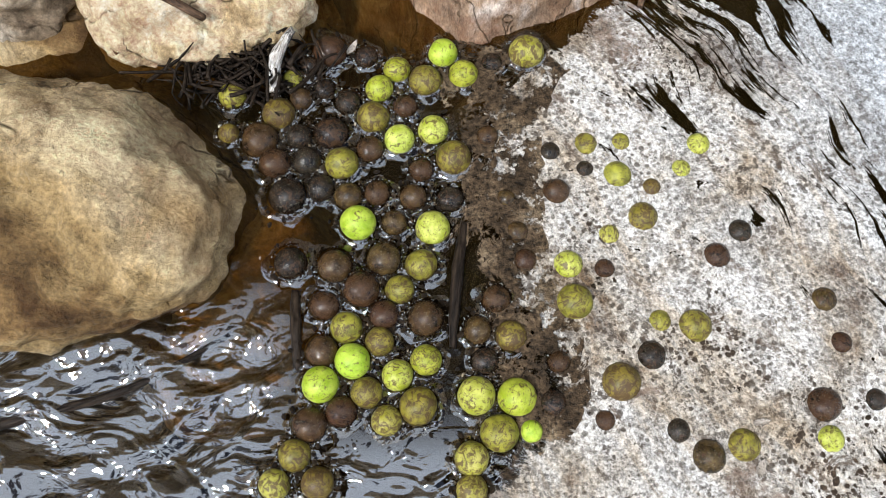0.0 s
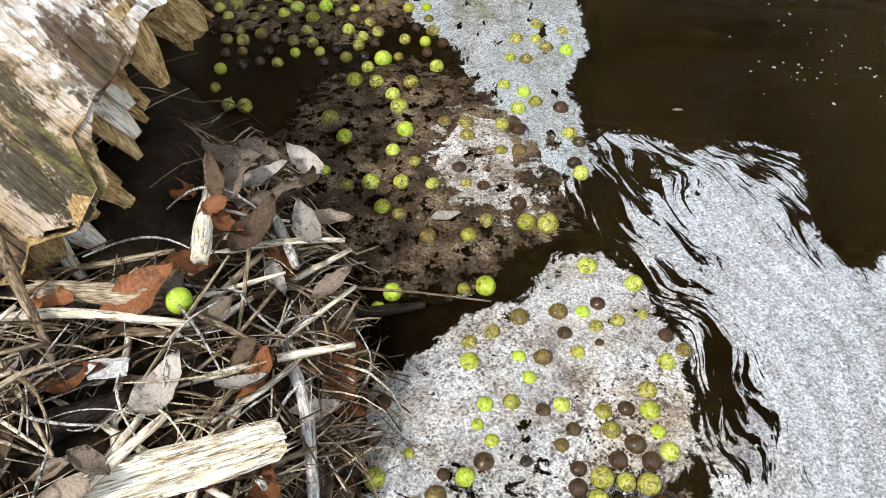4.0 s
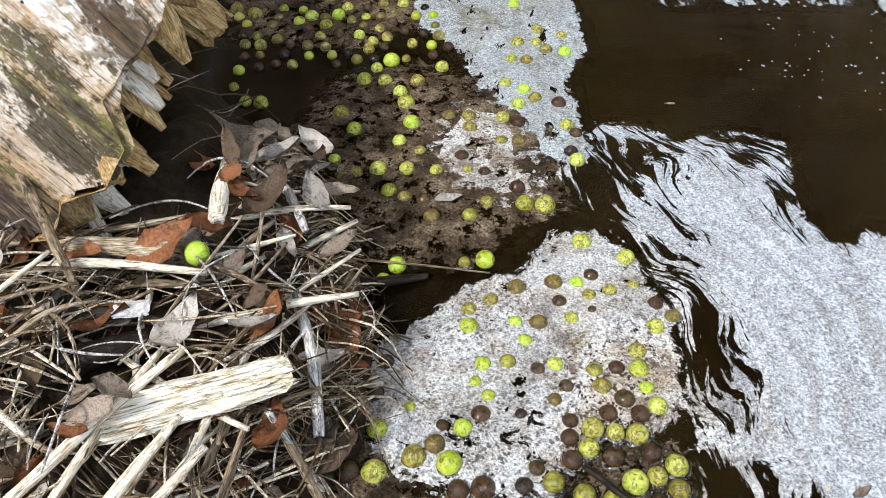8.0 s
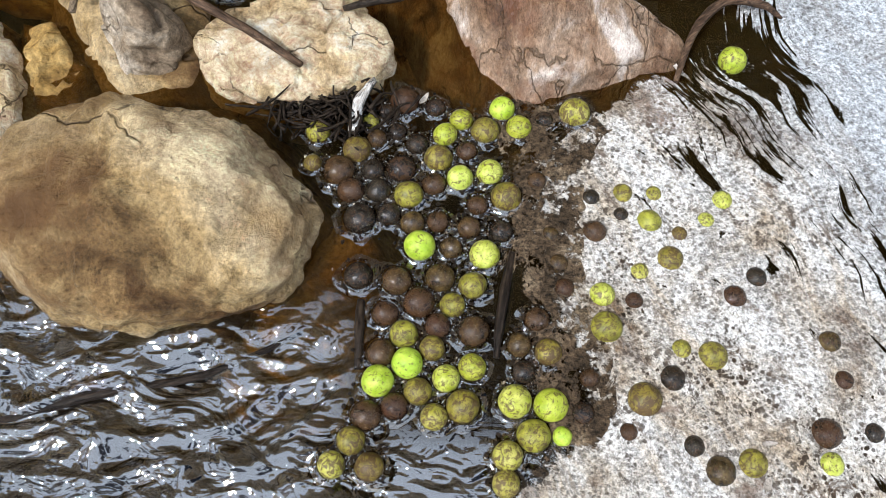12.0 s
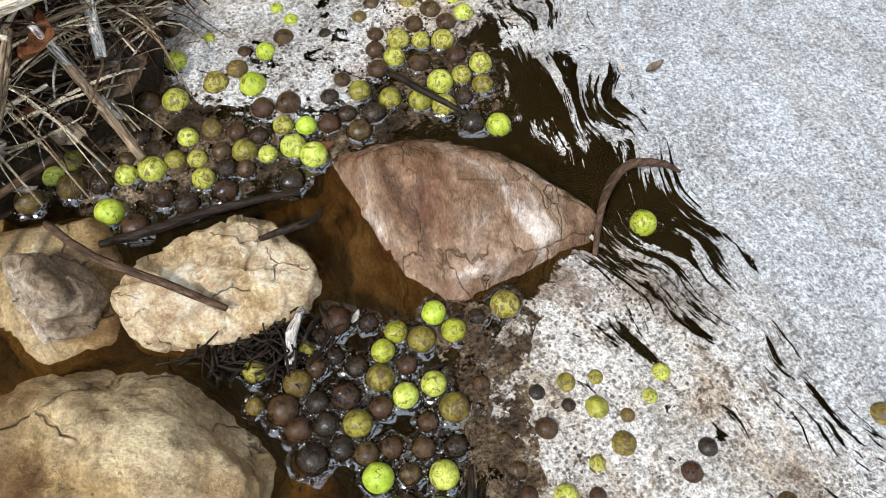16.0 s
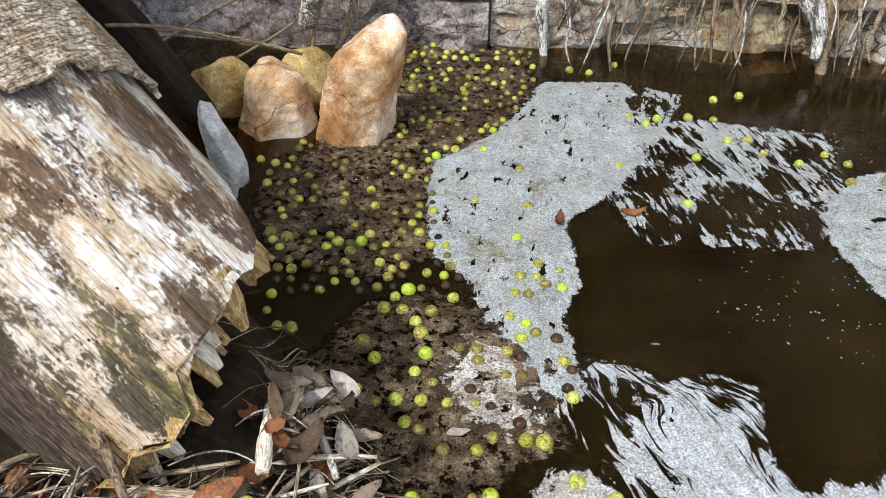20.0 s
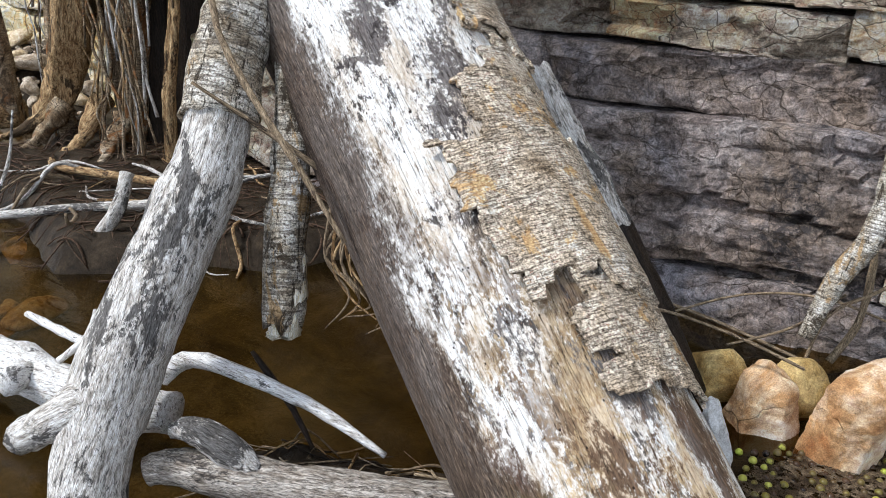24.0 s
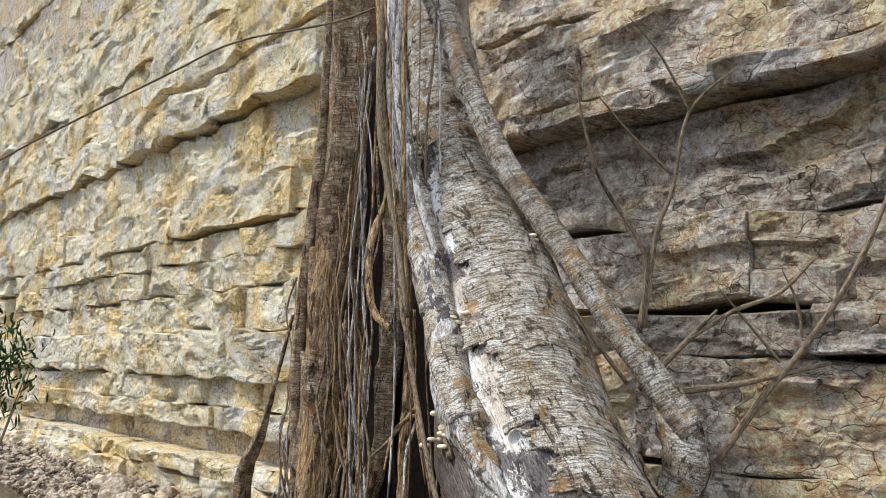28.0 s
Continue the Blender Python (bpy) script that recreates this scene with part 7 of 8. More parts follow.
for pts, m, label in [
    ([(-6.9, 1.9, 0.02, 0.022), (-6.2, 2.5, 0.14, 0.03), (-5.6, 2.9, 0.24, 0.034), (-5.0, 3.3, 0.30, 0.03)], GREYWOOD, "long bleached branch lying from the water onto the mud"),
    ([(-6.0, 2.0, 0.0, 0.012), (-5.75, 2.3, 0.30, 0.014), (-5.7, 2.5, 0.62, 0.012), (-5.72, 2.6, 0.95, 0.006)], GREYWOOD, "thin white forked twig standing out of the water"),
    ([(-5.35, 2.72, 0.05, 0.04), (-5.15, 2.85, 0.30, 0.05), (-5.18, 3.0, 0.55, 0.045)], GREYWOOD, "pale broken stump on the mud bank"),
    ([(-7.3, 3.7, 0.10, 0.03), (-6.5, 3.3, 0.26, 0.035), (-5.6, 3.35, 0.34, 0.03), (-4.9, 3.5, 0.34, 0.02)], ROOTW, "brown root lying along the mud bank"),
    ([(-2.30, 2.30, 1.05, 0.010), (-2.45, 2.15, 1.20, 0.012), (-2.75, 1.95, 1.45, 0.010), (-2.95, 1.80, 1.62, 0.006)], TWIGW, "straight dead twig caught under the log"),
]:
    tagged(limb("driftwood", pts, m, 10, 5, 0.12), label, "driftwood")
for i in range(110):
    x, y = rng.uniform(-17, -8.9), rng.uniform(3.9, 5.5)
    a = rng.uniform(0.1, 0.4)
    rock("stone", (x, y, ground_height(x, y) + a * 0.1), (a, a * rng.uniform(0.6, 1), a * 0.6), (0, 0, rng.uniform(0, 360)), (GREYST, GREYST, GREYST, PALE)[i % 4], 100 + i % 9, "small angular stone on the far bank below the cliff", 18, 0.05, 3, flat=0.42, group="stones on the far bank")

# rubble between the larger stones of the far bank
V, F = [], []
chips = [rock_data((1, 0.8, 0.6), 300 + k, 16, 0.05, 1, 0.45) for k in range(5)]
chips = [([v.co.copy() for v in m.vertices], [tuple(p.vertices) for p in m.polygons]) for m in chips]
for i in range(4200):
    x, y = rng.uniform(-27, -8.4), rng.uniform(3.0, 5.7)
    z = ground_height(x, y)
    if z < -0.03:
        continue
    a = rng.uniform(0.03, 0.16) * (1 if x > -15 else 1.9)
    q = Euler((rng.gauss(0, 0.3), rng.gauss(0, 0.3), rng.uniform(0, 6.28))).to_matrix()
    vs, fs = chips[i % 5]
    n = len(V)
    V += [tuple(q @ (c * a) + Vector((x, y, z + a * 0.12))) for c in vs]
    F += [tuple(j + n for j in f) for f in fs]
tagged(mesh_ob("rubble", V, F, GREYST, False), "grey-brown stone chips covering the far bank", "rubble", kind="stuff")

# ---- vines, fungus and small growth on the trunk ----
VINES = [
    [(-3.60, 2.10, 3.1, 0.010), (-3.51, 2.08, 2.87, 0.012), (-3.26, 2.02, 2.36, 0.012), (-3.04, 1.97, 1.98, 0.014), (-2.9, 1.9, 1.78, 0.013), (-2.73, 1.86, 1.62, 0.013), (-2.53, 1.84, 1.44, 0.012), (-2.28, 1.84, 1.17, 0.008)],
    [(-4.57, 2.8, 5.43, 0.016), (-4.49, 2.78, 4.18, 0.016), (-4.35, 2.76, 3.24, 0.015), (-4.18, 2.72, 2.55, 0.014), (-3.97, 2.7, 1.99, 0.012)],
    [(-4.8, 2.82, 6.2, 0.03), (-4.69, 2.8, 5.48, 0.028), (-4.63, 2.75, 4.59, 0.027), (-4.46, 2.8, 3.87, 0.026), (-4.27, 2.87, 3.17, 0.025), (-4.06, 2.9, 2.69, 0.02)],
    [(-4.8, 2.75, 6.2, 0.03), (-4.74, 2.74, 5.48, 0.028), (-4.64, 2.69, 4.38, 0.026), (-4.42, 2.7, 3.59, 0.025), (-4.22, 2.66, 3.01, 0.02)],
    [(-4.85, 2.7, 6.2, 0.03), (-4.78, 2.71, 5.44, 0.028), (-4.69, 2.75, 4.56, 0.027), (-4.59, 2.77, 3.92, 0.026), (-4.58, 2.63, 3.49, 0.025), (-4.48, 2.59, 3.08, 0.025), (-4.29, 2.59, 2.94, 0.02)],
    [(-4.75, 2.9, 5.9, 0.03), (-4.69, 2.88, 5.09, 0.028), (-4.53, 2.82, 4.39, 0.026), (-4.31, 2.79, 3.78, 0.025), (-4.06, 2.75, 3.36, 0.02)],
    [(-4.85, 3.29, 2.44, 0.012), (-4.67, 2.93, 2.24, 0.011), (-4.43, 2.6, 2.17, 0.006)],
    [(-4.83, 3.32, 2.4, 0.012), (-4.64, 2.95, 2.31, 0.011), (-4.38, 2.67, 2.1, 0.006)],
    [(-4.84, 3.31, 2.38, 0.012), (-4.6, 3.02, 2.17, 0.011), (-4.32, 2.78, 1.94, 0.006)],
]
for i, pts in enumerate(VINES):
    tagged(limb("vine", pts, (TWIGW, ROOTW, GREYWOOD)[i % 3], 7, 6, 0.14, i), "thin woody vine hanging along the leaning trunk", "vine", "vines on the trunk")
rng = random.Random(77)
for i in range(9):
    f = rng.random()
    x, y = -4.95 + 0.5 * f + rng.gauss(0, 0.05), 2.75 + 0.25 * f + rng.gauss(0, 0.05)
    z0, z1 = rng.uniform(1.2, 3.0), rng.uniform(4.0, 6.4)
    pts = [(x - 0.10 * (1 - t) + 0.07 * math.sin(3 * t + i) + 0.45 * (1 - t), y + rng.gauss(0, 0.03) - 0.12 * (1 - t), z0 + (z1 - z0) * t, rng.uniform(0.004, 0.010)) for t in (0, 0.2, 0.4, 0.6, 0.8, 1.0)]
    tagged(limb("vine", pts, (TWIGW, GREYWOOD, ROOTW)[i % 3], 5, 4, 0.15, i), "thin dry hanging rootlet before the trunk", "vine", "vines on the trunk")
tagged(limb("vine", [(-9.3, 1.4, 4.5, 0.010), (-8.92, 1.68, 4.75, 0.011), (-7.67, 2.46, 5.35, 0.011), (-6.92, 2.75, 5.54, 0.010), (-6.0, 3.2, 5.60, 0.010), (-5.4, 3.4, 5.7, 0.010)], TWIGW, 6, 6, 0.1), "long thin vine stretched out from the trunk", "vine")
for s, ang, size, n in [(3.55, 141, 0.05, 5), (3.02, 166, 0.06, 6), (2.92, 162, 0.05, 4), (4.95, 150, 0.06, 5), (4.1, 62, 0.05, 3), (2.75, 137, 0.035, 2), (4.3, 100, 0.03, 1)]:
    bx, by, q = log_bend(s)
    at = log_a + log_rot.to_3x3() @ Vector((bx + (q + 0.05) * math.cos(radians(ang)), by + (q + 0.05) * math.sin(radians(ang)), s))
    f = thing_at("shelf_fungus", at, "cream-coloured shelf fungus growing on the trunk", "fungus", "fungus on the trunk")
    for i in range(n):
        me = rock_data((size * rng.uniform(0.8, 1.3), size * rng.uniform(0.8, 1.2), size * 0.5), 200 + i, 4, 0.05, 2, 0.85)
        me.materials.append(FUNGUS)
        ob = new("cap", me)
        ob.parent = f
        ob.location = (rng.gauss(0, size * 0.5), rng.gauss(0, size * 0.25), (i - n / 2) * size * 0.55)
post = thing_at("grey_post", (-1.5, 3.5, 0.05), "weathered pole behind the trunk, grey above and black with wet below", "branch")
limb_part("stem", [(-2.34, 3.22, 1.56, 0.06), (-2.18, 3.26, 1.29, 0.07), (-2.04, 3.31, 1.06, 0.076), (-1.93, 3.35, 0.86, 0.08)], GREYWOOD, post, sides=14, steps=5, lump=0.07, jag=1.0)
limb_part("wet_foot", [(-1.94, 3.345, 0.88, 0.081), (-1.88, 3.37, 0.78, 0.081), (-1.70, 3.43, 0.45, 0.081), (-1.5, 3.5, 0.05, 0.08)], DARKWOOD, post, sides=14, steps=5, lump=0.07)
for pts, r in [([(-1.75, 3.32, 0.52), (-1.57, 3.38, 0.5), (-1.3, 3.45, 0.44), (-1.02, 3.49, 0.36)], 0.008), ([(-0.95, 4.45, 0.75), (-0.92, 4.40, 0.53), (-0.92, 4.3, 0.28), (-1.0, 4.2, 0.08)], 0.02), ([(-2.21, 4.2, 0.16), (-1.76, 4.2, 0.14), (-1.46, 4.2, 0.10), (-1.13, 4.2, 0.04)], 0.010), ([(-1.1, 4.0, 0.05), (-1.05, 4.15, 0.35), (-0.85, 4.3, 0.5), (-0.6, 4.4, 0.75)], 0.010), ([(-1.5, 4.1, 0.05), (-1.2, 4.2, 0.22), (-1.0, 4.25, 0.45)], 0.008), ([(-1.9, 4.1, 0.1), (-1.5, 4.25, 0.3), (-1.1, 4.3, 0.38), (-0.7, 4.35, 0.30)], 0.007)]:
    tagged(limb("twig", [(*p, r) for p in pts], TWIGW, 7, 5, 0.15), "dry twig at the foot of the cliff", "twig")
# a tuft of green leaves at the cliff
shrub = thing_at("shrub", (-14.4, 2.9, 1.2), "small green-leaved shrub growing below the far cliff", "shrub")
stems, V, F = [], [], []
for i in range(7):
    a = i * 0.9
    limb_part("stem", [(-14.4, 2.9, 0.5, 0.02), (-14.4 + 0.2 * math.cos(a), 2.9 + 0.2 * math.sin(a), 1.4, 0.015), (-14.4 + 0.5 * math.cos(a), 2.9 + 0.5 * math.sin(a), 2.3 + 0.1 * i, 0.006)], TWIGW, shrub, sides=6)
for i in range(420):
    c = Vector((-14.4 + rng.gauss(0, 0.25), 2.9 + rng.gauss(0, 0.25), 2.5 + rng.gauss(0, 0.42)))
    q = Euler((rng.uniform(0, 6), rng.uniform(0, 6), rng.uniform(0, 6))).to_matrix()
    L, W, n = rng.uniform(0.05, 0.11), 0.02, len(V)
    for p in ((-L, 0, 0), (-L * 0.3, W, 0.006), (L * 0.5, W * 0.8, 0.006), (L, 0, -0.01), (L * 0.5, -W * 0.8, 0.006), (-L * 0.3, -W, 0.006), (0, 0, -0.006)):
        V.append(tuple(c + q @ Vector(p)))
    F += [(n + k, n + (k + 1) % 6, n + 6) for k in range(6)] + [tuple(n + k for k in range(6))[::-1]]
leaves = mesh_ob("leaves", V, F, GREENLEAF)
leaves.parent = shrub
leaves.matrix_parent_inverse = shrub.matrix_world.inverted()

# ---- heap of flood litter ----
rng = random.Random(21)


def heap_z(x, y):
    return max(ground_height(x, y), 0.0)


def heap_spot(margin=0.02):
    while True:
        x, y = rng.uniform(-1.75, -0.36), rng.uniform(0.74, 2.1)
        d = inside_distance(x, y, MOUND)
        if x < -0.74 and y > 1.42 and rng.random() < 0.9:
            continue
        if d > margin and (x > -1.35 or rng.random() < 0.3):
            return x, y, d


def litter(name, count, material, length, radius, lift, label, fringe=0.0, fan=None):
    """A tangle of thin stalks, all in one mesh."""
    V, F = [], []
    for i in range(count):
        x, y, d = heap_spot()
        if fringe and rng.random() < fringe:
            while d > 0.12:
                x, y, d = heap_spot()
        L = rng.uniform(*length)
        a = rng.gauss(fan, 0.5) if fan is not None and rng.random() < 0.6 else rng.uniform(0, 2 * math.pi)
        dx, dy = math.cos(a), math.sin(a)
        z0 = heap_z(x, y) + rng.uniform(*lift)
        r = rng.uniform(*radius)
        bend, sag = rng.gauss(0, 0.12) * L, rng.gauss(0.02, 0.10) * L
        tilt = rng.gauss(0, 0.12)
        pts = []
        for k in range(5):
            t = k / 4 - 0.5
            px, py = x + dx * L * t - dy * bend * (0.25 - t * t) * 4, y + dy * L * t + dx * bend * (0.25 - t * t) * 4
            zz = z0 + tilt * L * t + sag * (0.25 - t * t) * 4
            zz = max(zz, heap_z(px, py) + 0.004) if inside_distance(px, py, MOUND) > 0 else max(zz - 0.10 * smooth01(-inside_distance(px, py, MOUND) / 0.1), 0.004)
            pts.append((px, py, zz, r * (1 - 0.35 * abs(t) * 2)))
        v, f = tube_data(pts, 4, 2, 0.0)
        n = len(V)
        V += v
        F += [tuple(j + n for j in q) for q in f]
    ob = mesh_ob(name, V, F, material)
    return tagged(ob, label, "litter", kind="stuff")


litter("straw_litter", 200, STRAW, (0.08, 0.30), (0.0010, 0.0030), (0.01, 0.075), "tangle of dry straw and grass stalks on the heap", 0.25, 0.5)
litter("root_litter", 240, ROOTD, (0.05, 0.22), (0.0007, 0.0024), (0.0, 0.06), "tangle of fine brown rootlets and twigs on the heap", 0.6)
litter("pale_litter", 120, GREYWOOD, (0.06, 0.22), (0.0012, 0.003), (0.03, 0.085), "thin bleached grass stems on the heap", 0.3, 1.0)


def grass_bundles(name, count, per, material, label):
    """Wisps of flat dry grass blades lying side by side, bent together over the heap."""
    V, F = [], []
    for i in range(count):
        x, y, d = heap_spot()
        while y > 1.35 and rng.random() < 0.75:
            x, y, d = heap_spot()
        if i % 2 == 0:
            while d > 0.14 or x < -0.85:
                x, y, d = heap_spot()
        a, L = (rng.gauss(0.5, 0.7) if i % 3 else rng.uniform(-1.6, 0.4)), rng.uniform(0.14, 0.36)
        bend, z0, tilt = rng.gauss(0, 0.09), heap_z(x, y) + rng.uniform(0.03, 0.09), rng.gauss(0, 0.15)
        for b in range(per):
            aa, LL, w = a + rng.gauss(0, 0.16), L * rng.uniform(0.5, 1.1), rng.uniform(0.0009, 0.0032)
            ox, oy, oz, turn = rng.gauss(0, 0.018), rng.gauss(0, 0.018), rng.gauss(0, 0.01), rng.uniform(0, 3.1)
            bb = bend + rng.gauss(0, 0.06)
            n = len(V)
            for k in range(7):
                t = k / 6 - 0.5
                dx, dy = math.cos(aa + bb * t * 4), math.sin(aa + bb * t * 4)
                px, py = x + ox + dx * LL * t, y + oy + dy * LL * t
                inside = inside_distance(px, py, MOUND)
                pz = z0 + oz + tilt * LL * t - 0.5 * LL * t * t
                pz = max(pz, heap_z(px, py) + 0.003) if inside > 0 else max(0.004, pz - 0.2 * smooth01(-inside / 0.12))
                ww = w * (1 - 1.6 * abs(t) ** 2)
                sx, sy, sz = -dy * math.cos(turn + t), dx * math.cos(turn + t), math.sin(turn + t)
                for e, h in ((-1, 0.0003), (1, 0.0003), (1, -0.0003), (-1, -0.0003)):
                    V.append((px + e * ww * sx, py + e * ww * sy, pz + e * ww * sz + h))
            for k in range(6):
                F += [(n + 4 * k + c, n + 4 * k + (c + 1) % 4, n + 4 * k + 4 + (c + 1) % 4, n + 4 * k + 4 + c) for c in range(4)]
            F += [(n + 3, n + 2, n + 1, n), (n + 24, n + 25, n + 26, n + 27)]
    return tagged(mesh_ob(name, V, F, material), label, "litter", kind="stuff")


grass_bundles("dry_grass", 75, 7, STRAW, "wisps of flat dry grass blades bent over the heap")


def leaf_mesh(L, W, curl, seed):
    """A dry leaf with a midrib fold, curled and wavy, with real thickness."""
    n, m = 9, 4
    V, F = [], []
    for side in (0, 1):
        for i in range(n + 1):
            t = i / n
            half = W / 2 * (math.sin(math.pi * min(1, t * 0.98 + 0.02)) ** 0.75) * (1.15 - 0.4 * t)
            for j in range(m + 1):
                s = j / m * 2 - 1
                x = (t - 0.5) * L
                y = half * s * (1 + 0.35 * noise.noise((t * 6, s, seed)) + 0.15 * noise.noise((t * 17, s, seed)))
                z = curl * L * (t - 0.5) ** 2 + 0.35 * W * abs(s) ** 1.4 * (0.4 + 0.5 * noise.noise((t * 2, seed, 1))) + 0.15 * L * noise.noise((t * 2.6, s * 1.3, seed + 5)) + 0.03 * L * noise.noise((t * 9, s * 4, seed))
                V.append((x, y, z - side * 0.0009))
    k = (n + 1) * (m + 1)
    for i in range(n):
        for j in range(m):
            a = i * (m + 1) + j
            q = (a, a + m + 1, a + m + 2, a + 1)
            F.append(q[::-1])
            F.append(tuple(v + k for v in q))
    rim = [(0, j) for j in range(m)] + [(i, m) for i in range(n)] + [(n, j) for j in range(m, 0, -1)] + [(i, 0) for i in range(n, 0, -1)]
    for (i, j), (p, q) in zip(rim, rim[1:] + rim[:1]):
        a, b = i * (m + 1) + j, p * (m + 1) + q
        F.append((a, b, b + k, a + k))
    me = bpy.data.meshes.new("dead_leaf")
    me.from_pydata(V, [], F)
    me.polygons.foreach_set("use_smooth", [True] * len(me.polygons))
    return me


LEAF_LABELS = ("rust-brown dead leaf on the litter heap", "curled grey-brown dead leaf on the litter heap", "dark rotten leaf on the litter heap", "pale grey dried leaf on the litter heap")
LEAVES = [[leaf_mesh(1.0, rng.uniform(0.34, 0.55), rng.uniform(-0.2, 0.7), s + 10 * k) for s in range(4)] for k in range(4)]
for k in range(4):
    for me in LEAVES[k]:
        me.materials.append(LEAF_MATS[k])


def dead_leaf(x, y, z, L, k, yaw, tip=0.0, roll=0.0):
    ob = new("dead_leaf", rng.choice(LEAVES[k]))
    ob.matrix_world = pose(x, y, z, roll, tip, yaw) @ Matrix.Diagonal((L, L, L, 1))
    return tagged(ob, LEAF_LABELS[k], "leaf", "dead leaves on the heap")


for L, x, y, z, k, yaw in [(0.15, -0.79, 1.31, 0.33, 0, 35), (0.12, -0.86, 1.16, 0.31, 0, 10), (0.10, -0.93, 1.30, 0.32, 0, -20), (0.14, -0.98, 1.10, 0.30, 3, 40), (0.12, -0.72, 1.14, 0.31, 3, 70), (0.09, -0.79, 1.58, 0.28, 0, -50), (0.13, -0.70, 1.60, 0.30, 1, 70), (0.13, -0.72, 1.70, 0.27, 1, -10), (0.12, -0.66, 1.66, 0.25, 3, 20), (0.10, -0.62, 1.05, 0.24, 0, 60), (0.11, -0.56, 1.02, 0.20, 0, 85), (0.10, -0.50, 1.42, 0.22, 1, 50), (0.08, -0.60, 1.16, 0.30, 3, 15), (0.12, -0.62, 1.60, 0.26, 1, 30), (0.11, -0.56, 1.54, 0.24, 3, 110), (0.12, -0.68, 1.74, 0.24, 1, -35), (0.10, -0.58, 1.68, 0.22, 2, 80), (0.10, -0.53, 1.60, 0.20, 1, 10), (0.13, -0.64, 1.50, 0.28, 2, 60), (0.10, -0.70, 1.50, 0.29, 0, -30), (0.11, -0.60, 1.78, 0.18, 3, 140)]:
    dead_leaf(x, y, z + 0.02, L, k, yaw, rng.uniform(-15, 15), rng.uniform(-15, 15))
for i in range(150):
    x, y, d = heap_spot(0.0)
    if y > 1.42 and x < -0.78:
        continue
    dead_leaf(x, y, heap_z(x, y) + rng.uniform(0.012, 0.095), rng.uniform(0.05, 0.12), rng.choices(range(4), (3, 4, 5, 2))[0], rng.uniform(0, 360), rng.gauss(0, 22), rng.gauss(0, 22))

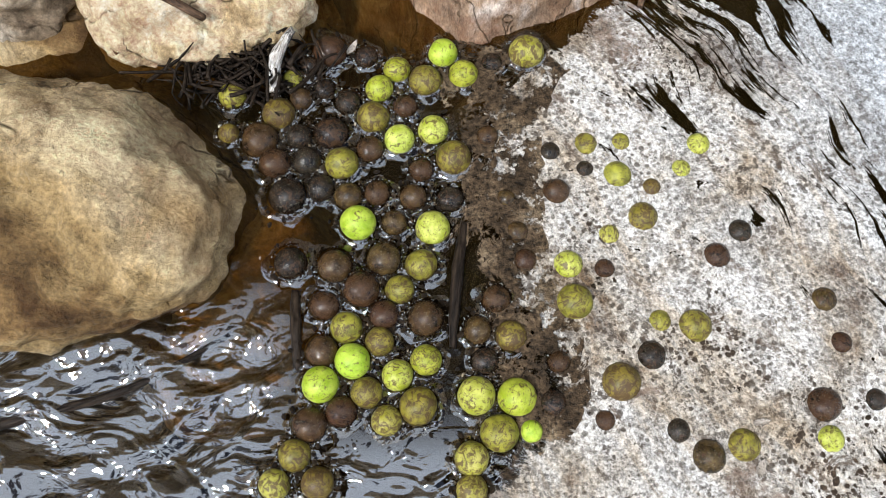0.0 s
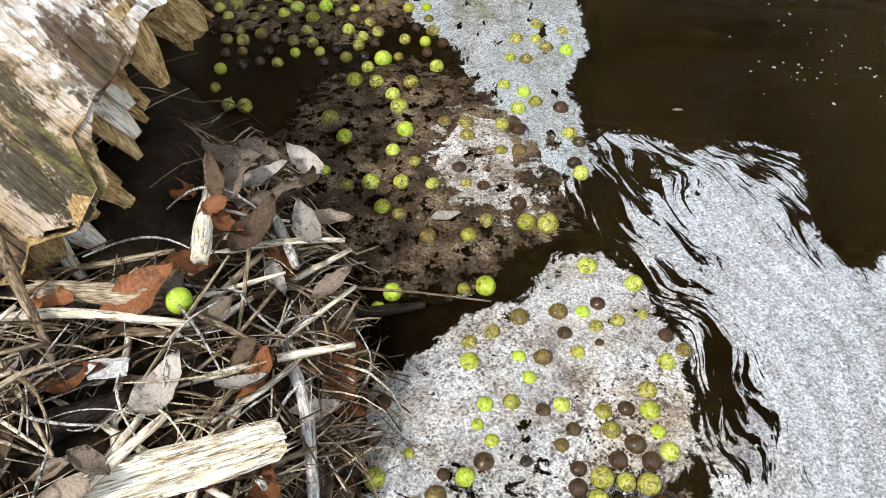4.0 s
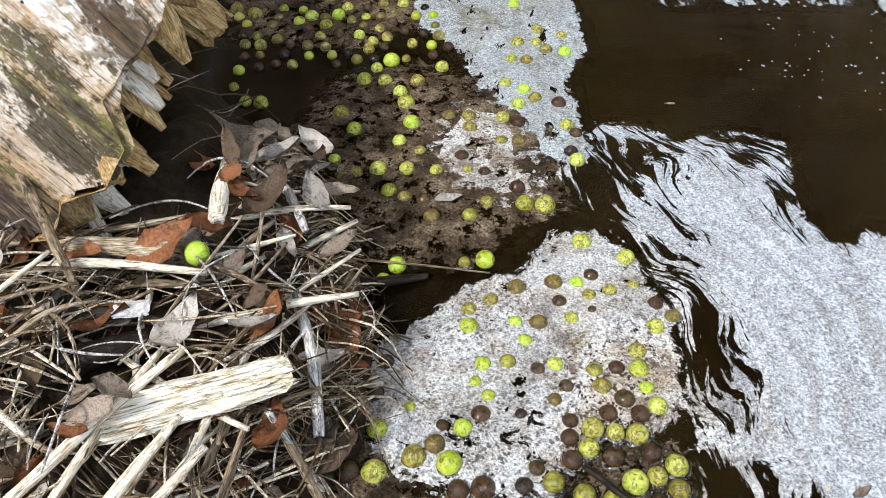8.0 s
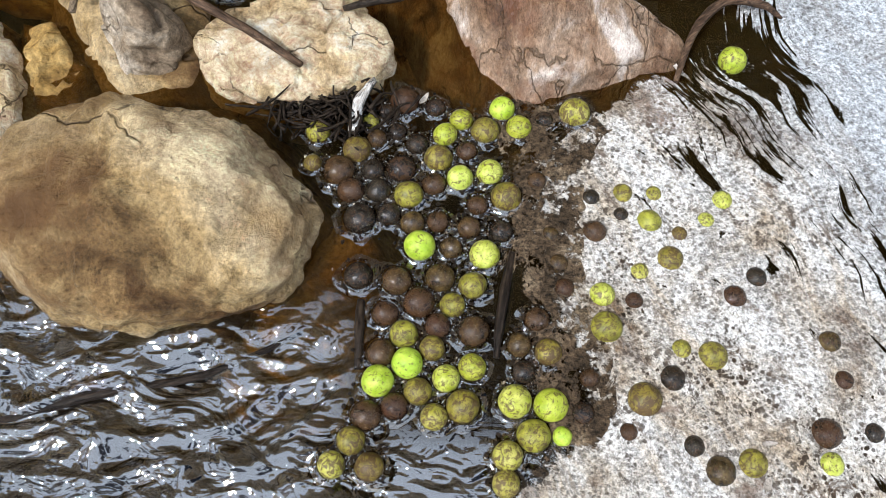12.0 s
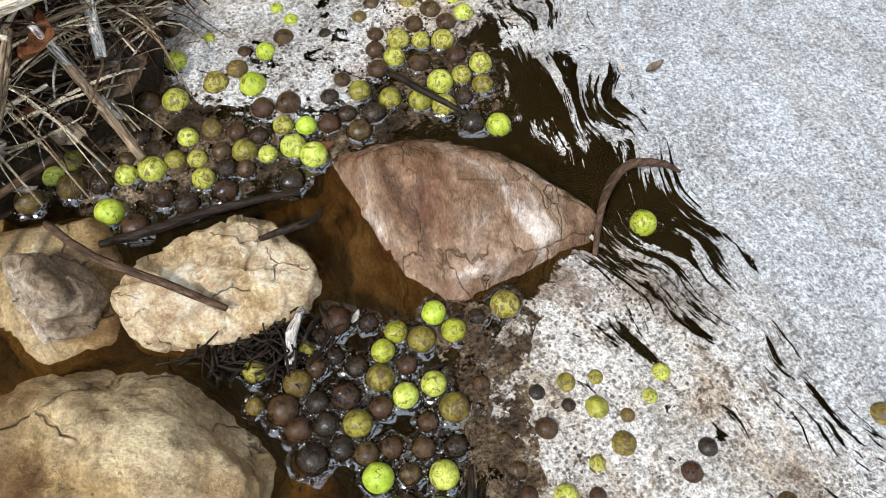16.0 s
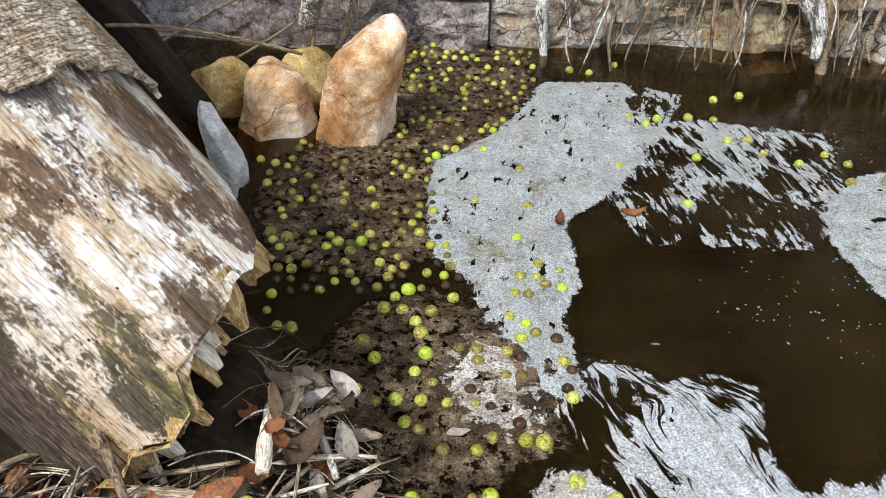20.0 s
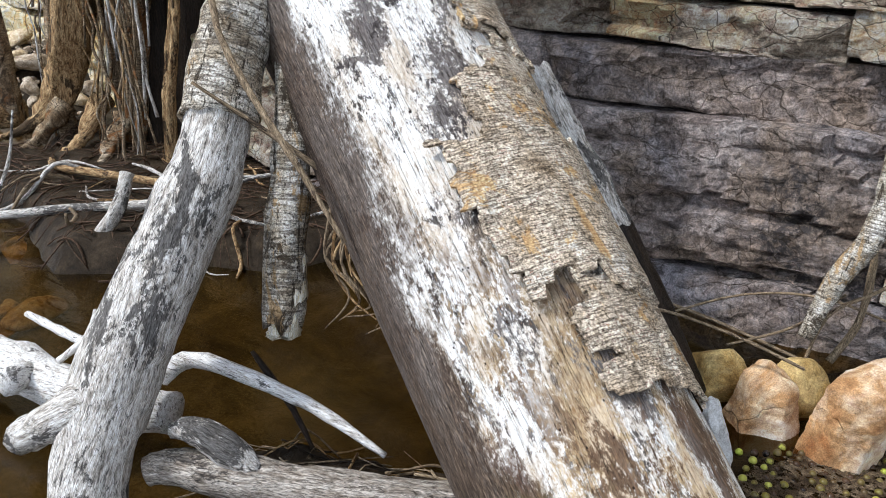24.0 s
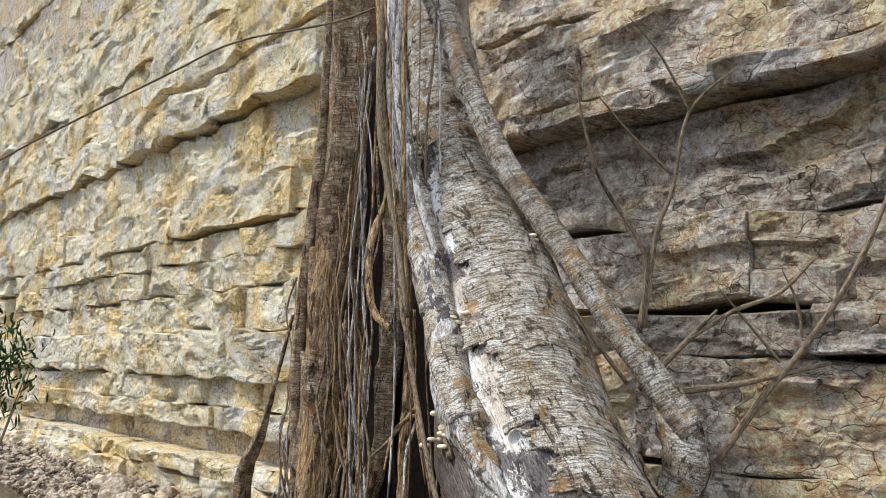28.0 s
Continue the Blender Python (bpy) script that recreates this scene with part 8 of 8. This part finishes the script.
# sticks and stalks of some size
STICKS = [
    ("stick", [(-1.20, 1.58, 0.45, 0.010), (-1.06, 1.42, 0.42, 0.011), (-0.95, 1.27, 0.38, 0.009), (-0.90, 1.20, 0.34, 0.006)], TWIGW, "dark knobbly stick leaning on the heap"),
    ("reed_stalk", [(-0.95, 0.80, 0.27, 0.010), (-0.82, 0.96, 0.31, 0.010), (-0.70, 1.10, 0.33, 0.007)], REED, "thick pale dry reed stalk on the heap"),
    ("reed_stalk", [(-0.88, 0.80, 0.25, 0.008), (-0.80, 0.98, 0.30, 0.008), (-0.73, 1.13, 0.32, 0.005)], REED, "thick pale dry reed stalk on the heap"),
    ("reed_stalk", [(-0.80, 0.82, 0.20, 0.007), (-0.72, 0.98, 0.26, 0.007), (-0.62, 1.12, 0.29, 0.005)], STRAW, "dry reed stalk on the heap"),
    ("reed_stalk", [(-1.09, 1.24, 0.33, 0.008), (-0.92, 1.27, 0.345, 0.009), (-0.70, 1.26, 0.335, 0.006)], REED, "pale dry reed stalk lying across the heap"),
    ("stick", [(-0.61, 1.12, 0.24, 0.008), (-0.54, 1.03, 0.14, 0.009), (-0.46, 0.93, 0.03, 0.008)], TWIGW, "grey stick sliding from the heap into the water"),
    ("stick", [(-0.72, 0.86, 0.10, 0.007), (-0.66, 0.97, 0.20, 0.008), (-0.61, 1.08, 0.25, 0.006)], TWIGW, "brown stick on the heap's foot"),
    ("stick", [(-0.66, 0.66, 0.10, 0.006), (-0.655, 0.80, 0.14, 0.006), (-0.62, 0.95, 0.19, 0.005), (-0.60, 1.04, 0.24, 0.004)], TWIGW, "thin stick leaning from the stones to the heap"),
    ("stick", [(-0.56, 1.28, 0.26, 0.010), (-0.52, 1.18, 0.22, 0.012), (-0.50, 1.06, 0.14, 0.010)], GREYWOOD, "split grey stick hanging at the heap's edge"),
    ("stick", [(-0.68, 1.66, 0.22, 0.010), (-0.62, 1.56, 0.25, 0.011), (-0.57, 1.46, 0.24, 0.008)], GREYWOOD, "grey stick at the heap's edge"),
    ("rotten_stick", [(-0.755, 1.64, 0.27, 0.014), (-0.735, 1.52, 0.31, 0.018), (-0.715, 1.40, 0.33, 0.016)], CHIPW, "pale rotten stick with flaking wood"),
    ("bark_strip", [(-1.0, 1.16, 0.315, 0.012), (-0.88, 1.17, 0.325, 0.016), (-0.78, 1.19, 0.325, 0.010)], DARKWOOD, "black strip of bark on the heap"),
    ("bark_strip", [(-0.96, 1.04, 0.30, 0.018), (-0.86, 1.09, 0.315, 0.024), (-0.77, 1.14, 0.31, 0.014)], DARKWOOD, "black wide strip of bark on the heap"),
    ("reed_stalk", [(-0.50, 1.57, 0.04, 0.003), (-0.36, 1.575, 0.02, 0.0025), (-0.20, 1.56, 0.012, 0.002)], TWIGW, "thin reed lying out over the water"),
    ("stick", [(-0.50, 1.52, 0.02, 0.012), (-0.42, 1.53, 0.015, 0.012), (-0.34, 1.55, 0.01, 0.008)], DARKWOOD, "black wet stick at the water's edge"),
    ("stick", [(-0.58, 0.78, 0.09, 0.007), (-0.50, 0.71, 0.10, 0.007), (-0.40, 0.66, 0.09, 0.007), (-0.31, 0.62, 0.06, 0.005)], ROOTD, "grey-brown peeling stick lying over the stones"),
    ("stick", [(-0.52, 0.77, 0.03, 0.006), (-0.44, 0.78, 0.04, 0.008), (-0.32, 0.815, 0.035, 0.008), (-0.20, 0.84, 0.02, 0.006)], DARKWOOD, "black wet stick behind the pale slab"),
    ("stick", [(-0.26, 0.735, 0.06, 0.005), (-0.21, 0.74, 0.075, 0.006), (-0.17, 0.76, 0.065, 0.006), (-0.165, 0.80, 0.03, 0.004)], DARKWOOD, "hooked black stick at the slab's end"),
    ("stick", [(0.27, 0.67, 0.015, 0.004), (0.30, 0.76, 0.03, 0.007), (0.35, 0.82, 0.035, 0.008), (0.41, 0.825, 0.03, 0.007), (0.45, 0.815, 0.01, 0.003)], ROOTD, "bent brown stick lying in the foam"),
    ("stick", [(-0.225, 0.54, 0.01, 0.008), (-0.22, 0.58, 0.03, 0.009), (-0.20, 0.62, 0.035, 0.005)], GREYWOOD, "short grey stick among sunken fruit"),
    ("stick", [(-0.182, 0.27, -0.004, 0.006), (-0.178, 0.22, 0.004, 0.007), (-0.174, 0.17, -0.004, 0.005)], DARKWOOD, "black stick floating among fruit"),
    ("stick", [(0.027, 0.36, 0.0, 0.005), (0.020, 0.31, 0.006, 0.007), (0.014, 0.25, 0.005, 0.007), (0.012, 0.20, 0.0, 0.004)], DARKWOOD, "black foam-fringed stick floating among fruit"),
    ("stick", [(-0.03, 1.08, 0.02, 0.006), (0.03, 1.02, 0.03, 0.007), (0.10, 0.97, 0.02, 0.004)], DARKWOOD, "black stick lying on floating fruit"),
    ("stick", [(-0.72, 0.03, -0.02, 0.006), (-0.55, 0.10, -0.012, 0.007), (-0.38, 0.15, -0.012, 0.006), (-0.26, 0.22, -0.015, 0.004)], DARKWOOD, "dark stick just under the rushing water"),
    ("stick", [(-0.40, -0.06, -0.02, 0.005), (-0.28, 0.05, -0.012, 0.006), (-0.20, 0.15, -0.015, 0.004)], DARKWOOD, "dark stick just under the rushing water"),
    ("reed_stalk", [(-0.858, 0.742, 0.24, 0.009), (-0.775, 0.82, 0.29, 0.010), (-0.711, 0.898, 0.33, 0.009), (-0.669, 0.97, 0.34, 0.006)], REED, "thick pale dry reed stalk on the heap"),
    ("reed_stalk", [(-0.858, 0.721, 0.22, 0.009), (-0.747, 0.779, 0.28, 0.010), (-0.623, 0.926, 0.33, 0.006)], REED, "thick pale dry reed stalk on the heap"),
    ("reed_stalk", [(-0.885, 0.704, 0.10, 0.005), (-0.78, 0.785, 0.17, 0.006), (-0.698, 0.848, 0.24, 0.004)], REED, "thin pale reed stalk leaning on the heap"),
    ("stick", [(-0.694, 0.719, 0.06, 0.006), (-0.64, 0.898, 0.17, 0.006), (-0.594, 1.019, 0.26, 0.004)], TWIGW, "grey-brown stick leaning from the stones to the heap"),
    ("stick", [(-0.50, 1.007, 0.04, 0.007), (-0.542, 1.039, 0.14, 0.008), (-0.57, 1.045, 0.24, 0.006)], GREYWOOD, "grey stick sliding from the heap into the water"),
    ("stick", [(-0.826, 0.788, 0.03, 0.006), (-0.686, 0.855, 0.06, 0.008), (-0.578, 0.916, 0.08, 0.006)], ROOTD, "brown stick at the heap's foot by the water"),
]
for i, (name, pts, m, label) in enumerate(STICKS):
    tagged(limb(name, pts, m, 8, 5, 0.12, i * 2.3, 0.8), label, "stick")
for i in range(74):
    x, y, d = heap_spot(0.05)
    L, a, r = rng.uniform(0.12, 0.36), rng.gauss(0.7, 0.8), rng.uniform(0.0035, 0.009)
    z0 = heap_z(x, y) + rng.uniform(0.03, 0.075)
    pts = [(x + math.cos(a) * L * t, y + math.sin(a) * L * t, max(z0 + rng.gauss(0, 0.012), heap_z(x + math.cos(a) * L * t, y + math.sin(a) * L * t) * 0.8 + 0.02), r * (1 - abs(t) * 0.8)) for t in (-0.5, -0.2, 0.15, 0.5)]
    pale = i % 3
    tagged(limb("twig" if pale == 0 else "reed_stalk", pts, (TWIGW, STRAW, REED)[pale], 6, 3, 0.12, i), ("thin brown twig lost in the heap", "dry pale reed stalk on the heap", "split dry reed stalk on the heap")[pale], "twig" if pale == 0 else "stalk", "stalks on the heap")


def split_wood(name, a, b, w, h, material, label, seed):
    """A split length of wood: flat faces along the grain and splintered ends."""
    a, b = Vector(a), Vector(b)
    L = (b - a).length
    corners = [(-0.5, -0.5), (-0.1, -0.6), (0.45, -0.4), (0.5, 0.1), (0.2, 0.5), (-0.15, 0.38), (-0.45, 0.3), (-0.55, -0.1)]
    prof = []
    for (px, py), (qx, qy) in zip(corners, corners[1:] + corners[:1]):
        prof += [(px + (qx - px) * k / 4, py + (qy - py) * k / 4) for k in range(4)]
    V, F, n = [], [], 16
    for i in range(n + 1):
        t = i / n
        for j, (px, py) in enumerate(prof):
            k = 1 - 0.35 * noise.noise((t * 2, j * 0.7, seed)) - 0.12 * noise.noise((t * 1.5, j * 2.3, seed + 3))
            k *= 1 - 0.5 * (1 - smooth01(min(t, 1 - t) / 0.12)) * abs(noise.noise((j * 0.9, seed, 7)))
            end = 0.16 * L * (noise.noise((j * 1.7, seed, 1)) + 0.6 * noise.noise((j * 5.1, seed, 2))) * (1 if i in (0, n) else 0.5 if i in (1, n - 1) else 0) * (1 if i > 1 else -1)
            V.append((px * w * k, py * h * k + 0.08 * h * noise.noise((t * 9, j * 2, seed)), t * L + end))
    m = len(prof)
    for i in range(n):
        for j in range(m):
            p, q = i * m + j, i * m + (j + 1) % m
            F.append((p, q, q + m, p + m))
    F += [tuple(range(m))[::-1], tuple(n * m + j for j in range(m))]
    ob = mesh_ob(name, V, F, material, False)
    ob.matrix_world = Matrix.Translation(a) @ (b - a).to_track_quat("Z", "Y").to_matrix().to_4x4()
    return tagged(ob, label, "wood")


split_wood("split_wood", (-0.82, 0.985, 0.295), (-0.545, 1.085, 0.295), 0.065, 0.04, CHIPW, "pale splintered piece of split wood on the heap", 1.0)
split_wood("wood_flake", (-0.83, 1.165, 0.345), (-0.775, 1.175, 0.345), 0.030, 0.006, WHITEST, "small white flake of wood on the heap", 2.0)
split_wood("split_wood", (-0.98, 1.33, 0.33), (-0.77, 1.31, 0.345), 0.035, 0.02, STRAW, "short pale split stalk on the heap", 3.0)
split_wood("wood_slab", (-1.22, 2.30, 0.47), (-0.90, 2.16, 0.28), 0.12, 0.07, BROKEN, "yellow torn slab of wood beside the log's end", 4.0)


# ---- crumbs and bubbles round the floating fruit ----
def crumbs(name, count, material, size, label, places, spread, flat=0.7):
    """Tiny lumps strewn close round floating things, in one mesh."""
    bm = bmesh.new()
    bmesh.ops.create_icosphere(bm, subdivisions=1, radius=1.0)
    base_v, base_f = [v.co.copy() for v in bm.verts], [tuple(v.index for v in f.verts) for f in bm.faces]
    bm.free()
    V, F = [], []
    for i in range(count):
        x, y, r, k = rng.choice(places)
        a, d = rng.uniform(0, 2 * math.pi), r * (1.0 + abs(rng.gauss(0, spread)))
        s = rng.uniform(*size)
        q = Euler((0, 0, rng.uniform(0, 6))).to_matrix()
        n = len(V)
        stretch = rng.uniform(0.6, 1.8)
        V += [tuple(q @ Vector((c.x * s * stretch, c.y * s, c.z * s * flat)) + Vector((x + d * math.cos(a), y + d * math.sin(a), 0.004))) for c in base_v]
        F += [tuple(j + n for j in f) for f in base_f]
    return tagged(mesh_ob(name, V, F, material), label, "litter", kind="stuff")


NEAR_FRUIT = [f for f in FRUIT_PLACES if f[1] < 1.3]
bubble_mat = Nodes("bubble_film").done((0.42, 0.42, 0.41), 0.08, None, 0.8)
crumbs("brown_crumbs", 2600, MUD, (0.0012, 0.0035), "dark rotted crumbs floating between the fruit", NEAR_FRUIT, 0.35)
crumbs("yellow_crumbs", 420, STRAW, (0.0008, 0.0020), "yellow plant crumbs floating between the fruit", NEAR_FRUIT, 0.35)
crumbs("bubbles", 7000, bubble_mat, (0.0004, 0.0011), "tiny pale bubbles clinging round the fruit", NEAR_FRUIT, 0.09)
POOL_BITS = [(0.9 + 0.9 * (rng.random() - 0.4), 2.2 + 1.5 * rng.random(), 0.03, "g") for _ in range(260)]
crumbs("floating_bits", 300, bubble_mat, (0.0012, 0.0045), "tiny white specks and bubbles drifting on the pool", POOL_BITS, 0.3, 0.5)
# water drawn up in a rim round each wet fruit
V, F, rush = [], [], []
for x, y, r, k in FRUIT_PLACES:
    if y > 1.9 or (k in "gy" and y > 1.2) or (x > 0.12 and y < 1.0):
        continue
    low = {"g": 0.30, "y": 0.25, "o": 0.15, "b": 0.1, "d": 0.0}[k]
    rw = r * 1.04 * math.sqrt(max(0.2, 1 - low * low))
    n = len(V)
    for j, (grow, up) in enumerate(((0.97, 0.22), (1.06, 0.13), (1.15, 0.06), (1.26, 0.02), (1.40, -0.01))):
        for a in range(28):
            ang = a * math.pi / 14
            w = 1 + (0.10 * (grow - 0.9)) * noise.noise((math.cos(ang) * 2 + x * 90, math.sin(ang) * 2, y * 90)) * 6
            V.append((x + rw * grow * w * math.cos(ang), y + rw * grow * w * math.sin(ang), 0.001 + r * up))
            rush.append(0.75)
    F += [(n + j * 28 + a, n + j * 28 + 28 + a, n + j * 28 + 28 + (a + 1) % 28, n + j * 28 + (a + 1) % 28) for j in range(4) for a in range(28)]
rims = mesh_ob("water_rims", V, F, WATER)
rims.data.attributes.new("rush", "FLOAT", "POINT").data.foreach_set("value", rush)
tagged(rims, "glossy rims of water drawn up round the wet fruit", "water", kind="stuff")
for x, y, k, L, yaw in [(0.46, 1.045, 1, 0.045, 30), (0.40, 1.05, 3, 0.02, 80), (0.046, 2.866, 0, 0.09, 80), (0.33, 2.93, 0, 0.10, 10), (-0.122, 0.606, 3, 0.025, 60), (0.368, 0.109, 3, 0.022, 10), (0.361, 0.058, 3, 0.022, 70), (-0.30, 1.806, 3, 0.07, 10), (-0.64, 1.91, 3, 0.08, 20), (-0.16, 0.93, 0, 0.05, 20), (-0.43, 0.62, 0, 0.06, 80), (0.30, 2.2, 1, 0.03, 0), (0.2, 1.95, 2, 0.03, 50)]:
    tagged(dead_leaf(x, y, 0.012, L, k, yaw), "small dry leaf scrap floating on the water", "leaf", "leaf scraps on the water")

# twigs and rootlets bedded in the mud behind the log
rng = random.Random(91)
for i in range(120):
    x, y = rng.uniform(-2.9, -1.5), rng.uniform(1.35, 2.3)
    if inside_distance(x, y, MUDBANK) < -0.02:
        continue
    L, a, r = rng.uniform(0.10, 0.6), rng.gauss(0.5, 0.8), rng.choice((0.002, 0.003, 0.004, 0.006))
    pts = []
    for t in (-0.5, -0.2, 0.15, 0.5):
        px, py = x + math.cos(a) * L * t + rng.gauss(0, 0.02), y + math.sin(a) * L * t + rng.gauss(0, 0.02)
        pts.append((px, py, max(ground_height(px, py), 0.0) + r + abs(rng.gauss(0.01, 0.02)), r))
    tagged(limb("twig", pts, (TWIGW, DARKWOOD, STRAW, TWIGW, ROOTW)[i % 5], 5, 3, 0.15, i), "thin dead twig bedded in the wet mud", "twig", "twigs on the mud bank")

# drift of fine twigs over the far mud
V, F = [], []
for i in range(620):
    x, y = rng.uniform(-8.0, -4.1), rng.uniform(2.5, 4.4)
    if inside_distance(x, y, FARMUD) < 0.03:
        continue
    L, a, r = rng.uniform(0.08, 0.5), rng.uniform(0, 6.28), rng.choice((0.003, 0.003, 0.005, 0.008))
    pts = []
    for t in (-0.5, -0.15, 0.2, 0.5):
        px, py = x + math.cos(a) * L * t + rng.gauss(0, 0.02), y + math.sin(a) * L * t + rng.gauss(0, 0.02)
        pts.append((px, py, max(ground_height(px, py), 0.0) + r + abs(rng.gauss(0, 0.025)), r))
    v, f = tube_data(pts, 4, 2, 0.1, i)
    n = len(V)
    V += v
    F += [tuple(k + n for k in q) for q in f]
tagged(mesh_ob("mud_litter", V, F, ROOTD), "drift of dark twigs and rootlets over the far mud", "litter", kind="stuff")

# black knot of drowned rootlets caught behind the boulder
V, F = [], []
for i in range(100):
    a, e, L = rng.uniform(0, 6.28), rng.gauss(0.10, 0.20), rng.uniform(0.03, 0.12)
    x, y, z = -0.265 + rng.gauss(0, 0.045), 0.572 + rng.gauss(0, 0.018), 0.006 + abs(rng.gauss(0, 0.012))
    d = Vector((math.cos(a) * math.cos(e), math.sin(a) * math.cos(e), math.sin(e)))
    pts = []
    for t in (-0.5, -0.2, 0.15, 0.5):
        p = Vector((x, y, z)) + d * L * t + Vector((rng.gauss(0, 0.006), rng.gauss(0, 0.006), rng.gauss(0, 0.004)))
        pts.append((p.x, p.y, max(p.z, 0.002), rng.uniform(0.0008, 0.0032)))
    v, f = tube_data(pts, 4, 2, 0.0)
    n = len(V)
    V += v
    F += [tuple(k + n for k in q) for q in f]
tagged(mesh_ob("rootlet_knot", V, F, DARKWOOD), "black tangle of drowned rootlets caught between the stones", "litter", kind="stuff")
